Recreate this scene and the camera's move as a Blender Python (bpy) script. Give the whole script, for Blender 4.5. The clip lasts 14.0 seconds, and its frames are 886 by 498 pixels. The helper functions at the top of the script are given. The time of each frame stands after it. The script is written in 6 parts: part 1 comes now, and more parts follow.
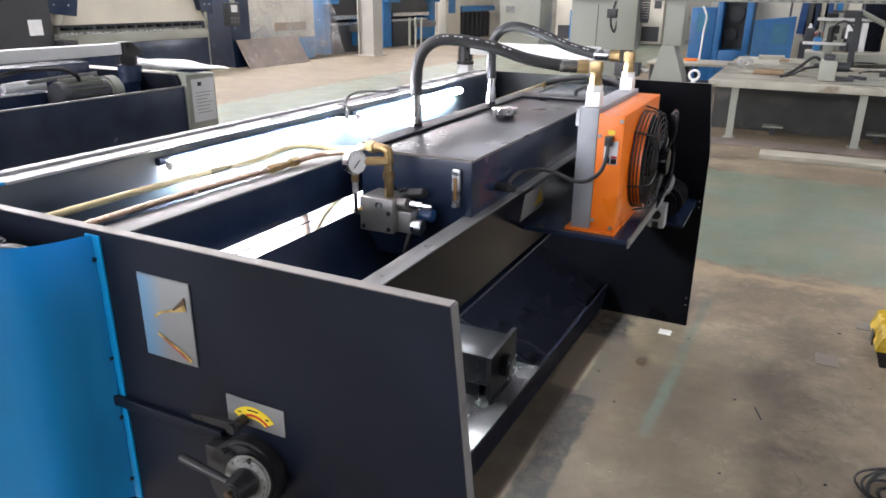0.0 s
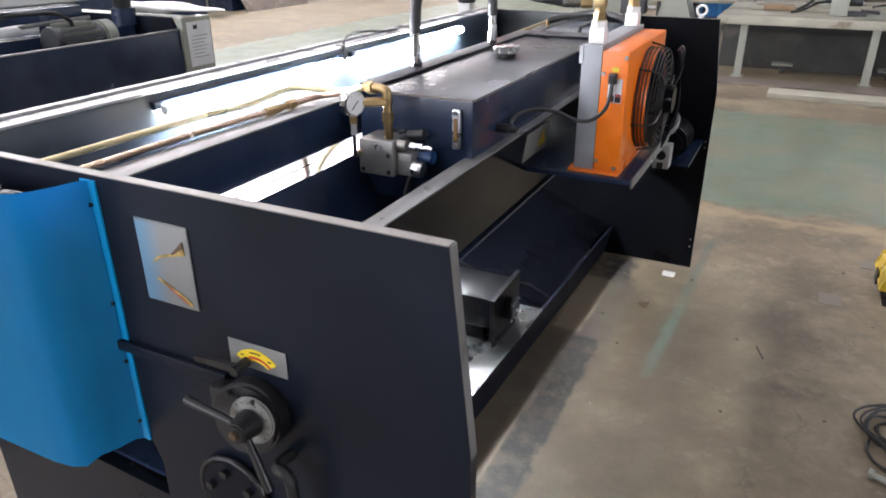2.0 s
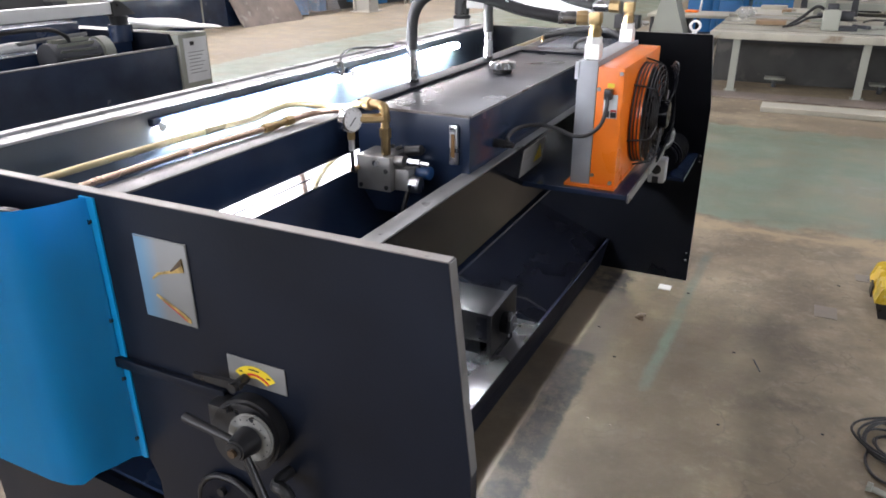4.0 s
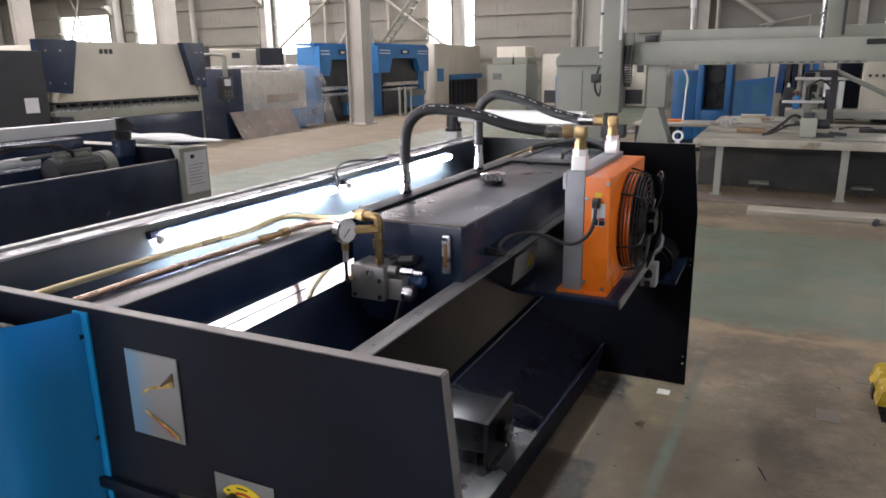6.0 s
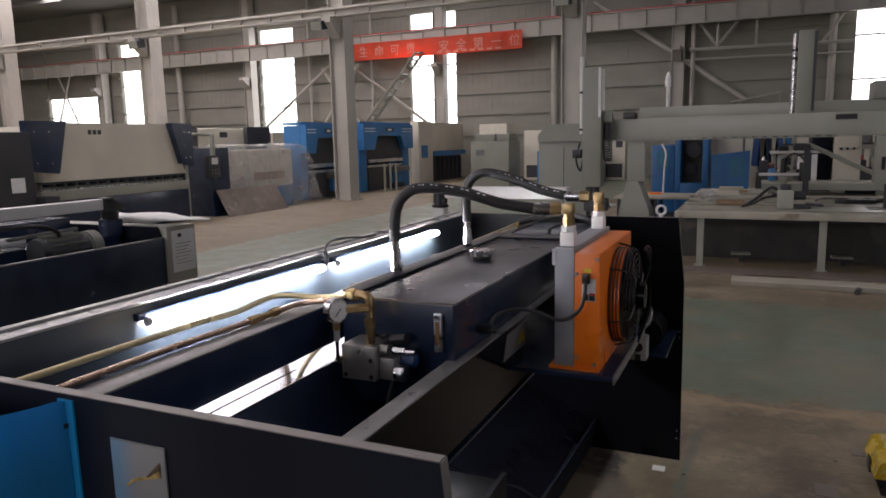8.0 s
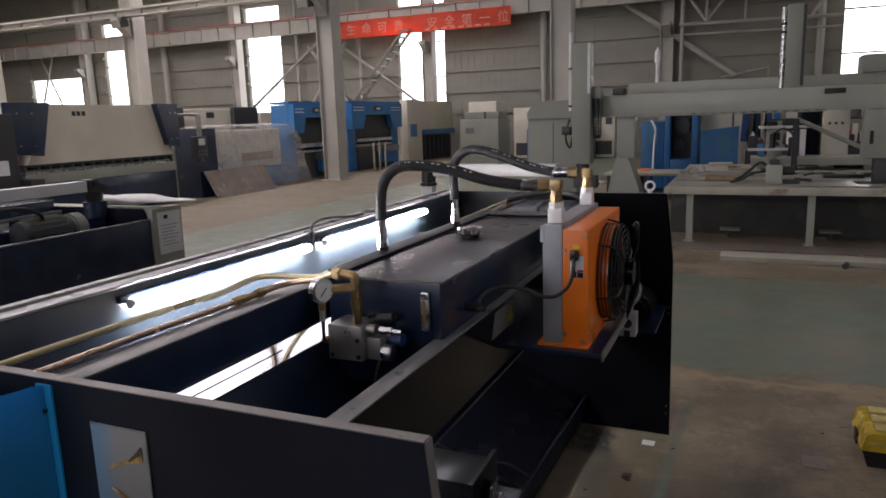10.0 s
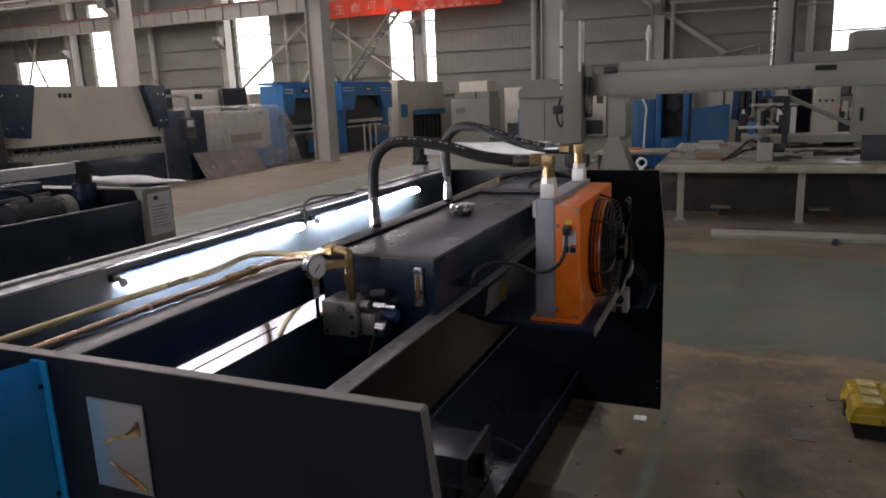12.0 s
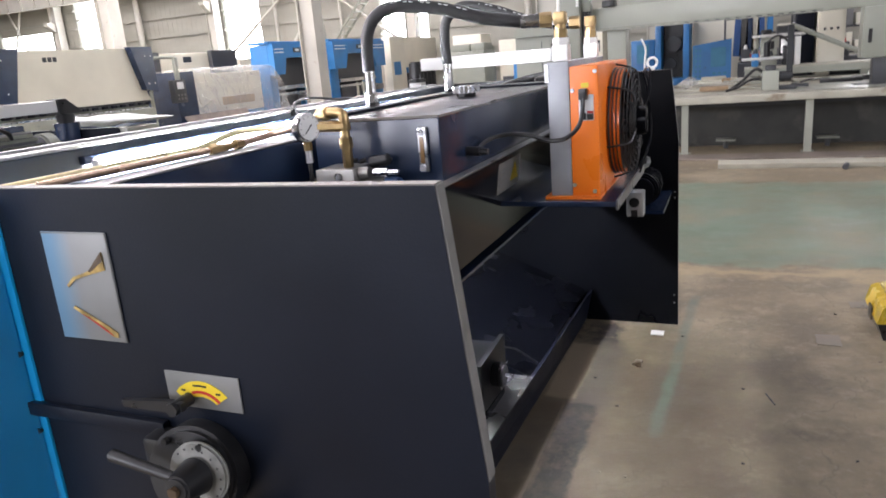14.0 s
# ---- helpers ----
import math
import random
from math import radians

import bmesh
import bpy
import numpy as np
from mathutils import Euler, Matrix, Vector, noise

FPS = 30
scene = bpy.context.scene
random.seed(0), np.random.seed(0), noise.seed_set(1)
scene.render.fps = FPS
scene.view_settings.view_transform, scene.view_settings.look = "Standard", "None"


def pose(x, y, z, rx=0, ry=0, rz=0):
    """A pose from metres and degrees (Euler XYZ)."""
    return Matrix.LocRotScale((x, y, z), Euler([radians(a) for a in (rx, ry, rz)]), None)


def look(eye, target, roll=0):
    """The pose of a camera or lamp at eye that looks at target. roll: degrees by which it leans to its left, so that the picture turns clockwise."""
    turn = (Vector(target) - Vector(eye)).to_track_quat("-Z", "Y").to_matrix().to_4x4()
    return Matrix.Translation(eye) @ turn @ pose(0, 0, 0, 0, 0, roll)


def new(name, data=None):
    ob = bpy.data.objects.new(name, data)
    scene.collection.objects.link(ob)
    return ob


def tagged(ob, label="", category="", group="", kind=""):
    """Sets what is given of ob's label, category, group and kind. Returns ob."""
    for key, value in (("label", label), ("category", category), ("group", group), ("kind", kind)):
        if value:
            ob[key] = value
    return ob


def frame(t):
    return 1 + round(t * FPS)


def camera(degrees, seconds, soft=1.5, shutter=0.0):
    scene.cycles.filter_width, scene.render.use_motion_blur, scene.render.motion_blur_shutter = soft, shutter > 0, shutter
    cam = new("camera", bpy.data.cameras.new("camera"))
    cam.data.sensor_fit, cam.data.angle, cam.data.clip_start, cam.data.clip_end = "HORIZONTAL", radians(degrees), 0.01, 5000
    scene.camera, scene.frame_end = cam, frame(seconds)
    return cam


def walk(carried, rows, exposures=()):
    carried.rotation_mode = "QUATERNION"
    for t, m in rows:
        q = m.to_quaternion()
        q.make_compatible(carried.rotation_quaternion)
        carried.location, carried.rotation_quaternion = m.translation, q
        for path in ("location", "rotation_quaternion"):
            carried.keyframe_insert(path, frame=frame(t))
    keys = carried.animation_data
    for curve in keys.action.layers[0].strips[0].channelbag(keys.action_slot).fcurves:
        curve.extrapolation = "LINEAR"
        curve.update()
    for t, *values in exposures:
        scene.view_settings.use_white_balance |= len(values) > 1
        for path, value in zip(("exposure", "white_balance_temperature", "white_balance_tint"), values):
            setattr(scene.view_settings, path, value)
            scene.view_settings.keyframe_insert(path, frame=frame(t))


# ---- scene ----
cam = camera(64.8, 14.0, soft=1.7, shutter=0.4)
PATH = [
    (0, (0.361, -0.756, 1.657), (-0.469, 0.93, 0.973), 0.6),
    (0.5, (0.362, -0.755, 1.657), (-0.472, 0.931, 0.979), 0.4),
    (1, (0.36, -0.753, 1.655), (-0.476, 0.934, 0.98), 0.3),
    (1.5, (0.366, -0.755, 1.663), (-0.47, 0.924, 0.968), 0.3),
    (2, (0.364, -0.744, 1.645), (-0.451, 0.884, 0.817), -0.2),
    (2.2, (0.365, -0.742, 1.64), (-0.452, 0.879, 0.801), -0.5),
    (4.5, (0.36, -0.749, 1.653), (-0.448, 0.924, 0.913), -0.1),
    (5, (0.364, -0.747, 1.656), (-0.45, 0.978, 1.055), 0.0),
    (5.5, (0.369, -0.748, 1.661), (-0.457, 0.99, 1.117), -0.6),
    (6, (0.368, -0.751, 1.664), (-0.471, 0.991, 1.152), -0.8),
    (6.5, (0.363, -0.75, 1.663), (-0.488, 0.982, 1.138), -1.0),
    (7, (0.353, -0.75, 1.662), (-0.502, 0.983, 1.146), -1.1),
    (7.5, (0.345, -0.734, 1.671), (-0.489, 1.056, 1.35), -1.6),
    (8, (0.354, -0.755, 1.675), (-0.462, 1.045, 1.368), -1.3),
    (8.5, (0.356, -0.75, 1.67), (-0.441, 1.054, 1.339), -1.8),
    (9, (0.355, -0.732, 1.671), (-0.437, 1.07, 1.317), -1.7),
    (11.5, (0.357, -0.732, 1.663), (-0.423, 1.069, 1.278), -2.2),
    (12, (0.354, -0.738, 1.655), (-0.411, 1.061, 1.235), -2.2),
    (12.5, (0.343, -0.706, 1.572), (-0.502, 1.044, 1.1), -5.7),
    (13, (0.333, -0.696, 1.526), (-0.493, 1.041, 0.976), -7.0),
    (13.5, (0.331, -0.687, 1.45), (-0.462, 1.061, 0.887), -7.6),
    (14, (0.282, -0.647, 1.392), (-0.481, 1.127, 0.873), -4.7),
]
EXPOSURES = [(0, 1.37, 6400, 13), (5.0, 1.33, 6400, 13), (5.5, 1.01, 6500, 15), (6.0, 0.64, 6550, 16), (6.5, 0.58, 6550, 16), (7.0, 0.63, 6550, 16), (7.25, 0.38, 6650, 18), (7.5, -0.3, 6750, 19), (9.0, -0.34, 6700, 19), (11.6, -0.4, 6700, 19), (12.05, -0.52, 6700, 19), (12.5, -0.12, 6700, 16), (13.0, 0.55, 6650, 16), (13.5, 0.99, 6550, 16), (14.0, 1.41, 6450, 15)]
walk(cam, [(t, look(eye, target, roll)) for t, eye, target, roll in PATH], EXPOSURES)

# ---- world and light ----
world = bpy.data.worlds.new("sky")
scene.world = world
world.use_nodes = True
wn = world.node_tree
sky = wn.nodes.new("ShaderNodeTexSky")
sky.sky_type, sky.sun_disc = "NISHITA", False
sky.sun_elevation, sky.sun_rotation = radians(48), radians(20)
wn.nodes["Background"].inputs["Strength"].default_value = 0.15
wn.links.new(sky.outputs[0], wn.nodes["Background"].inputs["Color"])

ROOF = 9.6


def skylight_lamp(x, y, sx, sy, watts):
    lamp = bpy.data.lights.new("skylight_lamp", "AREA")
    lamp.shape, lamp.size, lamp.size_y, lamp.energy = "RECTANGLE", sx, sy, watts
    lamp.color = (1.0, 0.955, 0.965)
    ob = new("skylight_lamp", lamp)
    ob.location = (x, y, ROOF - 0.02)
    return ob


# The narrow strip at x -0.7 is added, unseen, to mirror in the ledge.
SKYLIGHTS = [(-34, 9, 34, 1900, 1.6), (-24, 9, 34, 2700, 1.6), (-14, 9, 34, 2700, 1.6), (-5.5, 9, 34, 600, 1.6), (-0.7, 9.6, 10, 44, 0.6), (6.0, 9, 34, 210, 1.6), (14, 9, 34, 60, 1.6)]
for sx_, sy_, long_, watts_, wide_ in SKYLIGHTS:
    skylight_lamp(sx_, sy_, wide_, long_, watts_)
SOUTH_WINDOWS = [(-19.5, -16.5), (-14.5, -11.5), (-9.5, -6.5), (-4.5, -1.5)]
for a_, b_ in SOUTH_WINDOWS:
    lamp_ = bpy.data.lights.new("window_lamp", "AREA")
    lamp_.shape, lamp_.size, lamp_.size_y, lamp_.energy = "RECTANGLE", b_ - a_ - 0.1, 4.8, 270
    lamp_.color = (0.94, 0.94, 1.0)
    ob_ = new("window_lamp", lamp_)
    ob_.matrix_world = pose((a_ + b_) / 2, -14.02, 4.7, 90, 0, 0)

EAST_WINDOWS = [(-11.5, -8.0), (-6.0, -2.5), (-0.5, 2.5)]
for a_, b_ in EAST_WINDOWS:
    lamp_ = bpy.data.lights.new("window_lamp", "AREA")
    lamp_.shape, lamp_.size, lamp_.size_y, lamp_.energy = "RECTANGLE", b_ - a_ - 0.1, 4.8, 230
    lamp_.color = (0.95, 0.95, 1.0)
    ob_ = new("window_lamp", lamp_)
    ob_.matrix_world = pose(24.02, (a_ + b_) / 2, 4.7, 90, 0, 90)

# ---- materials ----


def paint(name, color, rough=0.4, metal=0.0, scale=8.0, vary=0.12, bump=0.05, fine=120.0, coat=0.0, wear=None, rough_vary=0.12, stretch=(1, 1, 1), spec=0.5):
    """A surface with variation at two scales: broad stains and fine grain, in colour, gloss and relief."""
    m = bpy.data.materials.new(name)
    m.use_nodes = True
    t = m.node_tree
    b = t.nodes["Principled BSDF"]
    co = t.nodes.new("ShaderNodeTexCoord")
    mp = t.nodes.new("ShaderNodeMapping")
    mp.inputs["Scale"].default_value = stretch
    t.links.new(co.outputs["Object"], mp.inputs[0])
    n1 = t.nodes.new("ShaderNodeTexNoise")
    n1.inputs["Scale"].default_value, n1.inputs["Detail"].default_value = scale, 6
    n2 = t.nodes.new("ShaderNodeTexNoise")
    n2.inputs["Scale"].default_value, n2.inputs["Detail"].default_value = fine, 3
    t.links.new(mp.outputs[0], n1.inputs[0])
    t.links.new(mp.outputs[0], n2.inputs[0])
    ramp = t.nodes.new("ShaderNodeValToRGB")
    lo = [c * (1 - vary) for c in color]
    hi = [min(1, c * (1 + vary)) for c in color]
    ramp.color_ramp.elements[0].color, ramp.color_ramp.elements[0].position = (*lo, 1), 0.3
    ramp.color_ramp.elements[1].color, ramp.color_ramp.elements[1].position = (*hi, 1), 0.7
    t.links.new(n1.outputs[0], ramp.inputs[0])
    out = ramp.outputs[0]
    if wear:
        mix = t.nodes.new("ShaderNodeMix")
        mix.data_type = "RGBA"
        cut = t.nodes.new("ShaderNodeMapRange")
        cut.inputs[1].default_value, cut.inputs[2].default_value = wear[1], wear[1] + 0.08
        n3 = t.nodes.new("ShaderNodeTexNoise")
        n3.inputs["Scale"].default_value, n3.inputs["Detail"].default_value = wear[2], 9
        t.links.new(mp.outputs[0], n3.inputs[0])
        t.links.new(n3.outputs[0], cut.inputs[0])
        t.links.new(cut.outputs[0], mix.inputs[0])
        t.links.new(out, mix.inputs[6])
        mix.inputs[7].default_value = (*wear[0], 1)
        out = mix.outputs[2]
    t.links.new(out, b.inputs["Base Color"])
    mr = t.nodes.new("ShaderNodeMapRange")
    mr.inputs[1].default_value, mr.inputs[2].default_value = 0.3, 0.7
    mr.inputs[3].default_value, mr.inputs[4].default_value = max(0.03, rough - rough_vary), min(1, rough + rough_vary)
    t.links.new(n1.outputs[0], mr.inputs[0])
    t.links.new(mr.outputs[0], b.inputs["Roughness"])
    b.inputs["Metallic"].default_value = metal
    b.inputs["Specular IOR Level"].default_value = spec
    b.inputs["Coat Weight"].default_value = coat
    bp = t.nodes.new("ShaderNodeBump")
    bp.inputs["Strength"].default_value, bp.inputs["Distance"].default_value = bump, 0.002
    t.links.new(n2.outputs[0], bp.inputs["Height"])
    t.links.new(bp.outputs[0], b.inputs["Normal"])
    return m


def glow(name, color, strength):
    m = bpy.data.materials.new(name)
    m.use_nodes = True
    b = m.node_tree.nodes["Principled BSDF"]
    b.inputs["Base Color"].default_value = (*color, 1)
    b.inputs["Emission Color"].default_value, b.inputs["Emission Strength"].default_value = (*color, 1), strength
    return m


def floor_material():
    """Worn concrete with dusty stains and lanes of faded green paint."""
    m = bpy.data.materials.new("worn_concrete")
    m.use_nodes = True
    t = m.node_tree
    N, L = t.nodes.new, t.links.new
    b = t.nodes["Principled BSDF"]
    co = N("ShaderNodeTexCoord")
    sep = N("ShaderNodeSeparateXYZ")
    L(co.outputs["Object"], sep.inputs[0])

    def tex(scale, detail=6, rough=0.55):
        n = N("ShaderNodeTexNoise")
        n.inputs["Scale"].default_value, n.inputs["Detail"].default_value, n.inputs["Roughness"].default_value = scale, detail, rough
        L(co.outputs["Object"], n.inputs[0])
        return n.outputs[0]

    def math_(op, a, c, d=None):
        n = N("ShaderNodeMath")
        n.operation = op
        for i, v in enumerate((a, c, d)):
            if v is None:
                continue
            if isinstance(v, (int, float)):
                n.inputs[i].default_value = v
            else:
                L(v, n.inputs[i])
        return n.outputs[0]

    def span(v, lo, hi, wob, amount=0.5, soft=0.04):
        """1 between lo and hi, with an uneven rim."""
        w = math_("MULTIPLY", math_("SUBTRACT", wob, 0.5), amount)
        a = math_("ADD", v, w)
        up = N("ShaderNodeMapRange")
        up.inputs[1].default_value, up.inputs[2].default_value = lo - soft, lo + soft
        L(a, up.inputs[0])
        dn = N("ShaderNodeMapRange")
        dn.inputs[1].default_value, dn.inputs[2].default_value = hi + soft, hi - soft
        L(a, dn.inputs[0])
        return math_("MULTIPLY", up.outputs[0], dn.outputs[0])

    def mixc(f, a, c):
        n = N("ShaderNodeMix")
        n.data_type = "RGBA"
        L(f, n.inputs[0])
        for i, v in ((6, a), (7, c)):
            if isinstance(v, tuple):
                n.inputs[i].default_value = (*v, 1)
            else:
                L(v, n.inputs[i])
        return n.outputs[2]

    def ramp(v, lo, hi, a=0.0, c=1.0):
        n = N("ShaderNodeMapRange")
        n.inputs[1].default_value, n.inputs[2].default_value, n.inputs[3].default_value, n.inputs[4].default_value = lo, hi, a, c
        L(v, n.inputs[0])
        return n.outputs[0]

    broad, mid, grain, rim = tex(0.8, 5), tex(2.6, 11, 0.64), tex(30, 6, 0.7), tex(5.0, 7)
    col = mixc(ramp(mid, 0.38, 0.60), (0.112, 0.086, 0.053), (0.238, 0.194, 0.126))
    col = mixc(ramp(broad, 0.47, 0.60, 0, 0.55), col, (0.116, 0.087, 0.053))
    col = mixc(ramp(tex(6.5, 10, 0.68), 0.54, 0.68, 0, 0.60), col, (0.290, 0.245, 0.172))
    col = mixc(ramp(grain, 0.52, 0.70, 0, 0.34), col, (0.265, 0.237, 0.192))
    scratch = math_("ABSOLUTE", math_("SUBTRACT", tex(1.7, 5, 0.5), 0.5), 0)
    col = mixc(ramp(scratch, 0.0, 0.0045, 0.45, 0.0), col, (0.075, 0.060, 0.044))
    x, y = sep.outputs[0], sep.outputs[1]
    lane = math_("MULTIPLY", span(y, 3.95, 6.75, rim), span(x, -2.2, 40, rim))
    lane2 = math_("MULTIPLY", span(x, -7.75, -3.2, rim), span(y, -20, 60, rim))
    green = math_("MAXIMUM", lane, lane2)
    worn = math_("MULTIPLY", green, ramp(tex(1.6, 9, 0.66), 0.34, 0.58, 0.35, 0.97))
    col = mixc(worn, col, (0.122, 0.160, 0.116))
    rimline = math_("MULTIPLY", span(y, 3.72, 3.86, rim), span(x, -2.2, 40, rim))
    col = mixc(math_("MULTIPLY", rimline, 0.5), col, (0.36, 0.27, 0.15))
    # a thin faded line and the oily strip beside the machine
    slant = math_("SUBTRACT", x, math_("MULTIPLY", y, 0.043))
    # dirt beside the machine, with the shade there painted into the colour too
    dirt_shade = math_("MULTIPLY", math_("MULTIPLY", span(x, -0.75, 0.40, broad, 1.0, 0.16), span(y, -0.6, 2.5, broad, 1.4, 0.25)), ramp(tex(1.5, 9, 0.6), 0.34, 0.58, 0.55, 0.97))
    col = mixc(dirt_shade, col, (0.060, 0.045, 0.028))
    smear = math_("MULTIPLY", math_("MULTIPLY", span(x, -0.300, -0.17, mid, 0.20, 0.03), span(y, 1.9, 2.6, rim)), ramp(mid, 0.36, 0.56, 0.5, 0.9))
    col = mixc(smear, col, (0.066, 0.056, 0.044))
    clean = math_("MULTIPLY", span(x, -0.43, -0.295, rim, 0.06, 0.008), span(y, 1.96, 2.53, rim, 0.06, 0.012))
    col = mixc(math_("MULTIPLY", clean, 0.75), col, (0.225, 0.180, 0.122))
    oil = math_("MULTIPLY", math_("MULTIPLY", span(x, -0.322, -0.195, tex(9.0, 9, 0.7), 0.10, 0.010), span(y, 0.2, 1.93, rim, 0.1, 0.012)), ramp(tex(8.0, 10, 0.78), 0.40, 0.54, 0.45, 0.98))
    col = mixc(oil, col, (0.016, 0.015, 0.015))
    drip = math_("MULTIPLY", math_("MULTIPLY", span(x, -0.45, -0.34, rim, 0.1, 0.03), span(y, 1.4, 1.8, rim, 0.3, 0.05)), ramp(mid, 0.40, 0.56, 0.0, 0.8))
    col = mixc(drip, col, (0.05, 0.045, 0.038))
    thin = math_("MULTIPLY", span(slant, -0.060, -0.014, rim, 0.05, 0.012), span(y, 1.75, 3.3, rim))
    col = mixc(math_("MULTIPLY", thin, ramp(mid, 0.35, 0.6, 0.85, 0.4)), col, (0.082, 0.118, 0.102))
    joint = math_("MULTIPLY", span(x, -0.340, -0.328, rim, 0.006, 0.002), span(y, -0.5, 1.95, rim))
    col = mixc(math_("MULTIPLY", joint, 0.25), col, (0.25, 0.215, 0.165))
    blob = math_("MULTIPLY", span(x, -0.46, -0.22, tex(7.0, 9, 0.7), 0.24, 0.02), span(y, 2.56, 2.84, rim, 0.2))
    col = mixc(math_("MULTIPLY", blob, ramp(tex(9.0, 9, 0.7), 0.40, 0.52, 0.2, 0.95)), col, (0.022, 0.021, 0.021))
    spots = ramp(tex(17, 10, 0.78), 0.585, 0.66, 0, 0.62)
    col = mixc(spots, col, (0.09, 0.075, 0.06))
    crack = N("ShaderNodeTexVoronoi")
    crack.feature = "DISTANCE_TO_EDGE"
    crack.inputs["Scale"].default_value = 0.4
    L(co.outputs["Object"], crack.inputs[0])
    cr = ramp(crack.outputs[0], 0.0, 0.004, 0.10, 0.0)
    col = mixc(cr, col, (0.07, 0.06, 0.05))
    L(col, b.inputs["Base Color"])
    L(math_("SUBTRACT", ramp(mid, 0.3, 0.7, 0.48, 0.72), math_("MULTIPLY", green, 0.16)), b.inputs["Roughness"])
    bp = N("ShaderNodeBump")
    bp.inputs["Strength"].default_value, bp.inputs["Distance"].default_value = 0.45, 0.004
    L(grain, bp.inputs["Height"])
    L(bp.outputs[0], b.inputs["Normal"])
    return m


def glass_like(name, color, rough=0.15, alpha=0.35):
    """Thin clear sheeting: mostly let through, with a gloss."""
    m = bpy.data.materials.new(name)
    m.use_nodes = True
    t = m.node_tree
    b = t.nodes["Principled BSDF"]
    b.inputs["Base Color"].default_value = (*color, 1)
    b.inputs["Roughness"].default_value = rough
    n = t.nodes.new("ShaderNodeTexNoise")
    n.inputs["Scale"].default_value, n.inputs["Detail"].default_value = 5, 6
    mr = t.nodes.new("ShaderNodeMapRange")
    mr.inputs[3].default_value, mr.inputs[4].default_value = alpha - 0.2, alpha + 0.3
    t.links.new(n.outputs[0], mr.inputs[0])
    t.links.new(mr.outputs[0], b.inputs["Alpha"])
    bp = t.nodes.new("ShaderNodeBump")
    bp.inputs["Strength"].default_value, bp.inputs["Distance"].default_value = 0.9, 0.08
    t.links.new(n.outputs[0], bp.inputs["Height"])
    t.links.new(bp.outputs[0], b.inputs["Normal"])
    return m


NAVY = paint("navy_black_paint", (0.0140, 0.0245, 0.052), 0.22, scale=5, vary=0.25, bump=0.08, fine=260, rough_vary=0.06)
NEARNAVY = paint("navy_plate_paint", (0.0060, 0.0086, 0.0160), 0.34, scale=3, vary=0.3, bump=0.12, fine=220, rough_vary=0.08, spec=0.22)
# The plate paint again, with the far plate's shade put into its colour.
NAVYSHADE = paint("navy_paint_shaded", (0.0030, 0.0034, 0.0050), 0.34, scale=3, vary=0.3, bump=0.1, fine=220, rough_vary=0.08, spec=0.10)
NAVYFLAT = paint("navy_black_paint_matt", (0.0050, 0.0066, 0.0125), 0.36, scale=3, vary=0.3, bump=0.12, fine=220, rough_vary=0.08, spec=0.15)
EDGE = paint("worn_edge_paint", (0.165, 0.150, 0.135), 0.42, scale=14, vary=0.22, bump=0.15, wear=((0.12, 0.11, 0.105), 0.62, 22), stretch=(3, 3, 3))
FRONTRAIL = paint("pale_rail_paint", (0.30, 0.30, 0.30), 0.32, scale=10, vary=0.2, wear=((0.17, 0.17, 0.17), 0.70, 18))
RAILTOP = paint("grey_rail_paint", (0.15, 0.148, 0.145), 0.36, scale=10, vary=0.2, wear=((0.10, 0.10, 0.10), 0.62, 18))
BLACK = paint("black_plastic", (0.012, 0.012, 0.013), 0.38, scale=20, vary=0.3)
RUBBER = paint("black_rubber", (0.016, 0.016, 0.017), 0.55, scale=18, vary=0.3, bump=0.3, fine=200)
BLUE = paint("blue_paint", (0.002, 0.262, 0.56), 0.34, scale=3, vary=0.08, bump=0.04)
BLUEDARK = paint("deep_blue_machine_paint", (0.014, 0.105, 0.265), 0.40, scale=2, vary=0.25, wear=((0.02, 0.05, 0.11), 0.64, 6))
BLUEOLD = paint("blue_machine_paint", (0.026, 0.165, 0.39), 0.42, scale=2, vary=0.2, wear=((0.03, 0.08, 0.16), 0.66, 6))
ORANGE = paint("orange_powder_coat", (0.86, 0.195, 0.012), 0.36, scale=6, vary=0.06, bump=0.1, fine=300)
STEEL = paint("bright_steel", (0.55, 0.55, 0.56), 0.28, 1.0, scale=20, vary=0.12)
ALU = paint("aluminium", (0.62, 0.63, 0.65), 0.42, 0.85, scale=24, vary=0.1, bump=0.12)
RADIATOR = paint("radiator_aluminium", (0.34, 0.35, 0.37), 0.5, 0.5, scale=16, vary=0.12)
ZINC = paint("zinc_block", (0.33, 0.32, 0.30), 0.42, 0.75, scale=16, vary=0.2, bump=0.2)
BRASS = paint("brass", (0.40, 0.29, 0.145), 0.42, 1.0, scale=30, vary=0.2)
COPPER = paint("copper_pipe", (0.62, 0.44, 0.33), 0.26, 1.0, scale=5, vary=0.07)
GOLDPIPE = paint("yellow_pipe", (0.56, 0.47, 0.27), 0.36, 0.7, scale=5, vary=0.07)
WHITE = paint("white_plastic", (0.78, 0.78, 0.76), 0.4, scale=12, vary=0.05)
PAPER = paint("paper", (0.72, 0.73, 0.73), 0.7, scale=10, vary=0.06)
STICKER = paint("silver_sticker", (0.22, 0.222, 0.22), 0.38, 0.35, scale=9, vary=0.12)
TOOLPLATE = paint("printed_tool_plate", (0.24, 0.245, 0.245), 0.38, 0.25, scale=9, vary=0.10)
t_ = TOOLPLATE.node_tree
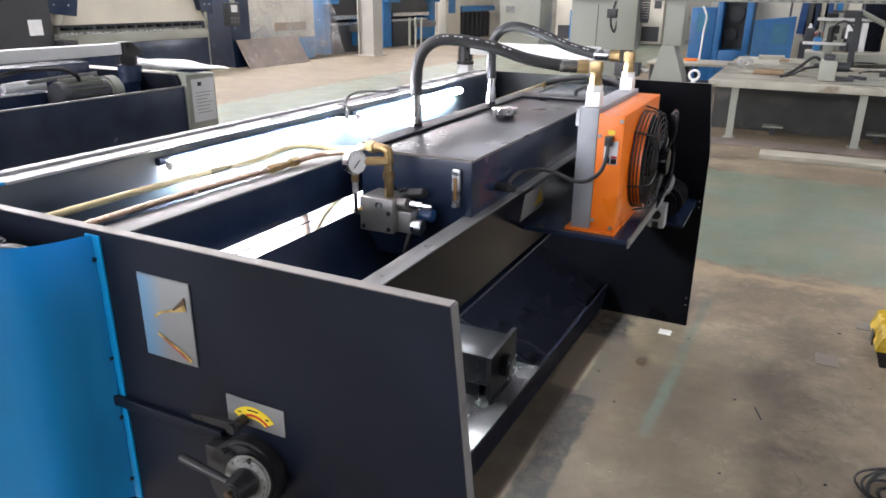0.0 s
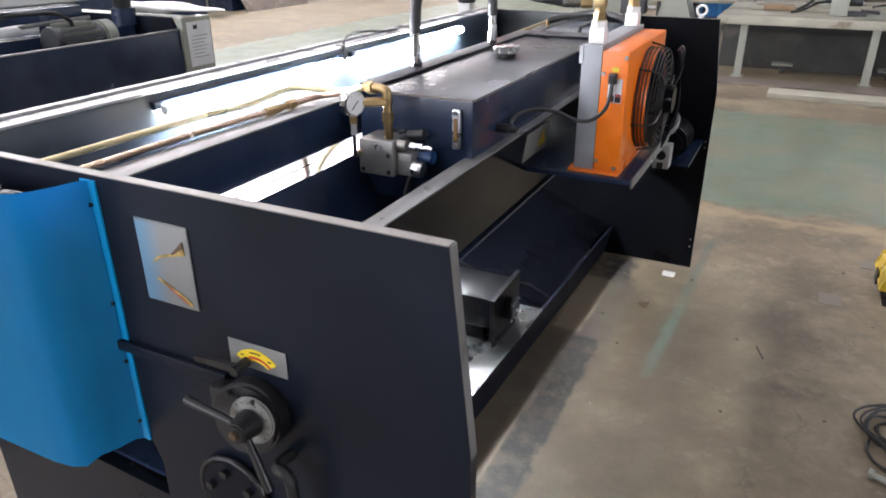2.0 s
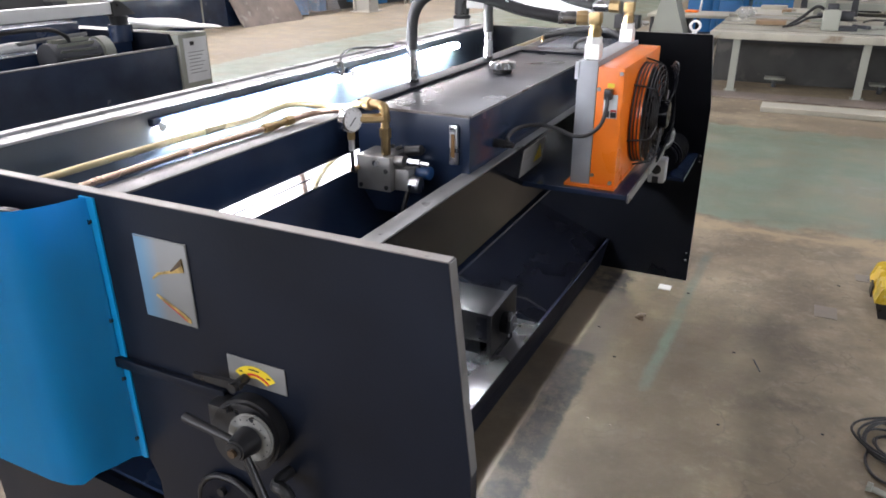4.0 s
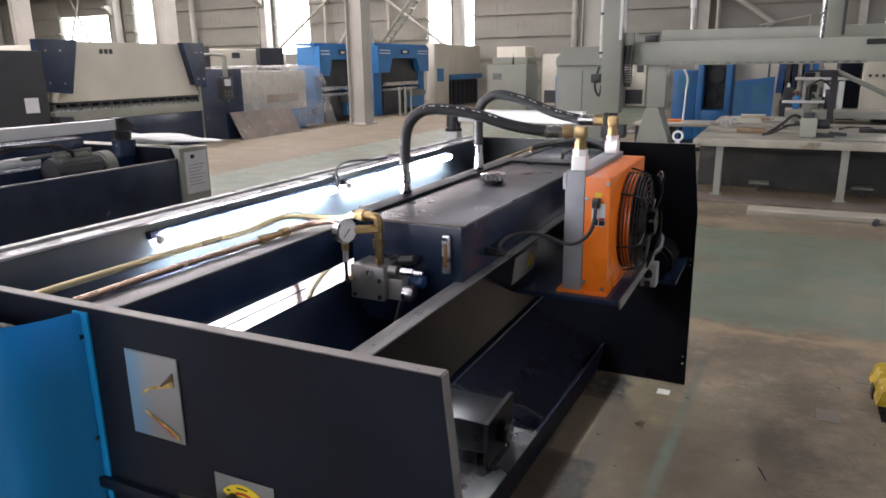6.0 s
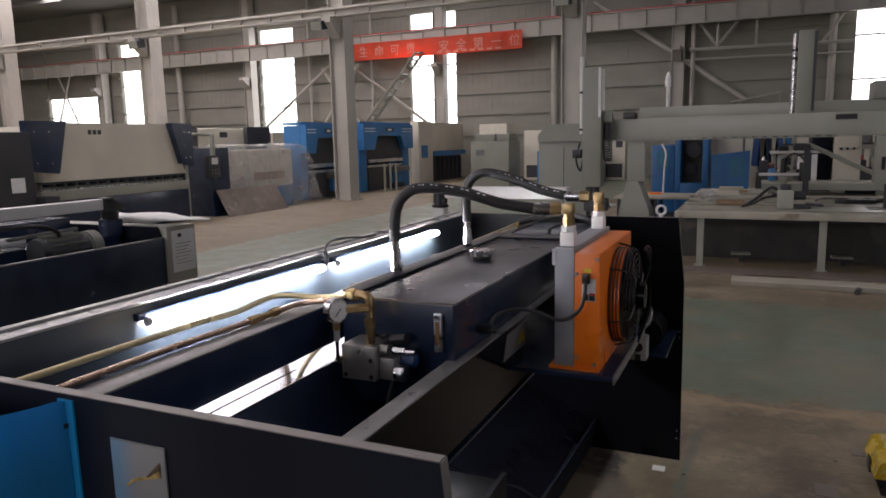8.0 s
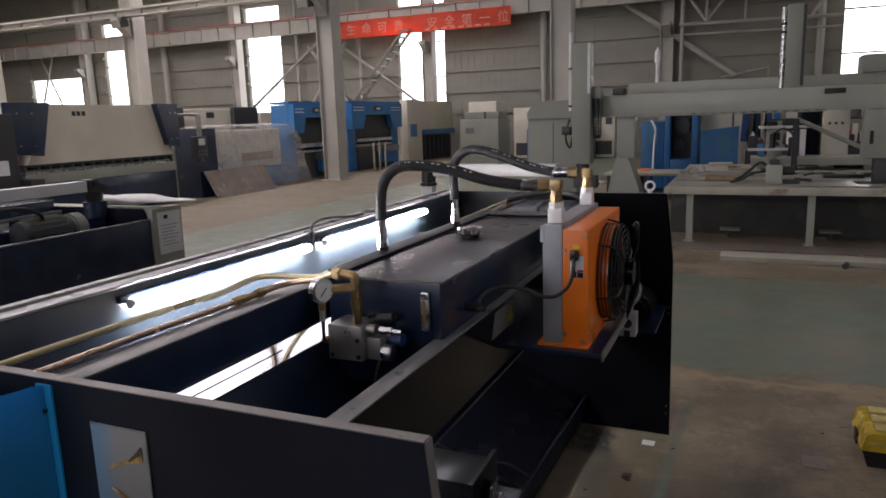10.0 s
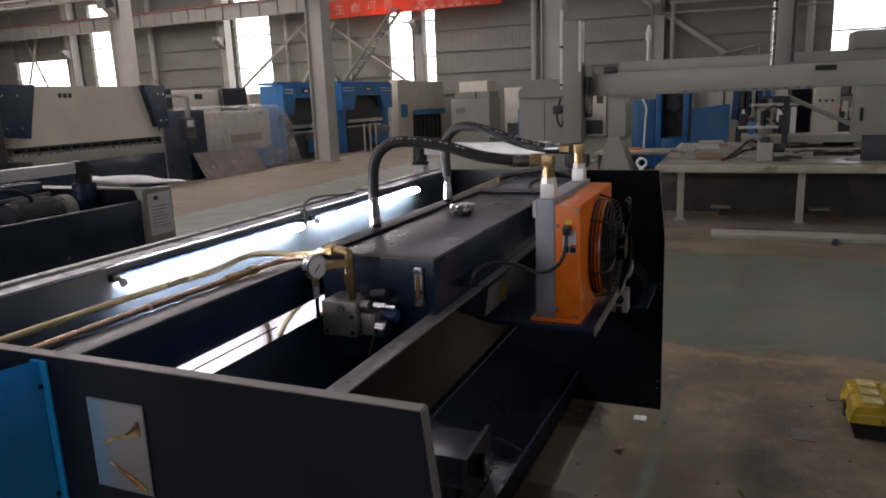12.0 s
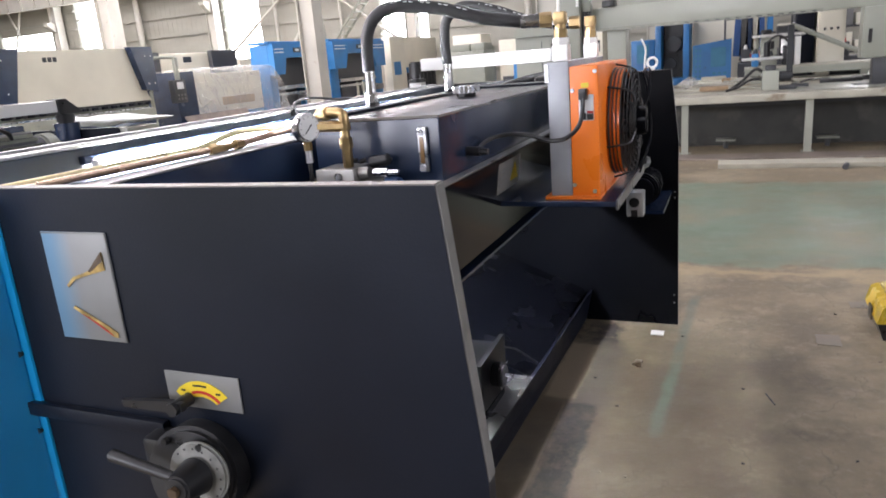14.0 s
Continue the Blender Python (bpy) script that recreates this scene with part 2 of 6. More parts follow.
sep_, fade_, mix_, co_ = t_.nodes.new("ShaderNodeSeparateXYZ"), t_.nodes.new("ShaderNodeMapRange"), t_.nodes.new("ShaderNodeMix"), t_.nodes.new("ShaderNodeTexCoord")
mix_.data_type = "RGBA"
t_.links.new(co_.outputs["Object"], sep_.inputs[0])
t_.links.new(sep_.outputs[0], fade_.inputs[0])
fade_.inputs[1].default_value, fade_.inputs[2].default_value, fade_.inputs[3].default_value, fade_.inputs[4].default_value = -0.575, -0.535, 1.0, 0.0
t_.links.new(fade_.outputs[0], mix_.inputs[0])
t_.links.new(t_.nodes["Principled BSDF"].inputs["Base Color"].links[0].from_socket, mix_.inputs[6])
mix_.inputs[7].default_value = (0.16, 0.29, 0.42, 1)
t_.links.new(mix_.outputs[2], t_.nodes["Principled BSDF"].inputs["Base Color"])
YELLOW = paint("yellow_print", (0.75, 0.56, 0.03), 0.42, scale=12, vary=0.08)
GOLDPRINT = paint("printed_gold", (0.42, 0.29, 0.10), 0.4, 0.3, scale=60, vary=0.5)
REDP = paint("red_print", (0.45, 0.02, 0.02), 0.45, scale=12, vary=0.1)
TOOLYELLOW = paint("yellow_plastic", (0.46, 0.32, 0.022), 0.26, scale=9, vary=0.35, bump=0.2, wear=((0.20, 0.14, 0.02), 0.62, 16))
TOOLCLEAR = paint("clear_yellowed_plastic", (0.55, 0.45, 0.16), 0.12, scale=12, vary=0.25, spec=0.9, rough_vary=0.05)
CREAM = paint("cream_machine_paint", (0.60, 0.57, 0.47), 0.45, scale=1.2, vary=0.09, bump=0.06)
GREYM = paint("grey_machine_paint", (0.225, 0.233, 0.194), 0.42, scale=1.5, vary=0.1, bump=0.06)
GREYL = paint("light_grey_machine_paint", (0.30, 0.310, 0.260), 0.4, scale=1.6, vary=0.1, bump=0.06, wear=((0.2, 0.2, 0.19), 0.7, 5))
GREYD = paint("dark_grey_paint", (0.036, 0.038, 0.042), 0.5, scale=2, vary=0.2)
DUSTY = paint("dusty_steel_bench", (0.34, 0.325, 0.262), 0.5, scale=3, vary=0.2, bump=0.2, wear=((0.2, 0.16, 0.11), 0.62, 4))
RAWSTEEL = paint("mill_steel_plate", (0.20, 0.165, 0.14), 0.5, 0.3, scale=3, vary=0.3, bump=0.3, wear=((0.30, 0.27, 0.24), 0.6, 4))
WOOD = paint("old_timber", (0.28, 0.19, 0.11), 0.7, scale=4, vary=0.3, bump=0.3, stretch=(1, 6, 1))
WALLPAINT = paint("grey_wall_sheeting", (0.262, 0.254, 0.216), 0.6, scale=0.6, vary=0.12, bump=0.05, stretch=(1, 1, 3))
COLUMN = paint("pale_column_paint", (0.40, 0.385, 0.34), 0.5, scale=1.1, vary=0.12, wear=((0.26, 0.23, 0.19), 0.68, 4))
ROOFM = paint("roof_sheeting", (0.24, 0.24, 0.23), 0.6, scale=0.6, vary=0.12)
CONCRETE = floor_material()
BANNER = paint("red_banner_cloth", (0.86, 0.12, 0.06), 0.7, scale=2, vary=0.1)
FOAM = paint("white_foam_wrap", (0.74, 0.74, 0.72), 0.6, scale=9, vary=0.08, bump=0.4, fine=40)
WRAP = glass_like("clear_plastic_wrap", (0.78, 0.78, 0.77), 0.14, 0.22)
AMBER = paint("amber_sight_fluid", (0.17, 0.10, 0.045), 0.15, scale=20, vary=0.2)
CHUTEM = paint("satin_shelf_sheet", (0.26, 0.26, 0.265), 0.30, 0.85, scale=6, vary=0.25, bump=0.04, rough_vary=0.08)
ARMW = paint("white_arm_paint", (0.62, 0.62, 0.60), 0.42, scale=4, vary=0.08)
# Black enamel of motors and wires; on the chute, navy with shade painted in.
DARKGLOSS = paint("gloss_black_and_shaded_navy", (0.0030, 0.0034, 0.0055), 0.26, scale=3, vary=0.3, spec=0.10, rough_vary=0.05)
FADED = paint("faded_white_lettering", (0.84, 0.36, 0.28), 0.7, scale=3, vary=0.1)
DRYFILM = paint("dusty_film", (0.16, 0.138, 0.108), 0.5, scale=20, vary=0.2, bump=0.4, fine=60)
MOTORM = paint("satin_black_motor_paint", (0.005, 0.0052, 0.006), 0.32, scale=8, vary=0.3, spec=0.15, rough_vary=0.06)
GREASE = paint("brown_grease", (0.07, 0.045, 0.025), 0.35, scale=30, vary=0.4, bump=0.5, fine=60)
PANELG = paint("dark_bench_panel", (0.034, 0.034, 0.030), 0.55, scale=2.5, vary=0.5, wear=((0.065, 0.062, 0.052), 0.60, 3))
COILBLUE = paint("dark_blue_coil", (0.012, 0.05, 0.15), 0.4, scale=12, vary=0.2)
DIMPLATE = paint("dull_warning_plate", (0.17, 0.165, 0.155), 0.4, 0.2, scale=9, vary=0.15)
RINGM = paint("dull_scale_ring", (0.23, 0.23, 0.215), 0.5, 0.4, scale=40, vary=0.25, bump=0.3)
LEDGEM = paint("bright_polished_sheet", (0.72, 0.74, 0.76), 0.10, 0.95, scale=14, vary=0.05, bump=0.02, rough_vary=0.03)
# Navy paint lightened for the front beam, to widen the tubes' glow on it.
NAVYLIT = paint("navy_paint_lit", (0.037, 0.050, 0.064), 0.34, scale=4, vary=0.2, bump=0.08, fine=240, rough_vary=0.06)
# Rear beam's navy, darkened in colour so its face mirrors less lit floor.
REARM = paint("navy_gloss_darkened", (0.004, 0.0045, 0.006), 0.14, scale=4, vary=0.3, bump=0.03, rough_vary=0.05, spec=0.12)
LIDM = paint("scuffed_lid_paint", (0.014, 0.016, 0.022), 0.30, scale=9, vary=0.3, bump=0.1, rough_vary=0.04)
DIAL = paint("white_dial_face", (0.75, 0.75, 0.73), 0.35, scale=12, vary=0.04)
LED = glow("led_tube_light", (0.95, 0.98, 1.0), 220.0)
DAYLIGHT = glow("bright_overcast_backdrop", (0.95, 0.98, 1.0), 4.0)
SCREEN = paint("dark_screen", (0.05, 0.16, 0.25), 0.15, scale=3, vary=0.2)

# ---- builders ----


def slab(bm, x0, x1, y0, y1, z0, z1, bevel=0.0):
    """A box between two corners, its edges rounded by bevel."""
    made = bmesh.ops.create_cube(bm, size=1.0)
    vs = made["verts"]
    for v in vs:
        v.co = Vector(((x0 + x1) / 2 + v.co.x * (x1 - x0), (y0 + y1) / 2 + v.co.y * (y1 - y0), (z0 + z1) / 2 + v.co.z * (z1 - z0)))
    if bevel:
        edges = list({e for v in vs for e in v.link_edges})
        bmesh.ops.bevel(bm, geom=edges, offset=bevel, segments=2, affect="EDGES", profile=0.6)
    return bm


def rod(bm, a, b, r0, r1=None, n=20, bevel=0.0):
    """A round bar from a to b."""
    a, b = Vector(a), Vector(b)
    d = b - a
    m = Matrix.Translation((a + b) / 2) @ d.to_track_quat("Z", "Y").to_matrix().to_4x4()
    made = bmesh.ops.create_cone(bm, cap_ends=True, segments=n, radius1=r0, radius2=r0 if r1 is None else r1, depth=d.length, matrix=m)
    if bevel:
        es = [e for e in {e for v in made["verts"] for e in v.link_edges} if any(len(f.verts) > 4 for f in e.link_faces)]
        bmesh.ops.bevel(bm, geom=es, offset=bevel, segments=2, affect="EDGES")
    return bm


def prism(bm, outline, axis, lo, hi):
    """A flat outline (pairs) pushed along an axis: 'y' takes pairs of x, z; 'x' pairs of y, z; 'z' pairs of x, y."""
    def at(p, k):
        return {"y": (p[0], k, p[1]), "x": (k, p[0], p[1]), "z": (p[0], p[1], k)}[axis]
    va = [bm.verts.new(at(p, lo)) for p in outline]
    vb = [bm.verts.new(at(p, hi)) for p in outline]
    n = len(outline)
    bm.faces.new(va)
    bm.faces.new(vb[::-1])
    for i in range(n):
        bm.faces.new((va[i], vb[i], vb[(i + 1) % n], va[(i + 1) % n]))
    bmesh.ops.recalc_face_normals(bm, faces=bm.faces[:])
    return bm


def smooth_line(pts, steps=8):
    """A smooth run of places through the given ones."""
    P = [Vector(p) for p in pts]
    out = []
    for i in range(len(P) - 1):
        p0, p1, p2, p3 = P[max(i - 1, 0)], P[i], P[i + 1], P[min(i + 2, len(P) - 1)]
        for k in range(steps):
            s = k / steps
            out.append(0.5 * ((2 * p1) + (p2 - p0) * s + (2 * p0 - 5 * p1 + 4 * p2 - p3) * s * s + (3 * p1 - p0 - 3 * p2 + p3) * s ** 3))
    return out + [P[-1]]


def sweep(bm, pts, r, n=12, smooth=True, steps=8):
    """A round pipe or cable along the places."""
    line = smooth_line(pts, steps) if smooth else [Vector(p) for p in pts]
    rings, up = [], Vector((0.13, 0.21, 0.97))
    for i, p in enumerate(line):
        d = (line[min(i + 1, len(line) - 1)] - line[max(i - 1, 0)]).normalized()
        s = d.cross(up)
        if s.length < 1e-4:
            s = d.orthogonal()
        s.normalize()
        u = s.cross(d).normalized()
        up = u
        rings.append([bm.verts.new(p + r * (math.cos(2 * math.pi * k / n) * s + math.sin(2 * math.pi * k / n) * u)) for k in range(n)])
    for a, b in zip(rings, rings[1:]):
        for k in range(n):
            bm.faces.new((a[k], a[(k + 1) % n], b[(k + 1) % n], b[k]))
    bm.faces.new(rings[0][::-1])
    bm.faces.new(rings[-1])
    bmesh.ops.recalc_face_normals(bm, faces=bm.faces[:])
    return bm


def mesh_of(name, bm, material, angle=0.6):
    me = bpy.data.meshes.new(name)
    for f in bm.faces:
        f.smooth = True
    for e in bm.edges:
        if len(e.link_faces) == 2 and e.calc_face_angle(0) > angle:
            e.smooth = False
    bm.to_mesh(me)
    bm.free()
    me.materials.append(material)
    return me


def thing(name, label, category, at=(0, 0, 0), group=""):
    """An Empty at the thing's base, under which its parts hang."""
    ob = new(name)
    ob.empty_display_size = 0.1
    ob.location = at
    return tagged(ob, label, category, group)


def part(name, bm, material, parent, label=""):
    """One mesh object under a thing or a part; its places are those of the world."""
    ob = new(name, mesh_of(name, bm, material))
    ob.parent = parent
    ob.matrix_parent_inverse = Matrix.Translation(-parent.location)
    return tagged(ob, label)


def single(name, bm, material, label, category, group="", kind=""):
    return tagged(new(name, mesh_of(name, bm, material)), label, category, group, kind)


def B():
    return bmesh.new()


def box(x0, x1, y0, y1, z0, z1, bevel=0.0):
    return slab(B(), x0, x1, y0, y1, z0, z1, bevel)


def bar(a, b, r, r1=None, n=20, bevel=0.0):
    return rod(B(), a, b, r, r1, n, bevel)

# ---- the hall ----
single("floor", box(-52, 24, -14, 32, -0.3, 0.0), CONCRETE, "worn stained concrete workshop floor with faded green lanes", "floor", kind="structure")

NORTH, COLS = 30.0, [-46.2, -35.2, -24.3, -13.3, -2.8, 8.2, 19.0]
WINDOWS = [(-40.6, -36.1), (-34.2, -31.4), (-24.0, -21.8), (-15.1, -12.7), (3.4, 6.7), (14.0, 17.0)]


def north_wall():
    bm = B()
    xs = [-52.0] + [v for w in WINDOWS for v in w] + [24.0]
    for a, b in zip(xs[::2], xs[1::2]):
        slab(bm, a, b, NORTH, NORTH + 0.25, 0, ROOF)
    for a, b in WINDOWS:
        slab(bm, a, b, NORTH, NORTH + 0.25, 0, 2.3)
        slab(bm, a, b, NORTH, NORTH + 0.25, 7.6, ROOF)
    wall = single("wall_north", bm, WALLPAINT, "grey corrugated sheet wall with tall bright windows", "wall", kind="structure")
    bm = B()
    for a, b in zip(xs[::2], xs[1::2]):
        for k in range(int((b - a - 0.1) / 0.32)):
            x = a + 0.1 + 0.32 * k
            slab(bm, x, x + 0.07, NORTH - 0.012, NORTH - 0.002, 0, ROOF - 0.3)
    for a, b in WINDOWS:
        for k in range(int((b - a - 0.1) / 0.32)):
            x = a + 0.1 + 0.32 * k
            slab(bm, x, x + 0.07, NORTH - 0.012, NORTH - 0.002, 0, 2.25)
            slab(bm, x, x + 0.07, NORTH - 0.012, NORTH - 0.002, 7.65, ROOF - 0.3)
    ribs = part("sheet_ribs", bm, WALLPAINT, wall)
    tagged(ribs, kind="stuff")
    for i in range(9):
        z = 0.9 + i * 0.95
        for a, b in zip(xs[::2], xs[1::2]):
            part("girt", box(a, b, NORTH - 0.11, NORTH - 0.024, z, z + 0.10), WALLPAINT, wall)
    return wall


wall_n = north_wall()
for i, (a, b) in enumerate(WINDOWS):
    w = thing("window_%d" % (i + 1), "tall overexposed window with thin grey bars", "window", ((a + b) / 2, NORTH + 0.1, 2.3))
    tagged(w, kind="structure")
    n = 1
    for k in range(n + 1):
        x = a + (b - a) * k / n
        part("mullion", box(max(a + 0.004, x - 0.03), min(b - 0.004, x + 0.03), NORTH + 0.05, NORTH + 0.12, 2.304, 7.596), GREYM, w)
    for z in (3.6, 5.2):
        part("transom", box(a + 0.034, b - 0.034, NORTH + 0.055, NORTH + 0.115, z - 0.03, z + 0.03), GREYM, w)
w = WINDOWS[0]
part("sheet_panel", box(w[0] + 0.004, w[1] - 0.004, NORTH + 0.125, NORTH + 0.16, 4.75, 7.596), WALLPAINT, wall_n)
single("backdrop", box(-60, 40, 33.0, 33.1, -1, 12), DAYLIGHT, "white glare of the overcast sky outside the windows", "backdrop", kind="structure")
bm = B()
xs_ = [-52.0] + [v for w in SOUTH_WINDOWS for v in w] + [24.0]
for a, b in zip(xs_[::2], xs_[1::2]):
    slab(bm, a, b, -14.25, -14, 0, ROOF)
for a, b in SOUTH_WINDOWS:
    slab(bm, a, b, -14.25, -14, 0, 2.2)
    slab(bm, a, b, -14.25, -14, 7.2, ROOF)
single("wall_south", bm, WALLPAINT, "plain grey sheet wall with windows behind the camera", "wall", kind="structure")
single("wall_west", box(-52.25, -52, -14, 30, 0, ROOF), WALLPAINT, "plain grey sheet end wall", "wall", kind="structure")
bm = B()
ys_ = [-14.0] + [v for w in EAST_WINDOWS for v in w] + [30.0]
for a, b in zip(ys_[::2], ys_[1::2]):
    slab(bm, 24, 24.25, a, b, 0, ROOF)
for a, b in EAST_WINDOWS:
    slab(bm, 24, 24.25, a, b, 0, 2.2)
    slab(bm, 24, 24.25, a, b, 7.2, ROOF)
single("wall_east", bm, WALLPAINT, "plain grey sheet end wall with windows", "wall", kind="structure")


def roof():
    bm = B()
    edges = [-52.0] + [v for s in SKYLIGHTS for v in (s[0] - s[4] / 2, s[0] + s[4] / 2)] + [24.0]
    for a, b in zip(edges[::2], edges[1::2]):
        slab(bm, a, b, -14, 30, ROOF, ROOF + 0.15)
    for s in SKYLIGHTS:
        slab(bm, s[0] - s[4] / 2, s[0] + s[4] / 2, -14, s[1] - s[2] / 2, ROOF, ROOF + 0.15)
        slab(bm, s[0] - s[4] / 2, s[0] + s[4] / 2, s[1] + s[2] / 2, 30, ROOF, ROOF + 0.15)
    for y in range(-10, 30, 4):
        slab(bm, -52, 24, y - 0.06, y + 0.06, ROOF - 0.22, ROOF - 0.05)
    return single("ceiling", bm, ROOFM, "grey sheet roof with purlins and skylight strips", "ceiling", kind="structure")


roof()


def column(x, y, w, d, h, label):
    """An I-section pillar with flanges, web and a base plate."""
    c = thing("pillar", label, "pillar", (x, y, 0), "steel pillars of the hall")
    part("flange", box(x - w / 2, x - w / 2 + 0.03, y - d / 2, y + d / 2, 0.03, h), COLUMN, c)
    part("flange", box(x + w / 2 - 0.03, x + w / 2, y - d / 2, y + d / 2, 0.03, h), COLUMN, c)
    part("web", box(x - w / 2 + 0.03, x + w / 2 - 0.03, y - 0.12, y + 0.12, 0.03, h), COLUMN, c)
    part("base_plate", box(x - w / 2 - 0.08, x + w / 2 + 0.08, y - d / 2 - 0.08, y + d / 2 + 0.08, 0, 0.03), COLUMN, c)
    part("corbel", prism(B(), [(y - d / 2 - 0.5, 5.0), (y - d / 2, 4.6), (y - d / 2, 5.15), (y - d / 2 - 0.5, 5.15)], "x", x - 0.15, x + 0.15), COLUMN, c)
    return c


for x in (-25.4, -18.2, -10.8, -4.0, 3.4, 10.8, 18):
    column(x, 17.05, 0.52, 0.5, ROOF - 0.22, "pale grey steel pillar standing on the concrete floor")
for x in COLS:
    column(x, NORTH - 0.45, 0.5, 0.5, ROOF - 0.22, "grey steel wall pillar beside the windows")


def runway(y, z, deep, label, rail, x0=-51.8, x1=23.8):
    g = thing("crane_runway_beam", label, "beam", (0, y, z))
    part("web", box(x0, x1, y - 0.02, y + 0.02, z + 0.03, z + deep - 0.03), COLUMN, g)
    part("flange", box(x0, x1, y - 0.14, y + 0.14, z, z + 0.03), COLUMN, g)
    part("flange", box(x0, x1, y - 0.14, y + 0.14, z + deep - 0.03, z + deep), COLUMN, g)
    part("crane_rail", box(x0, x1, y - 0.03, y + 0.03, z + deep, z + deep + 0.06), rail, g)
    for i in range(int((x1 - x0) / 1.1)):
        x = x0 + 0.5 + i * 1.1
        part("stiffener", box(x - 0.008, x + 0.008, y - 0.12, y - 0.02, z + 0.03, z + deep - 0.03), COLUMN, g)
    return g


runway(NORTH - 0.95, 5.95, 0.72, "long pale steel crane runway beam with stiffeners on wall pillars", REDP)
runway(16.55, 5.15, 0.22, "slim steel beam along the pillars carrying flood lamps", COLUMN)


def brace(x0, z0, x1, z1, y, r=0.07):
    return single("brace", sweep(B(), [(x0, y, z0), (x1, y, z1)], r, 8, False), COLUMN, "grey diagonal steel brace between the wall pillars", "brace", "wall braces", "structure")


for x0, x1 in ((-24.3, -13.3),):
    xm = (x0 + x1) / 2
    for z0, z1 in ((2.2, 5.9),):
        brace(x0 + 0.3, z0, xm, z1, NORTH - 0.42)
        brace(xm, z1 - 0.01, x1 - 0.3, z0, NORTH - 0.40)
brace(-19.9, 5.4, -17.6, 2.3, NORTH - 0.3, 0.09)
brace(-19.9, 2.3, -17.6, 5.4, NORTH - 0.6, 0.09)
for xa in (-39.3, -37.6):
    brace(xa, 6.6, -38.4 + (-38.4 - xa), 3.0, NORTH - 0.4 - 0.1 * (xa > -38), 0.06)
brace(-6.2, 7.25, -0.25, 2.98, NORTH - 0.5, 0.11)
brace(-2.35, 5.0, 3.3, 4.92, NORTH - 0.76, 0.07)
brace(-2.75, 4.63, 3.3, 4.55, NORTH - 0.62, 0.05)
brace(-2.25, 6.35, -1.35, 5.08, NORTH - 0.7, 0.06)
brace(-1.35, 5.08, -0.30, 6.35, NORTH - 0.71, 0.06)
brace(-1.33, 5.08, -1.33, 6.6, NORTH - 0.78, 0.05)
brace(0.05, 5.04, 0.05, 6.6, NORTH - 0.78, 0.05)
brace(2.3, 5.0, 3.2, 6.35, NORTH - 0.71, 0.06)
brace(-2.23, 2.4, -2.23, 7.6, NORTH - 0.66, 0.08)
brace(-0.75, 2.92, 1.0, 3.22, NORTH - 0.55, 0.04)
brace(0.95, 2.7, 0.95, 3.22, NORTH - 0.55, 0.03)
brace(-0.25, 3.0, -1.6, 2.1, NORTH - 0.42, 0.07)
brace(2.65, 1.0, 2.65, 7.5, NORTH - 0.3, 0.14)


def ladder_stair():
    s = thing("access_stair", "grey steel stair and cage ladder against the wall", "stair", (-17, 28.6, 0))
    part("stringer", sweep(B(), [(-17.2, 28.9, 2.0), (-13.9, 28.9, 5.6)], 0.07, 6, False), GREYM, s)
    part("stringer", sweep(B(), [(-17.2, 28.2, 2.0), (-13.9, 28.2, 5.6)], 0.07, 6, False), GREYM, s)
    for k in range(13):
        f = k / 12
        part("tread", box(-17.3 + 3.3 * f, -17.05 + 3.3 * f, 28.27, 28.83, 2.0 + 3.6 * f, 2.04 + 3.6 * f), GREYM, s)
    for x in (-17.9, -17.2):
        part("post", bar((x, 28.4, 0), (x, 28.4, 3.4), 0.035, n=8), GREYM, s)
    for k in range(5):
        part("rung", bar((-17.9, 28.4, 2.2 + 0.28 * k), (-17.2, 28.4, 2.2 + 0.28 * k), 0.025, n=8), GREYM, s)
    return s


ladder_stair()


def banner():
    b = thing("red_banner", "red cloth banner with white writing hung on the runway beam", "banner", (-13.4, 28.75, 5.4))
    bm = B()
    n = 40
    x0, x1 = -17.5, -9.1
    top = [bm.verts.new((x0 + (x1 - x0) * i / n, 28.78 + 0.015 * math.sin(i * 0.9), 6.28)) for i in range(n + 1)]
    low = [bm.verts.new((x0 + (x1 - x0) * i / n, 28.78 + 0.03 * math.sin(i * 0.9 + 0.5), 5.5)) for i in range(n + 1)]
    for i in range(n):
        bm.faces.new((low[i], low[i + 1], top[i + 1], top[i]))
    bmesh.ops.solidify(bm, geom=bm.faces[:], thickness=0.006)
    part("cloth", bm, BANNER, b)
    rnd = random.Random(5)
    for k, word in enumerate("生命可贵 安全第一位"):
        if word == " ":
            continue
        x = x0 + 0.6 + k * 0.83
        curve = bpy.data.curves.new("character", "FONT")
        curve.body, curve.size, curve.extrude, curve.align_x = word, 0.52, 0.003, "CENTER"
        ob = new("character", curve)
        ob.matrix_world = pose(x, 28.74, 5.68, 90, 0, 0)
        curve.materials.append(FADED)
        bpy.context.view_layer.update()
        me = bpy.data.meshes.new_from_object(ob.evaluated_get(bpy.context.evaluated_depsgraph_get()))
        mw = ob.matrix_world.copy()
        bpy.data.objects.remove(ob)
        o2 = new("character", me)
        o2.parent = b
        o2.matrix_parent_inverse = Matrix.Translation((-13.4, 28.75, 5.4)).inverted()
        o2.matrix_basis = mw
    for k in range(8):
        part("small_writing", box(x0 + 4.4 + 0.4 * k, x0 + 4.65 + 0.4 * k, 28.735, 28.742, 5.56, 5.63), FADED, b)
    return b


banner()


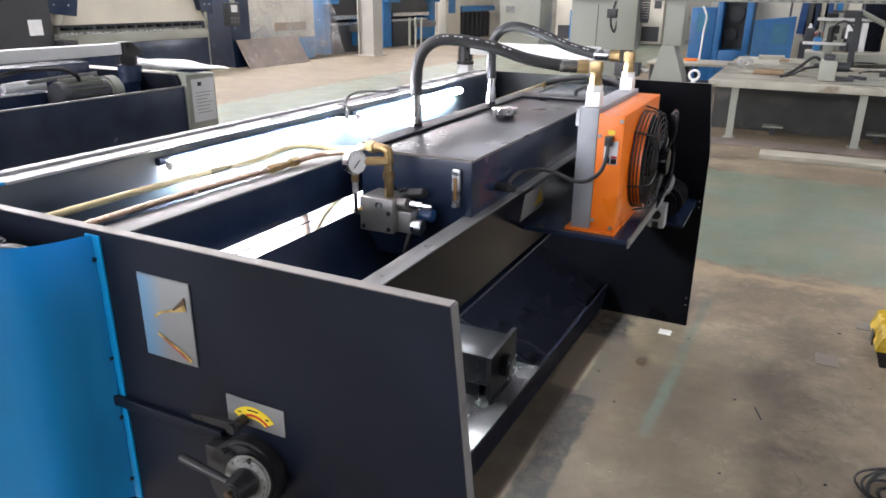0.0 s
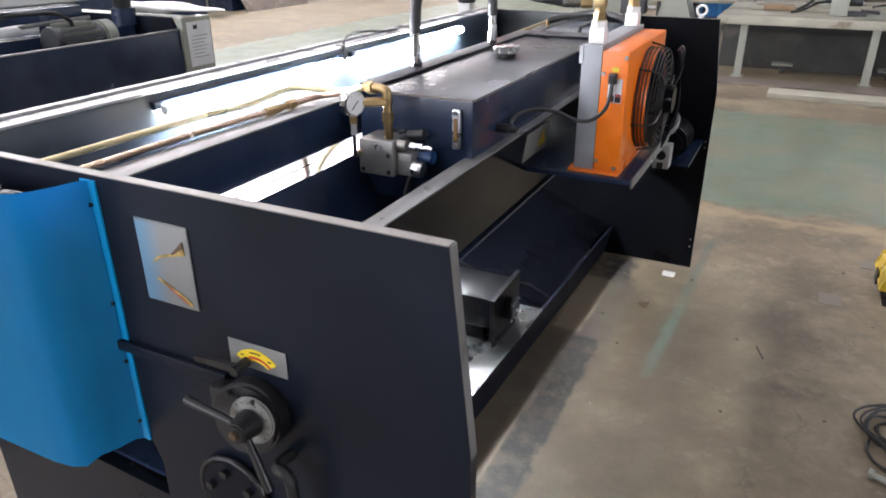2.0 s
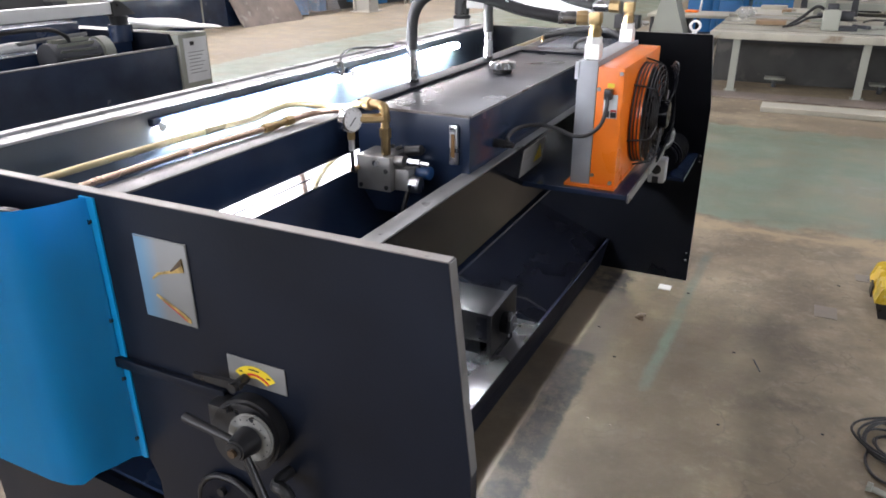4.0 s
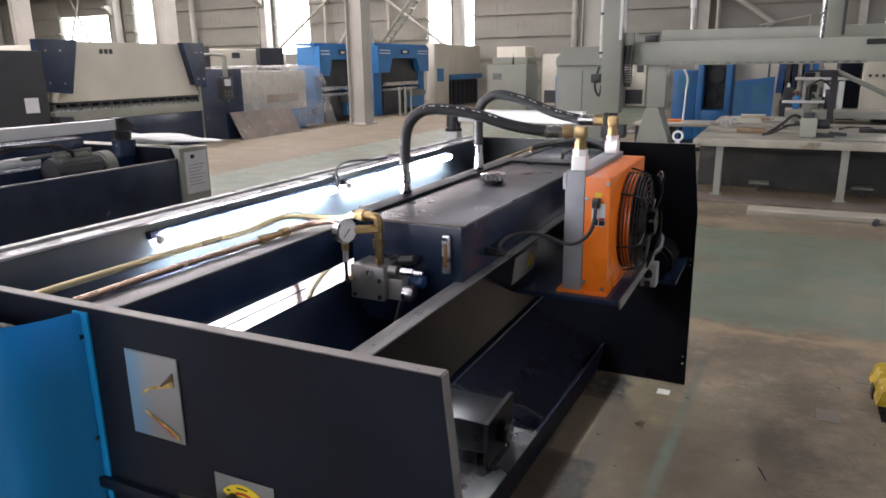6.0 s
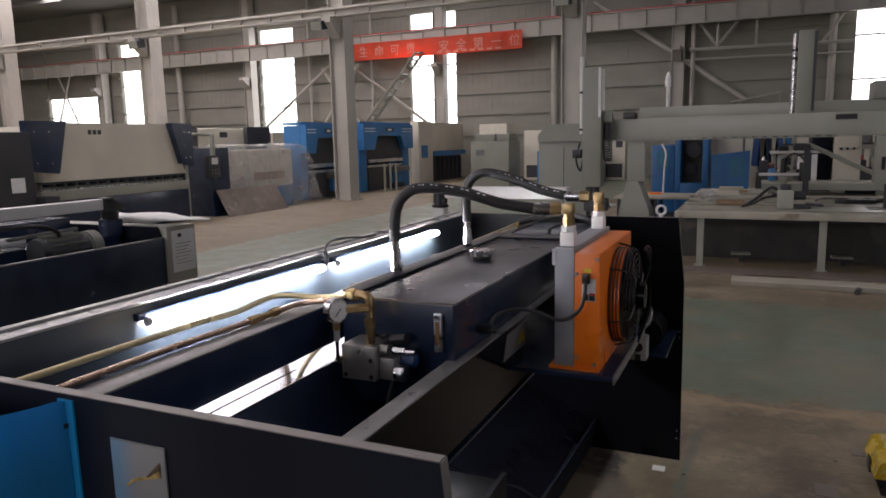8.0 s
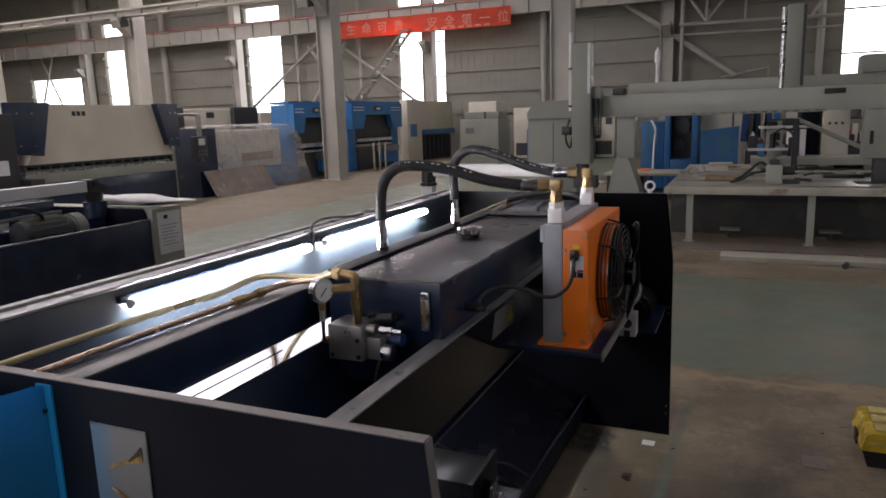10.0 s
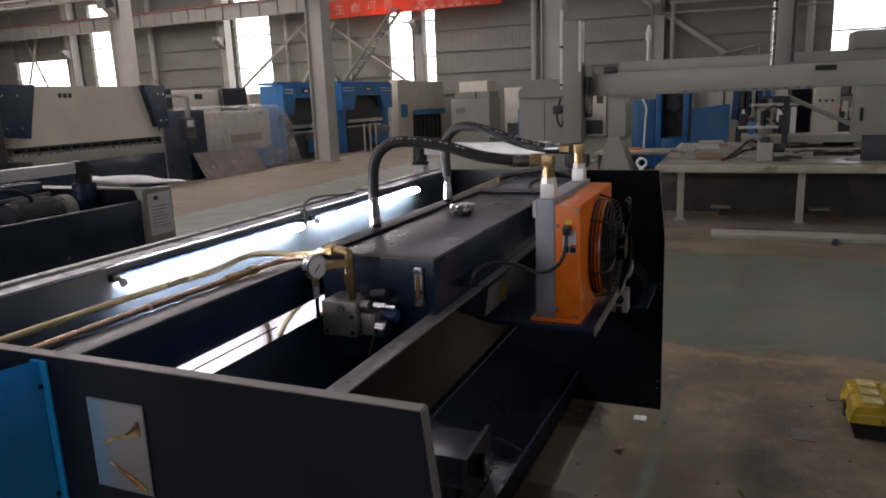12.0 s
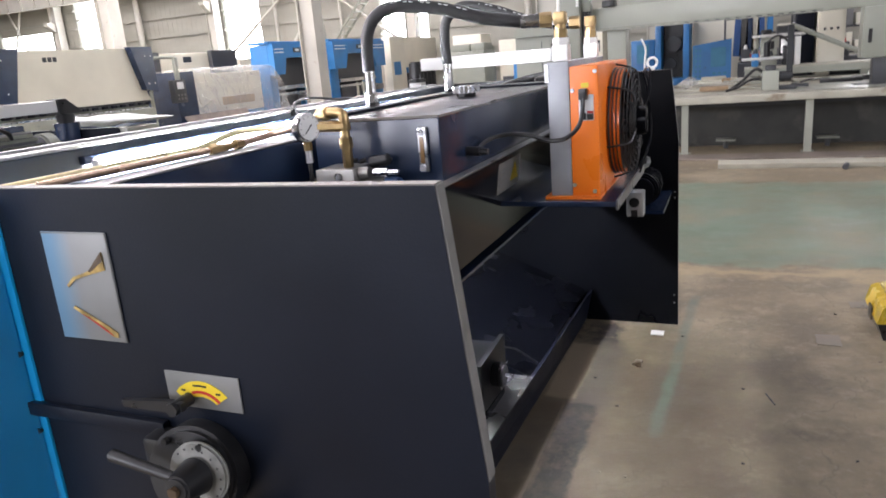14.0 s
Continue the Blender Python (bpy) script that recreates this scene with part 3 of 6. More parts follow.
def flood_lamp(x):
    f = thing("flood_lamp", "small black flood lamp clamped to the beam", "lamp", (x, 16.3, 4.9), "flood lamps on the beam")
    part("housing", prism(B(), [(16.2, 4.78), (16.5, 4.86), (16.46, 5.1), (16.16, 5.0)], "x", x - 0.2, x + 0.2), GREYD, f)
    part("lens", prism(B(), [(16.19, 4.79), (16.2, 4.785), (16.165, 5.0), (16.155, 5.0)], "x", x - 0.17, x + 0.17), GREYM, f)
    part("bracket", bar((x, 16.45, 5.0), (x, 16.5, 5.2), 0.03, n=8), GREYD, f)


for x in (-18.0, -11.05, -4.1):
    flood_lamp(x)

for x, r in ((-29.3, 0.16), (-20.6, 0.08), (-17.0, 0.07), (-7.93, 0.15)):
    single("wall_pipe", bar((x, NORTH - 0.35, 0), (x, NORTH - 0.35, 9.3), r, n=12), COLUMN, "pale vertical drain pipe on the sheet wall", "pipe", "wall pipes", "structure")
# ---- the shearing machine ----
H, LONG, T = 1.27, 2.86, 0.022
mach = thing("shearing_machine", "navy-black hydraulic plate shear with open back on the concrete floor", "machine", (-0.6, LONG / 2, 0))


def side_plate(y0, y1, throat):
    outline = [(0.041, 0.0), (0.036, 0.93), (0.0, H), (-1.25, H), (-1.25, 0.75), (-1.25, 0.0)]
    bm = B()
    if throat:
        # the arched opening near the guard, cut as a notch between two halves of the plate
        hole = [(-0.87, 0.585), (-0.65, 0.572), (-0.648, 0.66), (-0.665, 0.705), (-0.70, 0.735), (-0.75, 0.745), (-0.87, 0.745)]
        prism(bm, [(0.041, 0.0), (0.036, 0.93), (0.0, H), (-0.55, H), (-0.55, 0.0)], "y", y0, y1)
        prism(bm, [(-0.87, 0.0), (-1.25, 0.0), (-1.25, H), (-0.87, H)][::-1], "y", y0, y1)
        prism(bm, [(-0.55, 0.0), (-0.55, 0.572), (-0.65, 0.572), (-0.87, 0.585), (-0.87, 0.0)], "y", y0, y1)
        prism(bm, [(-0.55, 0.572), (-0.55, H), (-0.87, H), (-0.87, 0.745)] + hole[5:0:-1], "y", y0, y1)
        bmesh.ops.remove_doubles(bm, verts=bm.verts[:], dist=0.0005)
    else:
        prism(bm, outline, "y", y0, y1)
    return bm


plate_near = part("side_plate", side_plate(0.0, T, True), NEARNAVY, mach, "near-black side plate with worn bare top edge")
for face in plate_near.data.polygons:
    face.use_smooth = False
plate_far = part("side_plate", side_plate(LONG, LONG + T, False), NAVYSHADE, mach)
for y in (0.0, LONG):
    pl = plate_near if y == 0 else plate_far
    part("top_edge", box(-1.248, -0.001, y + 0.001, y + T - 0.001, H - 0.002, H + 0.0015), EDGE, pl, "scuffed grey top edge")
    part("rear_edge", prism(B(), [(0.0005, H), (0.0365, 0.93), (0.0375, 0.93), (0.0018, H)], "y", y + 0.001, y + T - 0.001), RAILTOP, pl)
for z in (0.69, 0.66, 0.12, 0.16):
    part("bolt", bar((0.022, LONG, z), (0.022, LONG - 0.006, z), 0.004, n=10), RAILTOP, plate_far)
part("throat_lining", prism(B(), [(-0.86, 0.60), (-0.66, 0.588), (-0.66, 0.578), (-0.86, 0.59)], "y", 0.03, 0.16), NAVY, plate_near)
# Black boxes added behind the opening to stand for its dark inside.
part("throat_shade_floor", box(-1.09, -0.5, 0.0225, 0.4395, 0.30, 0.31), RUBBER, plate_near)
part("throat_shade_back", box(-1.09, -0.5, 0.44, 0.45, 0.3, 0.95), RUBBER, plate_near)

# Unseen lid, added to keep the tube light out of the opening.
part("throat_light_block", box(-1.09, -0.5, 0.0225, 0.45, 0.9505, 0.96), RUBBER, plate_near)

# beams that tie the two plates together, front to rear
Y0, Y1 = T + 0.001, LONG - 0.001
part("front_beam", box(-1.21, -1.125, Y0, Y1, 0.80, 1.262, 0.004), NAVYLIT, mach)
part("front_rail", box(-1.213, -1.185, Y0 + 0.11, Y1, 1.264, 1.276, 0.002), FRONTRAIL, mach, "light grey rail along the top of the beam")
part("front_rail", box(-1.178, -1.122, Y0 + 0.11, Y1, 1.263, 1.270, 0.002), FRONTRAIL, mach)
part("middle_beam", box(-0.80, -0.718, Y0, Y1, 0.98, 1.229, 0.004), NAVY, mach)
part("middle_rail", box(-0.785, -0.7165, Y0, Y1, 1.2295, 1.2335, 0.001), RAILTOP, mach, "worn grey flange on top of the middle beam")
# Its tilt is chosen so that the added narrow skylight mirrors along it.
ledge = part("ledge", prism(B(), [(-0.6990, 1.1310), (-0.6530, 1.1034), (-0.6555, 1.0990), (-0.7165, 1.1250), (-0.7165, 1.1310)], "y", Y0, Y1), LEDGEM, mach, "bright polished sloping ledge with a slot")
for face in ledge.data.polygons:
    face.use_smooth = False
part("ledge_slot", prism(B(), [(-0.6800, 1.1193), (-0.6770, 1.1175), (-0.6766, 1.1182), (-0.6796, 1.1200)], "y", 0.12, 0.62), BLACK, mach)
part("trough", prism(B(), [(-0.656, 1.0990), (-0.650, 1.0990), (-0.50, 0.86), (-0.34, 0.86), (-0.34, 0.852), (-0.505, 0.852)], "y", Y0, Y1), NAVY, mach)
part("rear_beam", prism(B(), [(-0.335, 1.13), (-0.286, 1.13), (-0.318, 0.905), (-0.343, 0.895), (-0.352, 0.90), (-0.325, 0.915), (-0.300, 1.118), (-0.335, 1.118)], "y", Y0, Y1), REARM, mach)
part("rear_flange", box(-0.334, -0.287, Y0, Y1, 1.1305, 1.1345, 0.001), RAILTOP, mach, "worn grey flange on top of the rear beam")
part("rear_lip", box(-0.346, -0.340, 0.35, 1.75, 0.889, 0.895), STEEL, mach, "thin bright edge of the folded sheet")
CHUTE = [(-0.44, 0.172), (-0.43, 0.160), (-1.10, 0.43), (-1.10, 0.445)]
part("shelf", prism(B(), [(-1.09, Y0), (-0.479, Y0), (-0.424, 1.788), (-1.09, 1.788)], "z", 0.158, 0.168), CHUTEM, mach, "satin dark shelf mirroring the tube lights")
# The chute's navy is darkened in colour for the shade under the beams.
part("chute", prism(B(), CHUTE, "y", 1.792, Y1), DARKGLOSS, mach)
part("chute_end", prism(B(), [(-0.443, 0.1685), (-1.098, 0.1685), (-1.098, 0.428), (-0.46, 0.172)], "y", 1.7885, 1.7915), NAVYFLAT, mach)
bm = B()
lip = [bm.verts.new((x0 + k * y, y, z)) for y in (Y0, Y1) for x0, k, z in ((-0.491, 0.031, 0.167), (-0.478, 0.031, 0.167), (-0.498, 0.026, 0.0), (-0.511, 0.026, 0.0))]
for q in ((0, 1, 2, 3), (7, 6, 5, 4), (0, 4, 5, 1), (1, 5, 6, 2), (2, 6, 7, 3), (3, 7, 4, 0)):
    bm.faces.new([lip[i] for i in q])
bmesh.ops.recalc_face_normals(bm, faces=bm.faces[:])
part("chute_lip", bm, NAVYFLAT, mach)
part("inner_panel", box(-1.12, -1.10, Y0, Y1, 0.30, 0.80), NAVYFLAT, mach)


def guard():
    """The curved blue guard on the near plate: flange, rounded corner, long face."""
    plan = [(-0.682, -0.0065), (-0.694, -0.018), (-0.702, -0.05), (-0.716, -0.082), (-0.732, -0.105), (-0.757, -0.118), (-0.80, -0.124), (-1.0, -0.126), (-1.24, -0.126)]
    bm = B()
    cols = []
    for x, y in plan:
        top = 1.262
        low = 0.715 if x > -0.72 else 0.70
        cols.append([bm.verts.new((x, y, low + (top - low) * k / 6)) for k in range(7)])
    for a, b in zip(cols, cols[1:]):
        for k in range(6):
            bm.faces.new((a[k], b[k], b[k + 1], a[k + 1]))
    bmesh.ops.solidify(bm, geom=bm.faces[:], thickness=0.003)
    bmesh.ops.recalc_face_normals(bm, faces=bm.faces[:])
    g = thing("blue_guard", "curved bright blue sheet-metal guard bolted to the side plate", "guard", (-0.95, -0.06, 0.70))
    part("curved_sheet", bm, BLUE, g)
    part("flange", box(-0.703, -0.668, -0.0045, -0.0005, 0.712, 1.262), BLUE, g)
    for z in (1.218, 1.024, 0.898, 0.758):
        part("bolt", bar((-0.685, -0.004, z), (-0.685, -0.010, z), 0.0048, n=6), BLACK, g)
    return g


guard()


def cylinder_unit():
    """The greasy clamp cylinder top inside the guard."""
    c = thing("clamp_cylinder", "greasy black hydraulic cylinder head behind the guard", "cylinder", (-0.9, -0.06, 0.8))
    part("barrel", bar((-0.90, -0.062, 0.72), (-0.90, -0.062, 1.19), 0.050, bevel=0.004), BLACK, c)
    part("head", bar((-0.90, -0.062, 1.19), (-0.90, -0.062, 1.235), 0.034, bevel=0.005), BLACK, c)
    for a in range(6):
        x, y = -0.90 + 0.042 * math.cos(a * 1.047), -0.062 + 0.042 * math.sin(a * 1.047)
        part("bolt", bar((x, y, 1.19), (x, y, 1.215), 0.009, n=6), BLACK, c)
    part("fitting", sweep(B(), [(-0.87, -0.06, 1.22), (-0.82, -0.055, 1.228), (-0.77, -0.05, 1.215), (-0.75, -0.05, 1.16)], 0.011, 10), BLACK, c)
    rnd_ = random.Random(2)
    for k in range(7):
        bm_ = B()
        r_ = rnd_.uniform(0.010, 0.018)
        bmesh.ops.create_icosphere(bm_, subdivisions=2, radius=r_)
        o_ = Vector((-0.86 + 0.022 * k, -0.045 + rnd_.uniform(-0.02, 0.02), 1.166 + r_ * 0.8))
        for v_ in bm_.verts:
            v_.co = o_ + v_.co * (1 + 0.5 * noise.noise(v_.co * 90 + o_ * 9))
        part("grease_lump", bm_, GREASE, c, "brown greasy residue")
    part("bracket", box(-0.9, -0.76, -0.055, -0.0005, 1.15, 1.165), RAWSTEEL, c)
    return c


cylinder_unit()


def nameplates():
    s = thing("instruction_plate", "silver plate with two golden tool pictures fading to blue", "sign", (-0.53, -0.001, 1.06))
    part("plate", box(-0.588, -0.470, -0.003, -0.0008, 1.058, 1.212, 0.0008), TOOLPLATE, s)
    part("plate_border", box(-0.5875, -0.4705, -0.0036, -0.0031, 1.2095, 1.2115), STICKER, s)
    part("plate_border", box(-0.4725, -0.4705, -0.0036, -0.0031, 1.0595, 1.209), STICKER, s)
    part("golden_shape", prism(B(), [(-0.482, 1.186), (-0.481, 1.161), (-0.508, 1.1545), (-0.540, 1.1455), (-0.5555, 1.134), (-0.557, 1.137), (-0.543, 1.149), (-0.511, 1.159)], "y", -0.0050, -0.0038), GOLDPRINT, s, "golden flared nozzle shape")
    part("dark_flare", prism(B(), [(-0.482, 1.186), (-0.4815, 1.174), (-0.508, 1.1575), (-0.511, 1.159)], "y", -0.0058, -0.0051), GREASE, s)
    part("golden_shape", prism(B(), [(-0.555, 1.104), (-0.552, 1.107), (-0.500, 1.083), (-0.481, 1.072), (-0.482, 1.065), (-0.490, 1.066), (-0.512, 1.080)], "y", -0.0050, -0.0038), GOLDPRINT, s)
    part("red_streak", prism(B(), [(-0.540, 1.097), (-0.512, 1.081), (-0.488, 1.067), (-0.492, 1.071), (-0.514, 1.085)], "y", -0.0058, -0.0051), REDP, s)
    d = thing("scale_plate", "silver plate with a yellow curved scale", "sign", (-0.355, -0.001, 0.975))
    part("plate", box(-0.414, -0.293, -0.003, -0.0008, 0.974, 1.024, 0.0008), STICKER, d)
    arc = [(-0.356 + 0.056 * math.sin(a), 0.958 + 0.056 * math.cos(a)) for a in np.linspace(-0.85, 0.85, 11)]
    arc2 = [(-0.356 + 0.034 * math.sin(a), 0.958 + 0.034 * math.cos(a)) for a in np.linspace(0.75, -0.75, 11)]
    part("yellow_scale", prism(B(), arc + arc2, "y", -0.0045, -0.0032), YELLOW, d)
    mid = [(-0.356 + 0.043 * math.sin(a), 0.958 + 0.043 * math.cos(a)) for a in np.linspace(-0.35, 0.8, 9)]
    mid2 = [(-0.356 + 0.039 * math.sin(a), 0.958 + 0.039 * math.cos(a)) for a in np.linspace(0.8, -0.35, 9)]
    part("scale_bar", prism(B(), mid + mid2, "y", -0.0055, -0.0047), REDP, d)
    for a in (-0.6, -0.15, 0.0, 0.15, 0.62):
        x, z = -0.356 + 0.050 * math.sin(a), 0.958 + 0.050 * math.cos(a)
        part("writing_bar", box(x - 0.0035, x + 0.0035, -0.0055, -0.0047, z - 0.0012, z + 0.0012), BLACK, d)


nameplates()


def gap_adjuster():
    g = thing("gap_adjuster", "black blade-gap adjuster with round scale and two handles", "adjuster", (-0.40, 0, 0.87))
    part("arm_bar", box(-0.705, -0.425, -0.013, -0.0005, 0.926, 0.948, 0.003), NEARNAVY, g)
    part("arm_tip", box(-0.437, -0.425, -0.013, -0.0005, 0.905, 0.9255, 0.003), NEARNAVY, g)
    part("pointer", prism(B(), [(-0.465, 0.990), (-0.380, 0.998), (-0.362, 0.996), (-0.362, 0.985), (-0.380, 0.982), (-0.462, 0.981)], "y", -0.036, -0.028), BLACK, g)
    part("pointer_pivot", bar((-0.374, -0.0075, 0.989), (-0.374, -0.042, 0.989), 0.009), BLACK, g)
    part("boss", bar((-0.366, -0.0005, 0.890), (-0.360, -0.045, 0.898), 0.066, n=32, bevel=0.006), BLACK, g)
    part("boss", box(-0.44, -0.38, -0.04, -0.0006, 0.868, 0.940, 0.008), BLACK, g)
    part("scale_ring", bar((-0.338, -0.0455, 0.909), (-0.337, -0.054, 0.910), 0.043, n=32, bevel=0.003), RINGM, g, "pale engraved scale ring")
    part("hub", bar((-0.337, -0.0545, 0.910), (-0.334, -0.096, 0.914), 0.026, 0.018, bevel=0.003), BLACK, g)
    part("hub_cap", bar((-0.334, -0.0965, 0.914), (-0.334, -0.102, 0.914), 0.008, n=6), GREASE, g)
    part("handle", bar((-0.344, -0.076, 0.916), (-0.447, -0.083, 0.939), 0.0065, 0.0085, bevel=0.002), BLACK, g)
    part("handle", bar((-0.330, -0.076, 0.900), (-0.283, -0.088, 0.812), 0.0065, 0.0085, bevel=0.002), BLACK, g)
    for a in np.linspace(0, 6.28, 7)[:-1]:
        x, z = -0.361 + 0.056 * math.cos(a), 0.897 + 0.056 * math.sin(a)
        part("screw", bar((x, -0.044, z), (x, -0.050, z), 0.005, n=8), BLACK, g)
    for a in np.linspace(0, 6.2832, 17)[:-1]:
        x, z = -0.337 + 0.037 * math.cos(a), 0.910 + 0.037 * math.sin(a)
        part("scale_mark", bar((x, -0.0542, z), (x, -0.0548, z), 0.0016, n=6), BLACK, g)
    f = thing("round_flange", "black round cover flange with bolts on the plate", "flange", (-0.44, 0, 0.672))
    part("disc", bar((-0.450, -0.0005, 0.672), (-0.450, -0.014, 0.672), 0.075, n=36, bevel=0.003), NAVYFLAT, f)
    part("rim", sweep(B(), [(-0.450 + 0.078 * math.cos(a), -0.010, 0.672 + 0.078 * math.sin(a)) for a in np.linspace(0, 6.2832, 33)], 0.006, 8, False), BLACK, f)
    for a in np.linspace(0.5, 6.78, 6)[:-1]:
        part("bolt", bar((-0.450 + 0.05 * math.cos(a), -0.013, 0.672 + 0.05 * math.sin(a)), (-0.450 + 0.05 * math.cos(a), -0.024, 0.672 + 0.05 * math.sin(a)), 0.009, n=6), BLACK, f)
    h = thing("grab_handle", "black bent-pipe handle on the plate", "handle", (-0.30, 0, 0.68))
    part("pipe", sweep(B(), [(-0.305, -0.001, 0.815), (-0.305, -0.04, 0.815), (-0.270, -0.05, 0.80), (-0.270, -0.05, 0.62), (-0.270, -0.04, 0.60), (-0.270, -0.001, 0.60)], 0.011, 10), BLACK, h)


gap_adjuster()

# blue end covers of the front
for y0, y1, z in ((0.03, 0.20, 1.268),):
    single("blue_end_cover", box(-1.46, -1.216 if y0 < 1 else -1.2145, y0, y1, 0.9, z, 0.006), BLUE, "bright blue folded sheet cover at the machine's front", "cover", "blue end covers")
    if y0 < 1:
        part("blue_strip", box(-1.209, -1.13, y0 + 0.002, y1 - 0.06, 1.2625, 1.2685), BLUE, mach)

# LED work lights under the front rail


def led_tube(y0, y1):
    t = thing("led_tube_light", "glowing white LED tube fixed under the front rail", "lamp", (-1.11, (y0 + y1) / 2, 1.215), "LED tubes in the machine")
    part("housing", box(-1.1245, -1.104, y0 - 0.03, y1 + 0.03, 1.225, 1.245, 0.003), NAVY, t)
    part("tube", bar((-1.096, y0, 1.222), (-1.096, y1, 1.222), 0.0125, n=14), LED, t)
    part("end_cap", bar((-1.096, y0 - 0.012, 1.222), (-1.096, y0 - 0.0005, 1.222), 0.012, n=14), WHITE, t)
    part("end_cap", bar((-1.096, y1 + 0.0005, 1.222), (-1.096, y1 + 0.012, 1.222), 0.012, n=14), WHITE, t)


led_tube(0.56, 1.365)
led_tube(1.48, 2.375)
cab = thing("lamp_cable", "thin black lamp cable looping over the rail", "cable", (-1.12, 1.45, 1.22))
part("cable", sweep(B(), [(-1.096, 1.39, 1.222), (-1.10, 1.41, 1.25), (-1.13, 1.44, 1.285), (-1.15, 1.53, 1.30), (-1.15, 1.64, 1.295), (-1.15, 1.74, 1.283), (-1.15, 1.86, 1.277)], 0.005, 8), BLACK, cab)
part("clip", box(-1.145, -1.115, 1.405, 1.43, 1.25, 1.275, 0.003), BLACK, cab)

# oil tank
tank = thing("oil_tank", "long navy-black hydraulic oil tank set between the beams", "tank", (-0.48, 1.35, 1.0))
TX0, TX1, TY0, TY1, TZ = -0.632, -0.309, 0.766, 1.98, 1.280
part("body", box(TX0, TX1 - 0.004, TY0 + 0.004, TY1, 1.0, TZ - 0.006, 0.003), NAVY, tank)
part("lid", box(TX0 - 0.018, TX1, TY0, TY1 + 0.004, TZ - 0.0055, TZ, 0.0015), LIDM, tank, "smooth dark lid with scuffs")
part("lid_edge", box(TX1 - 0.002, TX1 + 0.0005, TY0 + 0.001, TY1, TZ - 0.005, TZ + 0.0008), RAILTOP, tank)
part("lid_edge", box(TX0 - 0.016, TX1 - 0.004, TY0 - 0.0005, TY0 + 0.0018, TZ - 0.005, TZ + 0.0008), EDGE, tank)
part("rim", box(TX0 - 0.016, TX0 + 0.040, TY0 + 0.03, TY1, TZ + 0.0003, TZ + 0.009, 0.003), NAVYFLAT, tank)
part("rim", box(TX0 + 0.0405, TX1 - 0.002, TY1 - 0.10, TY1, TZ + 0.0003, TZ + 0.009, 0.003), NAVYFLAT, tank)
cap = part("filler_cap", bar((-0.477, 1.395, TZ + 0.0005), (-0.477, 1.395, TZ + 0.012), 0.030, n=28, bevel=0.002), BLACK, tank, "black neck of the filler cap")
bm = rod(B(), (-0.477, 1.395, TZ + 0.0125), (-0.477, 1.395, TZ + 0.034), 0.036, 0.033, 24, 0.004)
for a in np.linspace(0, 6.2832, 9)[:-1]:
    rod(bm, (-0.477 + 0.034 * math.cos(a), 1.395 + 0.034 * math.sin(a), TZ + 0.014), (-0.477 + 0.034 * math.cos(a), 1.395 + 0.034 * math.sin(a), TZ + 0.033), 0.010, n=10)
part("cap_knob", bm, STEEL, cap, "chrome lobed filler cap")
sg = part("sight_glass", box(-0.361, -0.339, TY0 - 0.012, TY0 - 0.0005, 1.158, 1.256, 0.004), STEEL, tank, "chrome-framed oil sight glass")
part("fluid", box(-0.355, -0.345, TY0 - 0.0155, TY0 - 0.0125, 1.178, 1.236, 0.001), AMBER, sg)
for z in (1.168, 1.246):
    part("screw", bar((-0.35, TY0 - 0.0125, z), (-0.35, TY0 - 0.020, z), 0.008, n=6), STEEL, sg)
part("cable_gland", bar((TX1 - 0.0035, 0.93, 1.178), (TX1 + 0.03, 0.93, 1.176), 0.012, n=12), BLACK, tank)
part("cable_gland", bar((TX1 + 0.0305, 0.93, 1.176), (TX1 + 0.05, 0.93, 1.175), 0.008, n=12), BLACK, tank)
for dx, dy in ((-0.19, 0.06), (-0.17, 0.075), (-0.13, 0.085)):
    part("scuff", box(-0.309 + dx, -0.297 + dx, TY0 + dy, TY0 + dy + 0.004, TZ + 0.0004, TZ + 0.001), RAILTOP, tank)

# second box behind the tank
hb = thing("cover_box", "low navy-black box with a bent handle behind the tank", "box", (-0.5, 2.3, 1.0))
part("body", box(-0.632, -0.31, 2.03, 2.60, 1.0, 1.262, 0.004), NAVY, hb)
part("handle", sweep(B(), [(-0.45, 2.12, 1.262), (-0.45, 2.12, 1.285), (-0.45, 2.15, 1.292), (-0.45, 2.30, 1.292), (-0.45, 2.33, 1.285), (-0.45, 2.33, 1.262)], 0.008, 10), BLACK, hb)

# valve block with gauge and brass fittings
vb = thing("valve_block", "zinc-grey hydraulic valve block with gauge and brass fittings on the tank", "valve", (-0.53, 0.72, 1.09))
part("block", box(-0.578, -0.482, 0.672, 0.765, 1.092, 1.180, 0.003), ZINC, vb)
for x, z in ((-0.567, 1.103), (-0.494, 1.103), (-0.494, 1.145)):
    part("port", bar((x, 0.6715, z), (x, 0.670, z), 0.006, n=12), BLACK, vb)
part("port_screw", bar((-0.52, 0.672, 1.165), (-0.52, 0.664, 1.165), 0.008, n=6), STEEL, vb)
for z, r, l, m_, x0 in ((1.168, 0.013, 0.035, ZINC, -0.4815), (1.168, 0.010, 0.048, STEEL, -0.446), (1.168, 0.006, 0.062, STEEL, -0.43)):
    part("adjusting_screw", bar((x0, 0.70, z), (x0 + l * 0.7, 0.70, z), r, n=14, bevel=0.001), m_, vb)
part("solenoid", box(-0.4815, -0.440, 0.69, 0.750, 1.094, 1.150, 0.004), ZINC, vb)
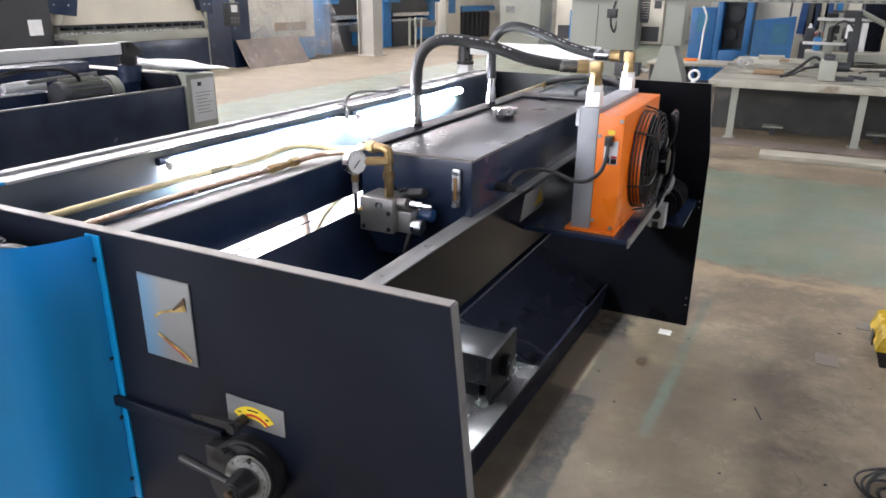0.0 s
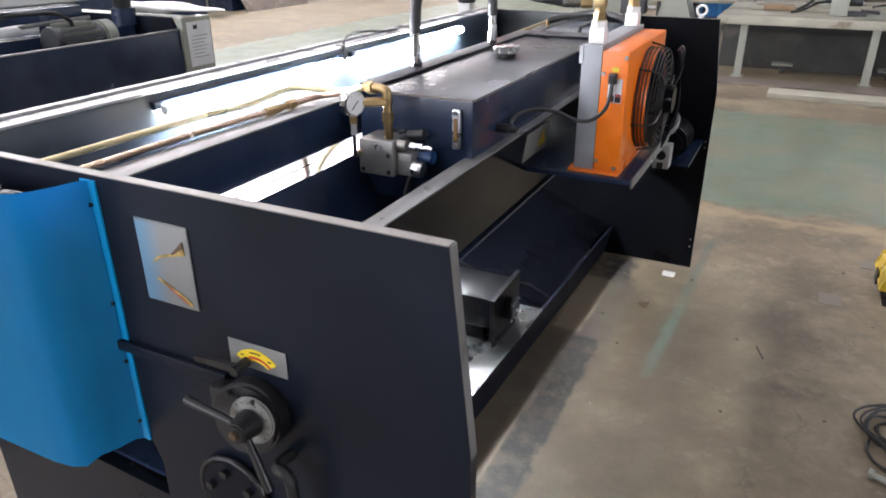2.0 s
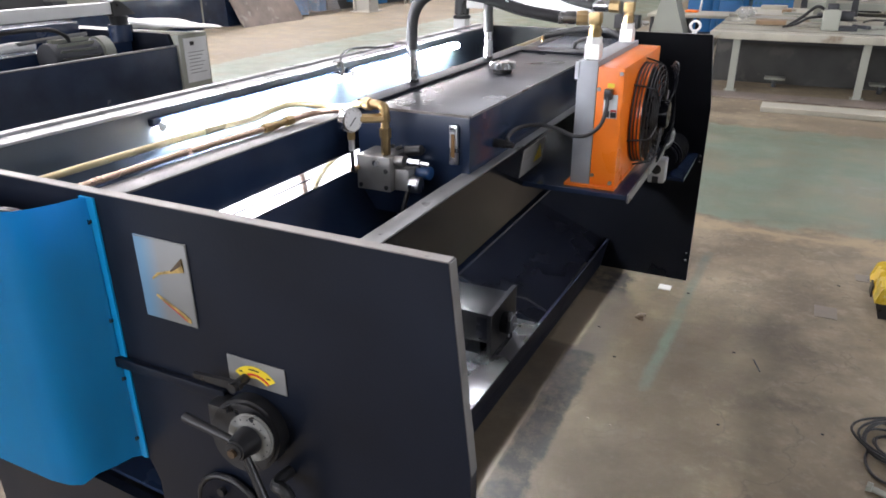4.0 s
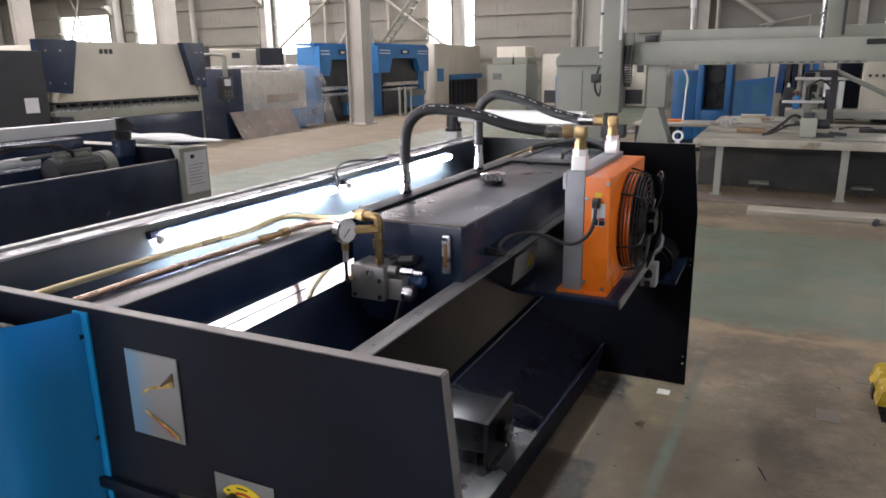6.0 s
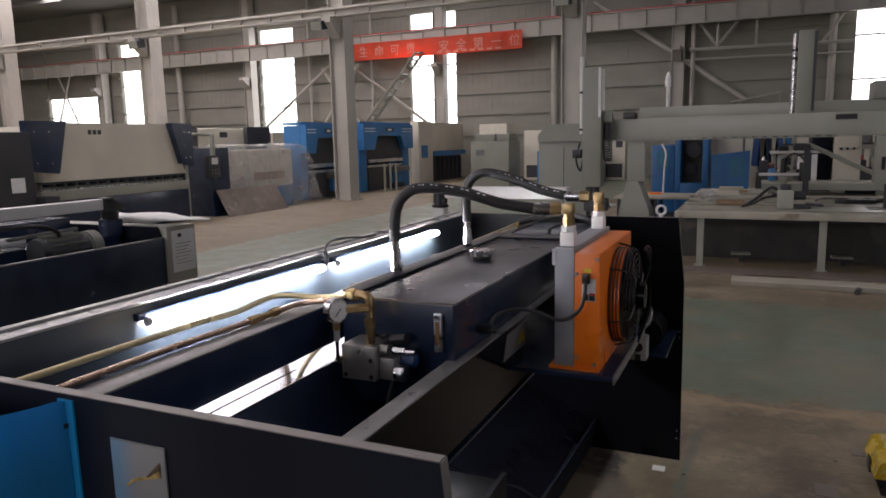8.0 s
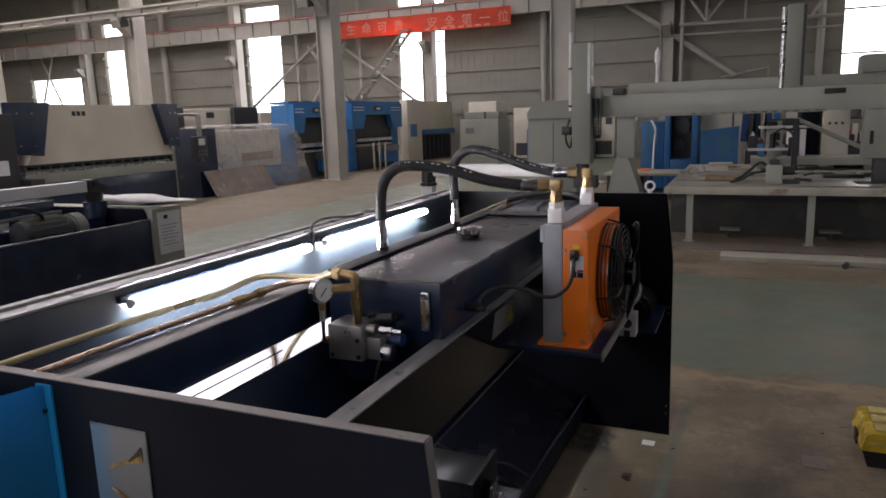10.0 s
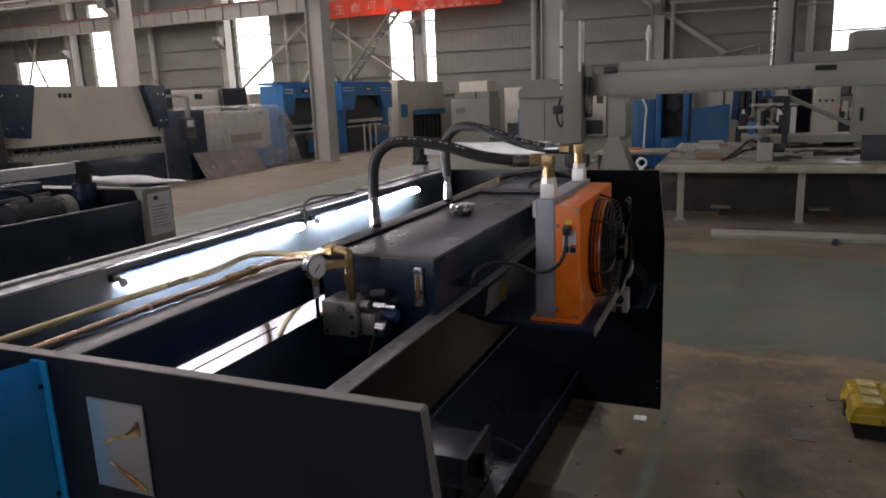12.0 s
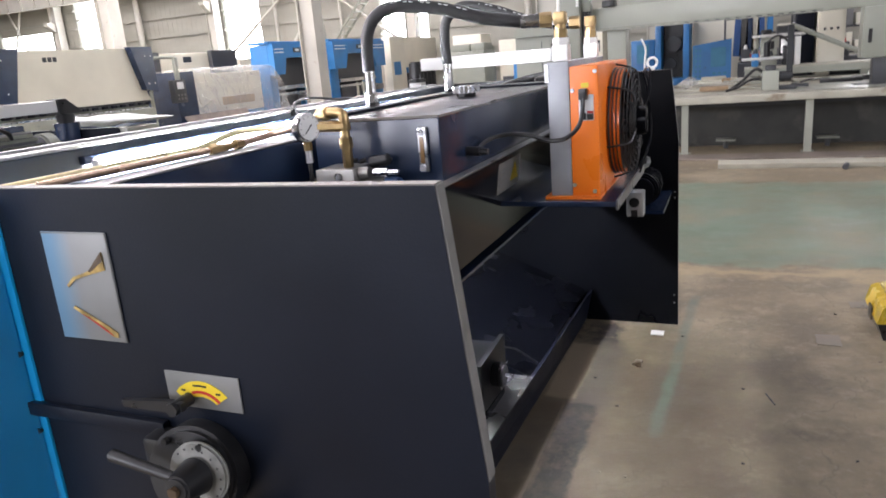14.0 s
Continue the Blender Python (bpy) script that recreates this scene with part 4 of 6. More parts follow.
part("solenoid_coil", bar((-0.4395, 0.70, 1.113), (-0.412, 0.70, 1.113), 0.021, n=20, bevel=0.003), STEEL, vb)
part("solenoid_coil", bar((-0.4395, 0.735, 1.135), (-0.400, 0.735, 1.135), 0.017, n=20, bevel=0.003), COILBLUE, vb, "blue solenoid coil")
for k in range(6):
    part("wire_tie", bar((-0.545 + k * 0.022, 0.74, 1.186 + 0.004 * (k % 2)), (-0.532 + k * 0.022, 0.745, 1.190), 0.005, n=8), BLACK, vb)
part("top_valve", bar((-0.470, 0.735, 1.185), (-0.425, 0.735, 1.192), 0.013, n=14, bevel=0.002), BLACK, vb)
part("riser", bar((-0.508, 0.700, 1.1805), (-0.508, 0.700, 1.222), 0.0115, n=6, bevel=0.001), BRASS, vb)
part("riser_nut", bar((-0.508, 0.700, 1.2225), (-0.508, 0.700, 1.246), 0.0145, n=6, bevel=0.001), BRASS, vb)
part("riser_collar", bar((-0.508, 0.700, 1.2465), (-0.508, 0.700, 1.262), 0.0105, n=16), BRASS, vb)
part("riser_nut", bar((-0.508, 0.700, 1.2625), (-0.508, 0.700, 1.277), 0.0135, n=6, bevel=0.001), BRASS, vb)
part("elbow", sweep(B(), [(-0.508, 0.700, 1.2775), (-0.508, 0.700, 1.290), (-0.513, 0.700, 1.299), (-0.54, 0.702, 1.302), (-0.575, 0.708, 1.300)], 0.0115, 12), BRASS, vb, "brass elbow")
part("nut", bar((-0.545, 0.700, 1.3015), (-0.565, 0.705, 1.300), 0.0155, n=6, bevel=0.001), BRASS, vb)
part("tee", bar((-0.512, 0.694, 1.272), (-0.548, 0.640, 1.278), 0.011, n=6), BRASS, vb)
gc, gn = Vector((-0.556, 0.622, 1.279)), Vector((0.95, -0.31, 0)).normalized()
gg = part("gauge_case", bar(gc - gn * 0.012, gc + gn * 0.011, 0.030, n=36, bevel=0.002), STEEL, vb, "round pressure gauge with white face")
part("gauge_face", bar(gc + gn * 0.0112, gc + gn * 0.0122, 0.0255, n=36), DIAL, gg)
side = Vector((-gn.y, gn.x, 0))
part("needle", sweep(B(), [gc + gn * 0.0135 - side * 0.012 - Vector((0, 0, 0.012)), gc + gn * 0.0135 + side * 0.006 + Vector((0, 0, 0.006))], 0.0012, 6, False), BLACK, gg)
for a in np.linspace(-2.2, 2.2, 9):
    p = gc + gn * 0.0125 + side * 0.021 * math.sin(a) + Vector((0, 0, 0.021 * math.cos(a)))
    part("tick", sweep(B(), [p, p + (side * math.sin(a) + Vector((0, 0, math.cos(a)))) * 0.003], 0.0006, 4, False), BLACK, gg)
part("gauge_stem", bar(gc - Vector((0, 0, 0.0305)), gc - Vector((0, 0, 0.048)), 0.009, n=6), BRASS, vb)
part("gauge_stem", bar(gc - Vector((0, 0, 0.0485)), gc - Vector((0, 0, 0.075)), 0.0075, n=12), STEEL, vb)
part("gauge_hose", sweep(B(), [gc - Vector((0, 0, 0.075)), gc - Vector((0, 0, 0.11)), (-0.566, 0.640, 1.148), (-0.570, 0.655, 1.142), (-0.576, 0.668, 1.146)], 0.0045, 10), BLACK, vb)
part("hose_nut", bar((-0.585, 0.655, 1.143), (-0.570, 0.671, 1.148), 0.006, n=6), BRASS, vb)
part("valve_cable", sweep(B(), [(-0.44, 0.72, 1.13), (-0.445, 0.70, 1.10), (-0.455, 0.68, 1.04), (-0.46, 0.66, 0.95), (-0.46, 0.65, 0.862)], 0.006, 10), BLACK, vb)

# pipes
yp = thing("yellow_pipe", "yellow-plated steel hydraulic pipe along the machine", "pipe", (-0.93, 0.3, 1.23))
part("pipe", sweep(B(), [(-0.935, 0.024, 1.233), (-0.932, 0.30, 1.233), (-0.920, 0.55, 1.234), (-0.897, 0.670, 1.237), (-0.865, 0.74, 1.256), (-0.82, 0.765, 1.266), (-0.70, 0.765, 1.270), (-0.62, 0.74, 1.284), (-0.575, 0.709, 1.300)], 0.0076, 12), GOLDPIPE, yp)
cp = thing("copper_pipe", "shiny copper hydraulic pipe with brass couplings", "pipe", (-0.79, 0.3, 1.24))
part("pipe", sweep(B(), [(-0.797, 0.024, 1.243), (-0.796, 0.30, 1.243), (-0.780, 0.595, 1.243)], 0.0070, 14), COPPER, cp)
part("coupling", bar((-0.781, 0.578, 1.243), (-0.779, 0.602, 1.2435), 0.0125, n=6, bevel=0.001), BRASS, cp)
part("coupling_collar", bar((-0.779, 0.6025, 1.2435), (-0.777, 0.628, 1.244), 0.0095, n=14, bevel=0.001), BRASS, cp)
part("coupling_neck", bar((-0.777, 0.6285, 1.244), (-0.775, 0.655, 1.245), 0.0075, n=14), BRASS, cp)
part("coupling", bar((-0.775, 0.6555, 1.245), (-0.773, 0.680, 1.246), 0.0130, n=6, bevel=0.001), BRASS, cp)
part("pipe", sweep(B(), [(-0.773, 0.680, 1.246), (-0.755, 0.73, 1.252), (-0.70, 0.752, 1.262), (-0.63, 0.725, 1.272), (-0.560, 0.640, 1.278)], 0.0078, 12), COPPER, cp)
lp = thing("long_pipe", "yellow-plated pipe running along the tank to the far plate", "pipe", (-0.72, 1.8, 1.24))
part("pipe", sweep(B(), [(-0.62, 0.76, 1.285), (-0.68, 0.84, 1.266), (-0.715, 1.0, 1.256), (-0.72, 1.4, 1.25), (-0.735, 2.0, 1.249), (-0.752, 2.55, 1.249), (-0.756, 2.84, 1.249)], 0.0075, 12), GOLDPIPE, lp)
for y in (0.98, 1.55, 2.58):
    part("clamp", box(-0.735 - 0.01 * (y > 2), -0.705 - 0.03 * (y > 2), y - 0.012, y + 0.012, 1.234, 1.262, 0.003), BRASS if y > 2 else BLACK, lp)
ep = thing("far_end_hose", "black hose crossing at the machine's far end", "hose", (-0.6, 2.7, 1.25))
part("hose", sweep(B(), [(-0.75, 2.62, 1.252), (-0.66, 2.66, 1.275), (-0.55, 2.68, 1.292), (-0.44, 2.64, 1.288), (-0.36, 2.60, 1.262)], 0.014, 12), RUBBER, ep)

# hoses to the cooler


def big_hose(points, end, label):
    h = thing("hydraulic_hose", label, "hose", points[0], "hoses to the cooler")
    p = [Vector(q) for q in points]
    part("nipple", bar(p[0], p[0] + Vector((0, 0, 0.018)), 0.017, n=6), BLACK, h)
    part("nut", bar(p[0] + Vector((0, 0, 0.0185)), p[0] + Vector((0, 0, 0.045)), 0.0165, n=6), STEEL, h)
    part("ferrule", bar(p[0] + Vector((0, 0, 0.0455)), p[0] + Vector((0, 0, 0.105)), 0.0145, n=20, bevel=0.002), STEEL, h, "crimped chrome ferrule")
    part("rubber_hose", sweep(B(), [p[0] + Vector((0, 0, 0.10))] + p[1:], 0.0165, 18), RUBBER, h, "thick black rubber hose with white print")
    d = (Vector(end) - p[-1]).normalized()
    L_ = (Vector(end) - p[-1]).length
    part("ferrule", bar(p[-1] - d * 0.012, p[-1] + d * (L_ * 0.55), 0.0175, n=20, bevel=0.002), STEEL, h)
    part("nut", bar(p[-1] + d * (L_ * 0.56), p[-1] + d * L_, 0.019, n=6), BRASS, h)
    line = smooth_line(p[3:7], 8)
    for i in range(2, len(line) - 3, 1):
        if i % 3:
            a, b_ = line[i], line[i] + (line[i + 1] - line[i]) * 0.6
            off = Vector((0.25, -0.75, 0.62)).normalized() * 0.0163
            part("print_mark", sweep(B(), [a + off, b_ + off], 0.0016, 4, False), PAPER, h)
    return h


big_hose([(-0.633, 1.077, 1.280), (-0.634, 1.077, 1.41), (-0.628, 1.079, 1.474), (-0.602, 1.086, 1.518), (-0.550, 1.102, 1.538), (-0.441, 1.135, 1.525), (-0.333, 1.167, 1.491), (-0.230, 1.198, 1.473)], (-0.163, 1.217, 1.473), "thick black hydraulic hose arching from tank to cooler")
big_hose([(-0.614, 1.602, 1.280), (-0.617, 1.602, 1.455), (-0.605, 1.603, 1.522), (-0.549, 1.606, 1.557), (-0.458, 1.611, 1.541), (-0.338, 1.618, 1.496), (-0.245, 1.624, 1.475)], (-0.172, 1.628, 1.474), "thick black hydraulic hose arching behind the nearer one")

# oil cooler on its tray
CX0, CX1, CY0, CY1, CZ0, CZ1 = -0.170, -0.040, 1.175, 1.695, 1.018, 1.352
cool = thing("oil_cooler", "orange air-blast oil cooler with grey radiator and fan guard", "cooler", (-0.1, 1.43, CZ0))
part("tray", box(-0.40, 0.004, CY0 - 0.03, CY1 + 0.02, 0.994, 1.008, 0.002), NAVY, cool, "dark steel tray")
part("tray_lip", box(0.0045, 0.010, CY0 - 0.03, CY1 + 0.02, 0.985, 1.012, 0.001), RAILTOP, cool)
part("base_flange", box(CX0 - 0.015, CX1 + 0.002, CY0 - 0.008, CY1 + 0.006, 1.0085, 1.017, 0.001), ORANGE, cool)
rad = part("radiator", box(CX0, -0.1135, CY0, CY1, 1.0175, 1.366, 0.003), RADIATOR, cool, "grey finned aluminium radiator")
for k in range(9):
    part("fin", box(CX0 - 0.004, CX0 - 0.0005, CY0 + 0.04 + k * 0.055, CY0 + 0.05 + k * 0.055, 1.03, 1.35), ALU, rad)
part("header_lug", box(CX0 - 0.006, CX0 + 0.004, CY0 - 0.004, CY0 - 0.0005, 1.315, 1.362), ALU, rad)
sh = part("shroud", box(-0.113, CX1, CY0, CY1, 1.0175, CZ1, 0.004), ORANGE, cool, "bright orange sheet-metal shroud")
for x, z in ((-0.106, 1.292), (-0.106, 1.047), (-0.053, 1.03), (-0.047, 1.337)):
    part("screw", bar((x, CY0 - 0.0005, z), (x, CY0 - 0.006, z), 0.0055, n=8), STEEL, sh)
part("plug", box(-0.087, -0.066, CY0 - 0.022, CY0 - 0.0005, 1.268, 1.296, 0.003), BLACK, sh)
part("yellow_tag", box(-0.083, -0.064, CY0 - 0.002, CY0 - 0.0005, 1.298, 1.310), YELLOW, sh)
lab = part("label", box(-0.090, -0.052, CY0 - 0.0015, CY0 - 0.0005, 1.215, 1.280), PAPER, sh, "white label with black and red print")
part("print", box(-0.088, -0.072, CY0 - 0.003, CY0 - 0.0018, 1.217, 1.235), BLACK, lab)
part("print", box(-0.069, -0.053, CY0 - 0.003, CY0 - 0.0018, 1.217, 1.232), BLACK, lab)
part("print", box(-0.069, -0.053, CY0 - 0.003, CY0 - 0.0018, 1.233, 1.239), REDP, lab)
FC, FR = Vector((CX1, 1.43, 1.185)), 0.148
bm = B()
N_ = 48
rings_ = [[bm.verts.new(FC + Vector((x, r * math.cos(2 * math.pi * k / N_), r * math.sin(2 * math.pi * k / N_)))) for k in range(N_)] for x, r in ((0.0005, FR - 0.003), (0.034, FR - 0.003), (0.034, FR - 0.0092), (0.0005, FR - 0.0092))]
for a, b in zip(rings_, rings_[1:] + rings_[:1]):
    for k in range(N_):
        bm.faces.new((a[k], a[(k + 1) % N_], b[(k + 1) % N_], b[k]))
bmesh.ops.recalc_face_normals(bm, faces=bm.faces[:])
part("fan_collar", bm, ORANGE, cool, "orange fan collar")
part("fan_opening", bar(FC + Vector((0.0005, 0, 0)), FC + Vector((0.030, 0, 0)), FR - 0.0095, n=48), BLACK, cool)
fan = part("fan_hub", bar(FC + Vector((0.0305, 0, 0)), FC + Vector((0.056, 0, 0)), 0.052, n=28, bevel=0.005), DARKGLOSS, cool)
for k in range(6):
    a = k * 1.0472
    bm = B()
    u, v = Vector((0, math.cos(a), math.sin(a))), Vector((0, -math.sin(a), math.cos(a)))
    q = [FC + u * 0.052 + v * -0.02 + Vector((0.032, 0, 0)), FC + u * 0.138 + v * -0.03 + Vector((0.032, 0, 0)), FC + u * 0.138 + v * 0.04 + Vector((0.046, 0, 0)), FC + u * 0.052 + v * 0.02 + Vector((0.046, 0, 0))]
    bm.faces.new([bm.verts.new(p) for p in q])
    bmesh.ops.solidify(bm, geom=bm.faces[:], thickness=0.003)
    part("blade", bm, BLACK, fan)
gd = part("fan_guard", sweep(B(), [FC + Vector((0.006, FR * math.cos(a), FR * math.sin(a))) for a in np.linspace(0, 6.2832, 49)], 0.003, 6, False), BLACK, cool, "black wire fan guard")
for k, (r, x) in enumerate([(FR, 0.016), (FR, 0.026), (FR, 0.036), (FR - 0.002, 0.046), (FR - 0.006, 0.054), (FR - 0.018, 0.060), (FR - 0.034, 0.062), (FR - 0.052, 0.064), (FR - 0.07, 0.065), (FR - 0.088, 0.066)]):
    part("ring", sweep(B(), [FC + Vector((x, r * math.cos(a), r * math.sin(a))) for a in np.linspace(0, 6.2832, 49)], 0.0019, 6, False), BLACK, gd)
for k in range(6):
    a = 0.35 + k * 1.0472
    u = Vector((0, math.cos(a), math.sin(a)))
    part("spoke", sweep(B(), [FC + u * (FR + 0.012) + Vector((0.002, 0, 0)), FC + u * FR + Vector((0.045, 0, 0)), FC + u * (FR - 0.02) + Vector((0.063, 0, 0)), FC + u * 0.055 + Vector((0.066, 0, 0))], 0.003, 6), BLACK, gd)
part("fan_motor", bar(FC + Vector((0.0565, 0, 0)), FC + Vector((0.09, 0, 0)), 0.042, n=24, bevel=0.004), DARKGLOSS, cool)
for k in range(3):
    part("loose_wire", sweep(B(), [FC + Vector((0.08, 0.02 + 0.01 * k, 0.03)), FC + Vector((0.095, 0.05, 0.09 + 0.02 * k)), FC + Vector((0.07, 0.09 + 0.02 * k, 0.13)), FC + Vector((0.085, 0.10, 0.05)), FC + Vector((0.09, 0.06 + 0.02 * k, -0.06)), FC + Vector((0.07, 0.0, -0.13 - 0.01 * k))], 0.0030, 8), DARKGLOSS, cool)
for y, nm in ((1.212, "inlet"), (1.628, "outlet")):
    f = part("port_block", box(-0.160, -0.118, y - 0.020, y + 0.020, 1.3665, 1.408, 0.004), WHITE, cool, "white-capped port block")
    part("hex", bar((-0.139, y, 1.4085), (-0.139, y, 1.425), 0.022, n=6), WHITE, f)
    part("brass_nut", bar((-0.139, y, 1.4255), (-0.139, y, 1.447), 0.018, n=6), BRASS, f)
    part("elbow", slab(rod(B(), (-0.139, y, 1.4475), (-0.139, y, 1.462), 0.0145, n=18), -0.156, -0.123, y - 0.0165, y + 0.0165, 1.4575, 1.4895, 0.006), BRASS, f, "forged brass elbow")
pc = thing("cooler_cable", "black power cable looping from the cooler to the tank", "cable", (-0.1, 1.1, 1.15))
part("cable", sweep(B(), [(-0.0765, 1.158, 1.275), (-0.0765, 1.150, 1.240), (-0.082, 1.12, 1.205), (-0.110, 1.10, 1.180), (-0.150, 1.095, 1.176), (-0.20, 1.10, 1.19), (-0.25, 1.09, 1.197), (-0.295, 1.06, 1.190), (-0.298, 0.99, 1.179), (-0.275, 0.945, 1.176), (-0.26, 0.93, 1.176)], 0.0055, 10), BLACK, pc)
wl = thing("warning_plate", "small silver warning plate with a yellow triangle on the rear beam", "sign", (-0.3, 1.2, 1.02))


def on_face(y, z, out):
    """A place on the rear beam's sloping face."""
    return (-0.286 - (1.13 - z) * 0.142 + out, y, z)


def face_plate(y0, y1, z0, z1, lo, hi):
    bm = B()
    q = [on_face(y, z, o) for o in (lo, hi) for y, z in ((y0, z0), (y1, z0), (y1, z1), (y0, z1))]
    v = [bm.verts.new(p) for p in q]
    for f in ((0, 1, 2, 3), (7, 6, 5, 4), (0, 4, 5, 1), (1, 5, 6, 2), (2, 6, 7, 3), (3, 7, 4, 0)):
        bm.faces.new([v[i] for i in f])
    bmesh.ops.recalc_face_normals(bm, faces=bm.faces[:])
    return bm


part("plate", face_plate(1.09, 1.29, 1.035, 1.118, 0.0008, 0.002), DIMPLATE, wl)
bm = B()
v = [bm.verts.new(on_face(y, z, 0.0035)) for y, z in ((1.20, 1.055), (1.275, 1.055), (1.238, 1.105))]
bm.faces.new(v)
bmesh.ops.solidify(bm, geom=bm.faces[:], thickness=0.001)
part("yellow_triangle", bm, YELLOW, wl)
for k in range(3):
    part("writing_bar", face_plate(1.105, 1.18, 1.055 + k * 0.018, 1.062 + k * 0.018, 0.0025, 0.0032), RAILTOP, wl)

# drive motor on the slide
mo = thing("drive_motor", "black square servo motor with flange and steel shaft on the shelf", "motor", (-0.6, 1.49, 0.24))
part("body", box(-0.78, -0.511, 1.415, 1.640, 0.245, 0.372, 0.010), MOTORM, mo)
part("body_band", box(-0.56, -0.512, 1.409, 1.4145, 0.262, 0.356, 0.002), DARKGLOSS, mo)
part("flange", prism(B(), [(1.395, 0.205), (1.655, 0.195), (1.665, 0.392), (1.60, 0.392), (1.395, 0.382)], "x", -0.5105, -0.492), MOTORM, mo, "square mounting flange")
part("gear_head", bar((-0.4915, 1.515, 0.300), (-0.455, 1.515, 0.300), 0.046, n=28, bevel=0.004), MOTORM, mo)
part("gear_ring", bar((-0.4545, 1.515, 0.300), (-0.447, 1.515, 0.300), 0.036, n=28, bevel=0.002), GREYD, mo)
part("shaft", bar((-0.4465, 1.515, 0.300), (-0.418, 1.515, 0.300), 0.006, n=12), STEEL, mo)
for y, z in ((1.48, 0.335), (1.55, 0.335), (1.48, 0.265), (1.55, 0.265)):
    part("screw", bar((-0.4545, y, z), (-0.450, y, z), 0.006, n=8), STEEL, mo)
part("foot", box(-0.74, -0.56, 1.45, 1.60, 0.1685, 0.2445), DARKGLOSS, mo)
part("foot", box(-0.5095, -0.493, 1.42, 1.63, 0.1685, 0.194), DARKGLOSS, mo)
part("motor_cable", sweep(B(), [(-0.50, 1.665, 0.34), (-0.47, 1.72, 0.31), (-0.445, 1.80, 0.245), (-0.43, 1.87, 0.190)], 0.004, 8), BLACK, mo)

# pump motor by the far plate
pm = thing("pump_motor", "round black motor with aluminium terminal block on the far plate", "motor", (-0.1, 2.5, 0.7))
part("mount", box(-0.13, 0.01, 2.40, LONG - 0.001, 0.685, 0.699), NAVY, pm)
part("housing", bar((-0.085, 2.42, 0.785), (-0.085, 2.62, 0.785), 0.072, n=32, bevel=0.008), DARKGLOSS, pm)
for k in range(6):
    part("cooling_fin", bar((-0.085, 2.45 + 0.028 * k, 0.785), (-0.085, 2.456 + 0.028 * k, 0.785), 0.076, n=32), DARKGLOSS, pm)
part("end_cap", bar((-0.085, 2.395, 0.785), (-0.085, 2.4195, 0.785), 0.055, n=28, bevel=0.004), DARKGLOSS, pm)
tb = part("terminal_block", box(-0.132, -0.062, 2.30, 2.375, 0.695, 0.800, 0.006), ALU, pm, "small aluminium block with a dark bore")
part("bore", bar((-0.099, 2.2985, 0.757), (-0.099, 2.296, 0.757), 0.021, n=20), BLACK, tb)
part("block_slot", box(-0.112, -0.086, 2.2955, 2.2995, 0.697, 0.725), BLACK, tb)
part("bracket", box(-0.135, -0.075, 2.376, 2.41, 0.716, 0.735), NAVY, pm)
part("wires", sweep(B(), [(-0.09, 2.41, 0.86), (-0.06, 2.33, 0.93), (-0.02, 2.1, 0.97), (0.0, 1.9, 0.98), (0.0, 1.72, 1.0)], 0.008, 8), BLACK, pm)

# lifting eye on the far plate
le = thing("lifting_eye", "pale ring eye bolt on the far plate's top edge", "eye bolt", (-0.085, LONG + 0.011, H))
part("shank", bar((-0.085, LONG + 0.011, H + 0.0018), (-0.085, LONG + 0.011, H + 0.016), 0.012, n=12), WHITE, le)
part("ring", sweep(B(), [(-0.085 + 0.022 * math.cos(a), LONG + 0.011, H + 0.036 + 0.022 * math.sin(a)) for a in np.linspace(0, 6.2832, 33)], 0.006, 10, False), WHITE, le)
# ---- the sister machine beside the lane ----


def sister_machine():
    s = thing("second_shear", "navy-black plate shear standing across the lane with grey end", "machine", (-4.0, 1.4, 0))
    part("rear_panel", box(-3.22, -3.20, -1.2, 2.6435, 0.35, 1.078, 0.004), NAVY, s)
    part("rear_panel_edge", box(-3.222, -3.198, -1.2, 2.6435, 1.0785, 1.086), RAILTOP, s)
    part("lower_panel", box(-3.40, -3.38, -1.2, 2.60, 0.05, 0.60), NAVYFLAT, s)
    part("inner_beam", box(-3.75, -3.55, -1.2, 2.60, 0.7, 1.10, 0.005), NAVY, s)
    part("top_beam", box(-4.25, -4.05, -1.2, 2.62, 0.8, 1.20, 0.005), NAVY, s)
    part("side_plate", prism(B(), [(-3.224, 0.0), (-3.224, 1.10), (-3.25, 1.155), (-4.55, 1.155), (-4.55, 0.0)], "y", 2.62, 2.645), NAVYFLAT, s)
    part("end_cover", box(-3.28, -3.18, 2.645, 2.90, 0.02, 1.15, 0.008), GREYL, s, "light grey folded end cover")
    part("end_cover_side", box(-4.5, -3.281, 2.646, 2.88, 0.02, 1.14, 0.008), GREYL, s)
    part("side_plate", box(-4.55, -3.2, -1.225, -1.201, 0.0, 1.155), NAVYFLAT, s)
    part("pipe", sweep(B(), [(-3.66, -1.1, 1.115), (-3.66, 1.4, 1.115), (-3.60, 1.9, 1.16), (-3.58, 2.3, 1.175)], 0.012, 8), RAILTOP, s)
    return s


sister_machine()
n = thing("notice_sheet", "white paper notice taped to the grey end cover", "paper", (-3.178, 2.78, 0.84))
part("sheet", box(-3.1795, -3.178, 2.682, 2.884, 0.842, 1.122), PAPER, n)
part("print", box(-3.1775, -3.1765, 2.735, 2.77, 1.075, 1.10), BLACK, n)
for k in range(7):
    part("writing_bar", box(-3.1775, -3.1770, 2.71, 2.855 - 0.02 * (k % 3), 1.03 - k * 0.022, 1.034 - k * 0.022), STICKER, n)

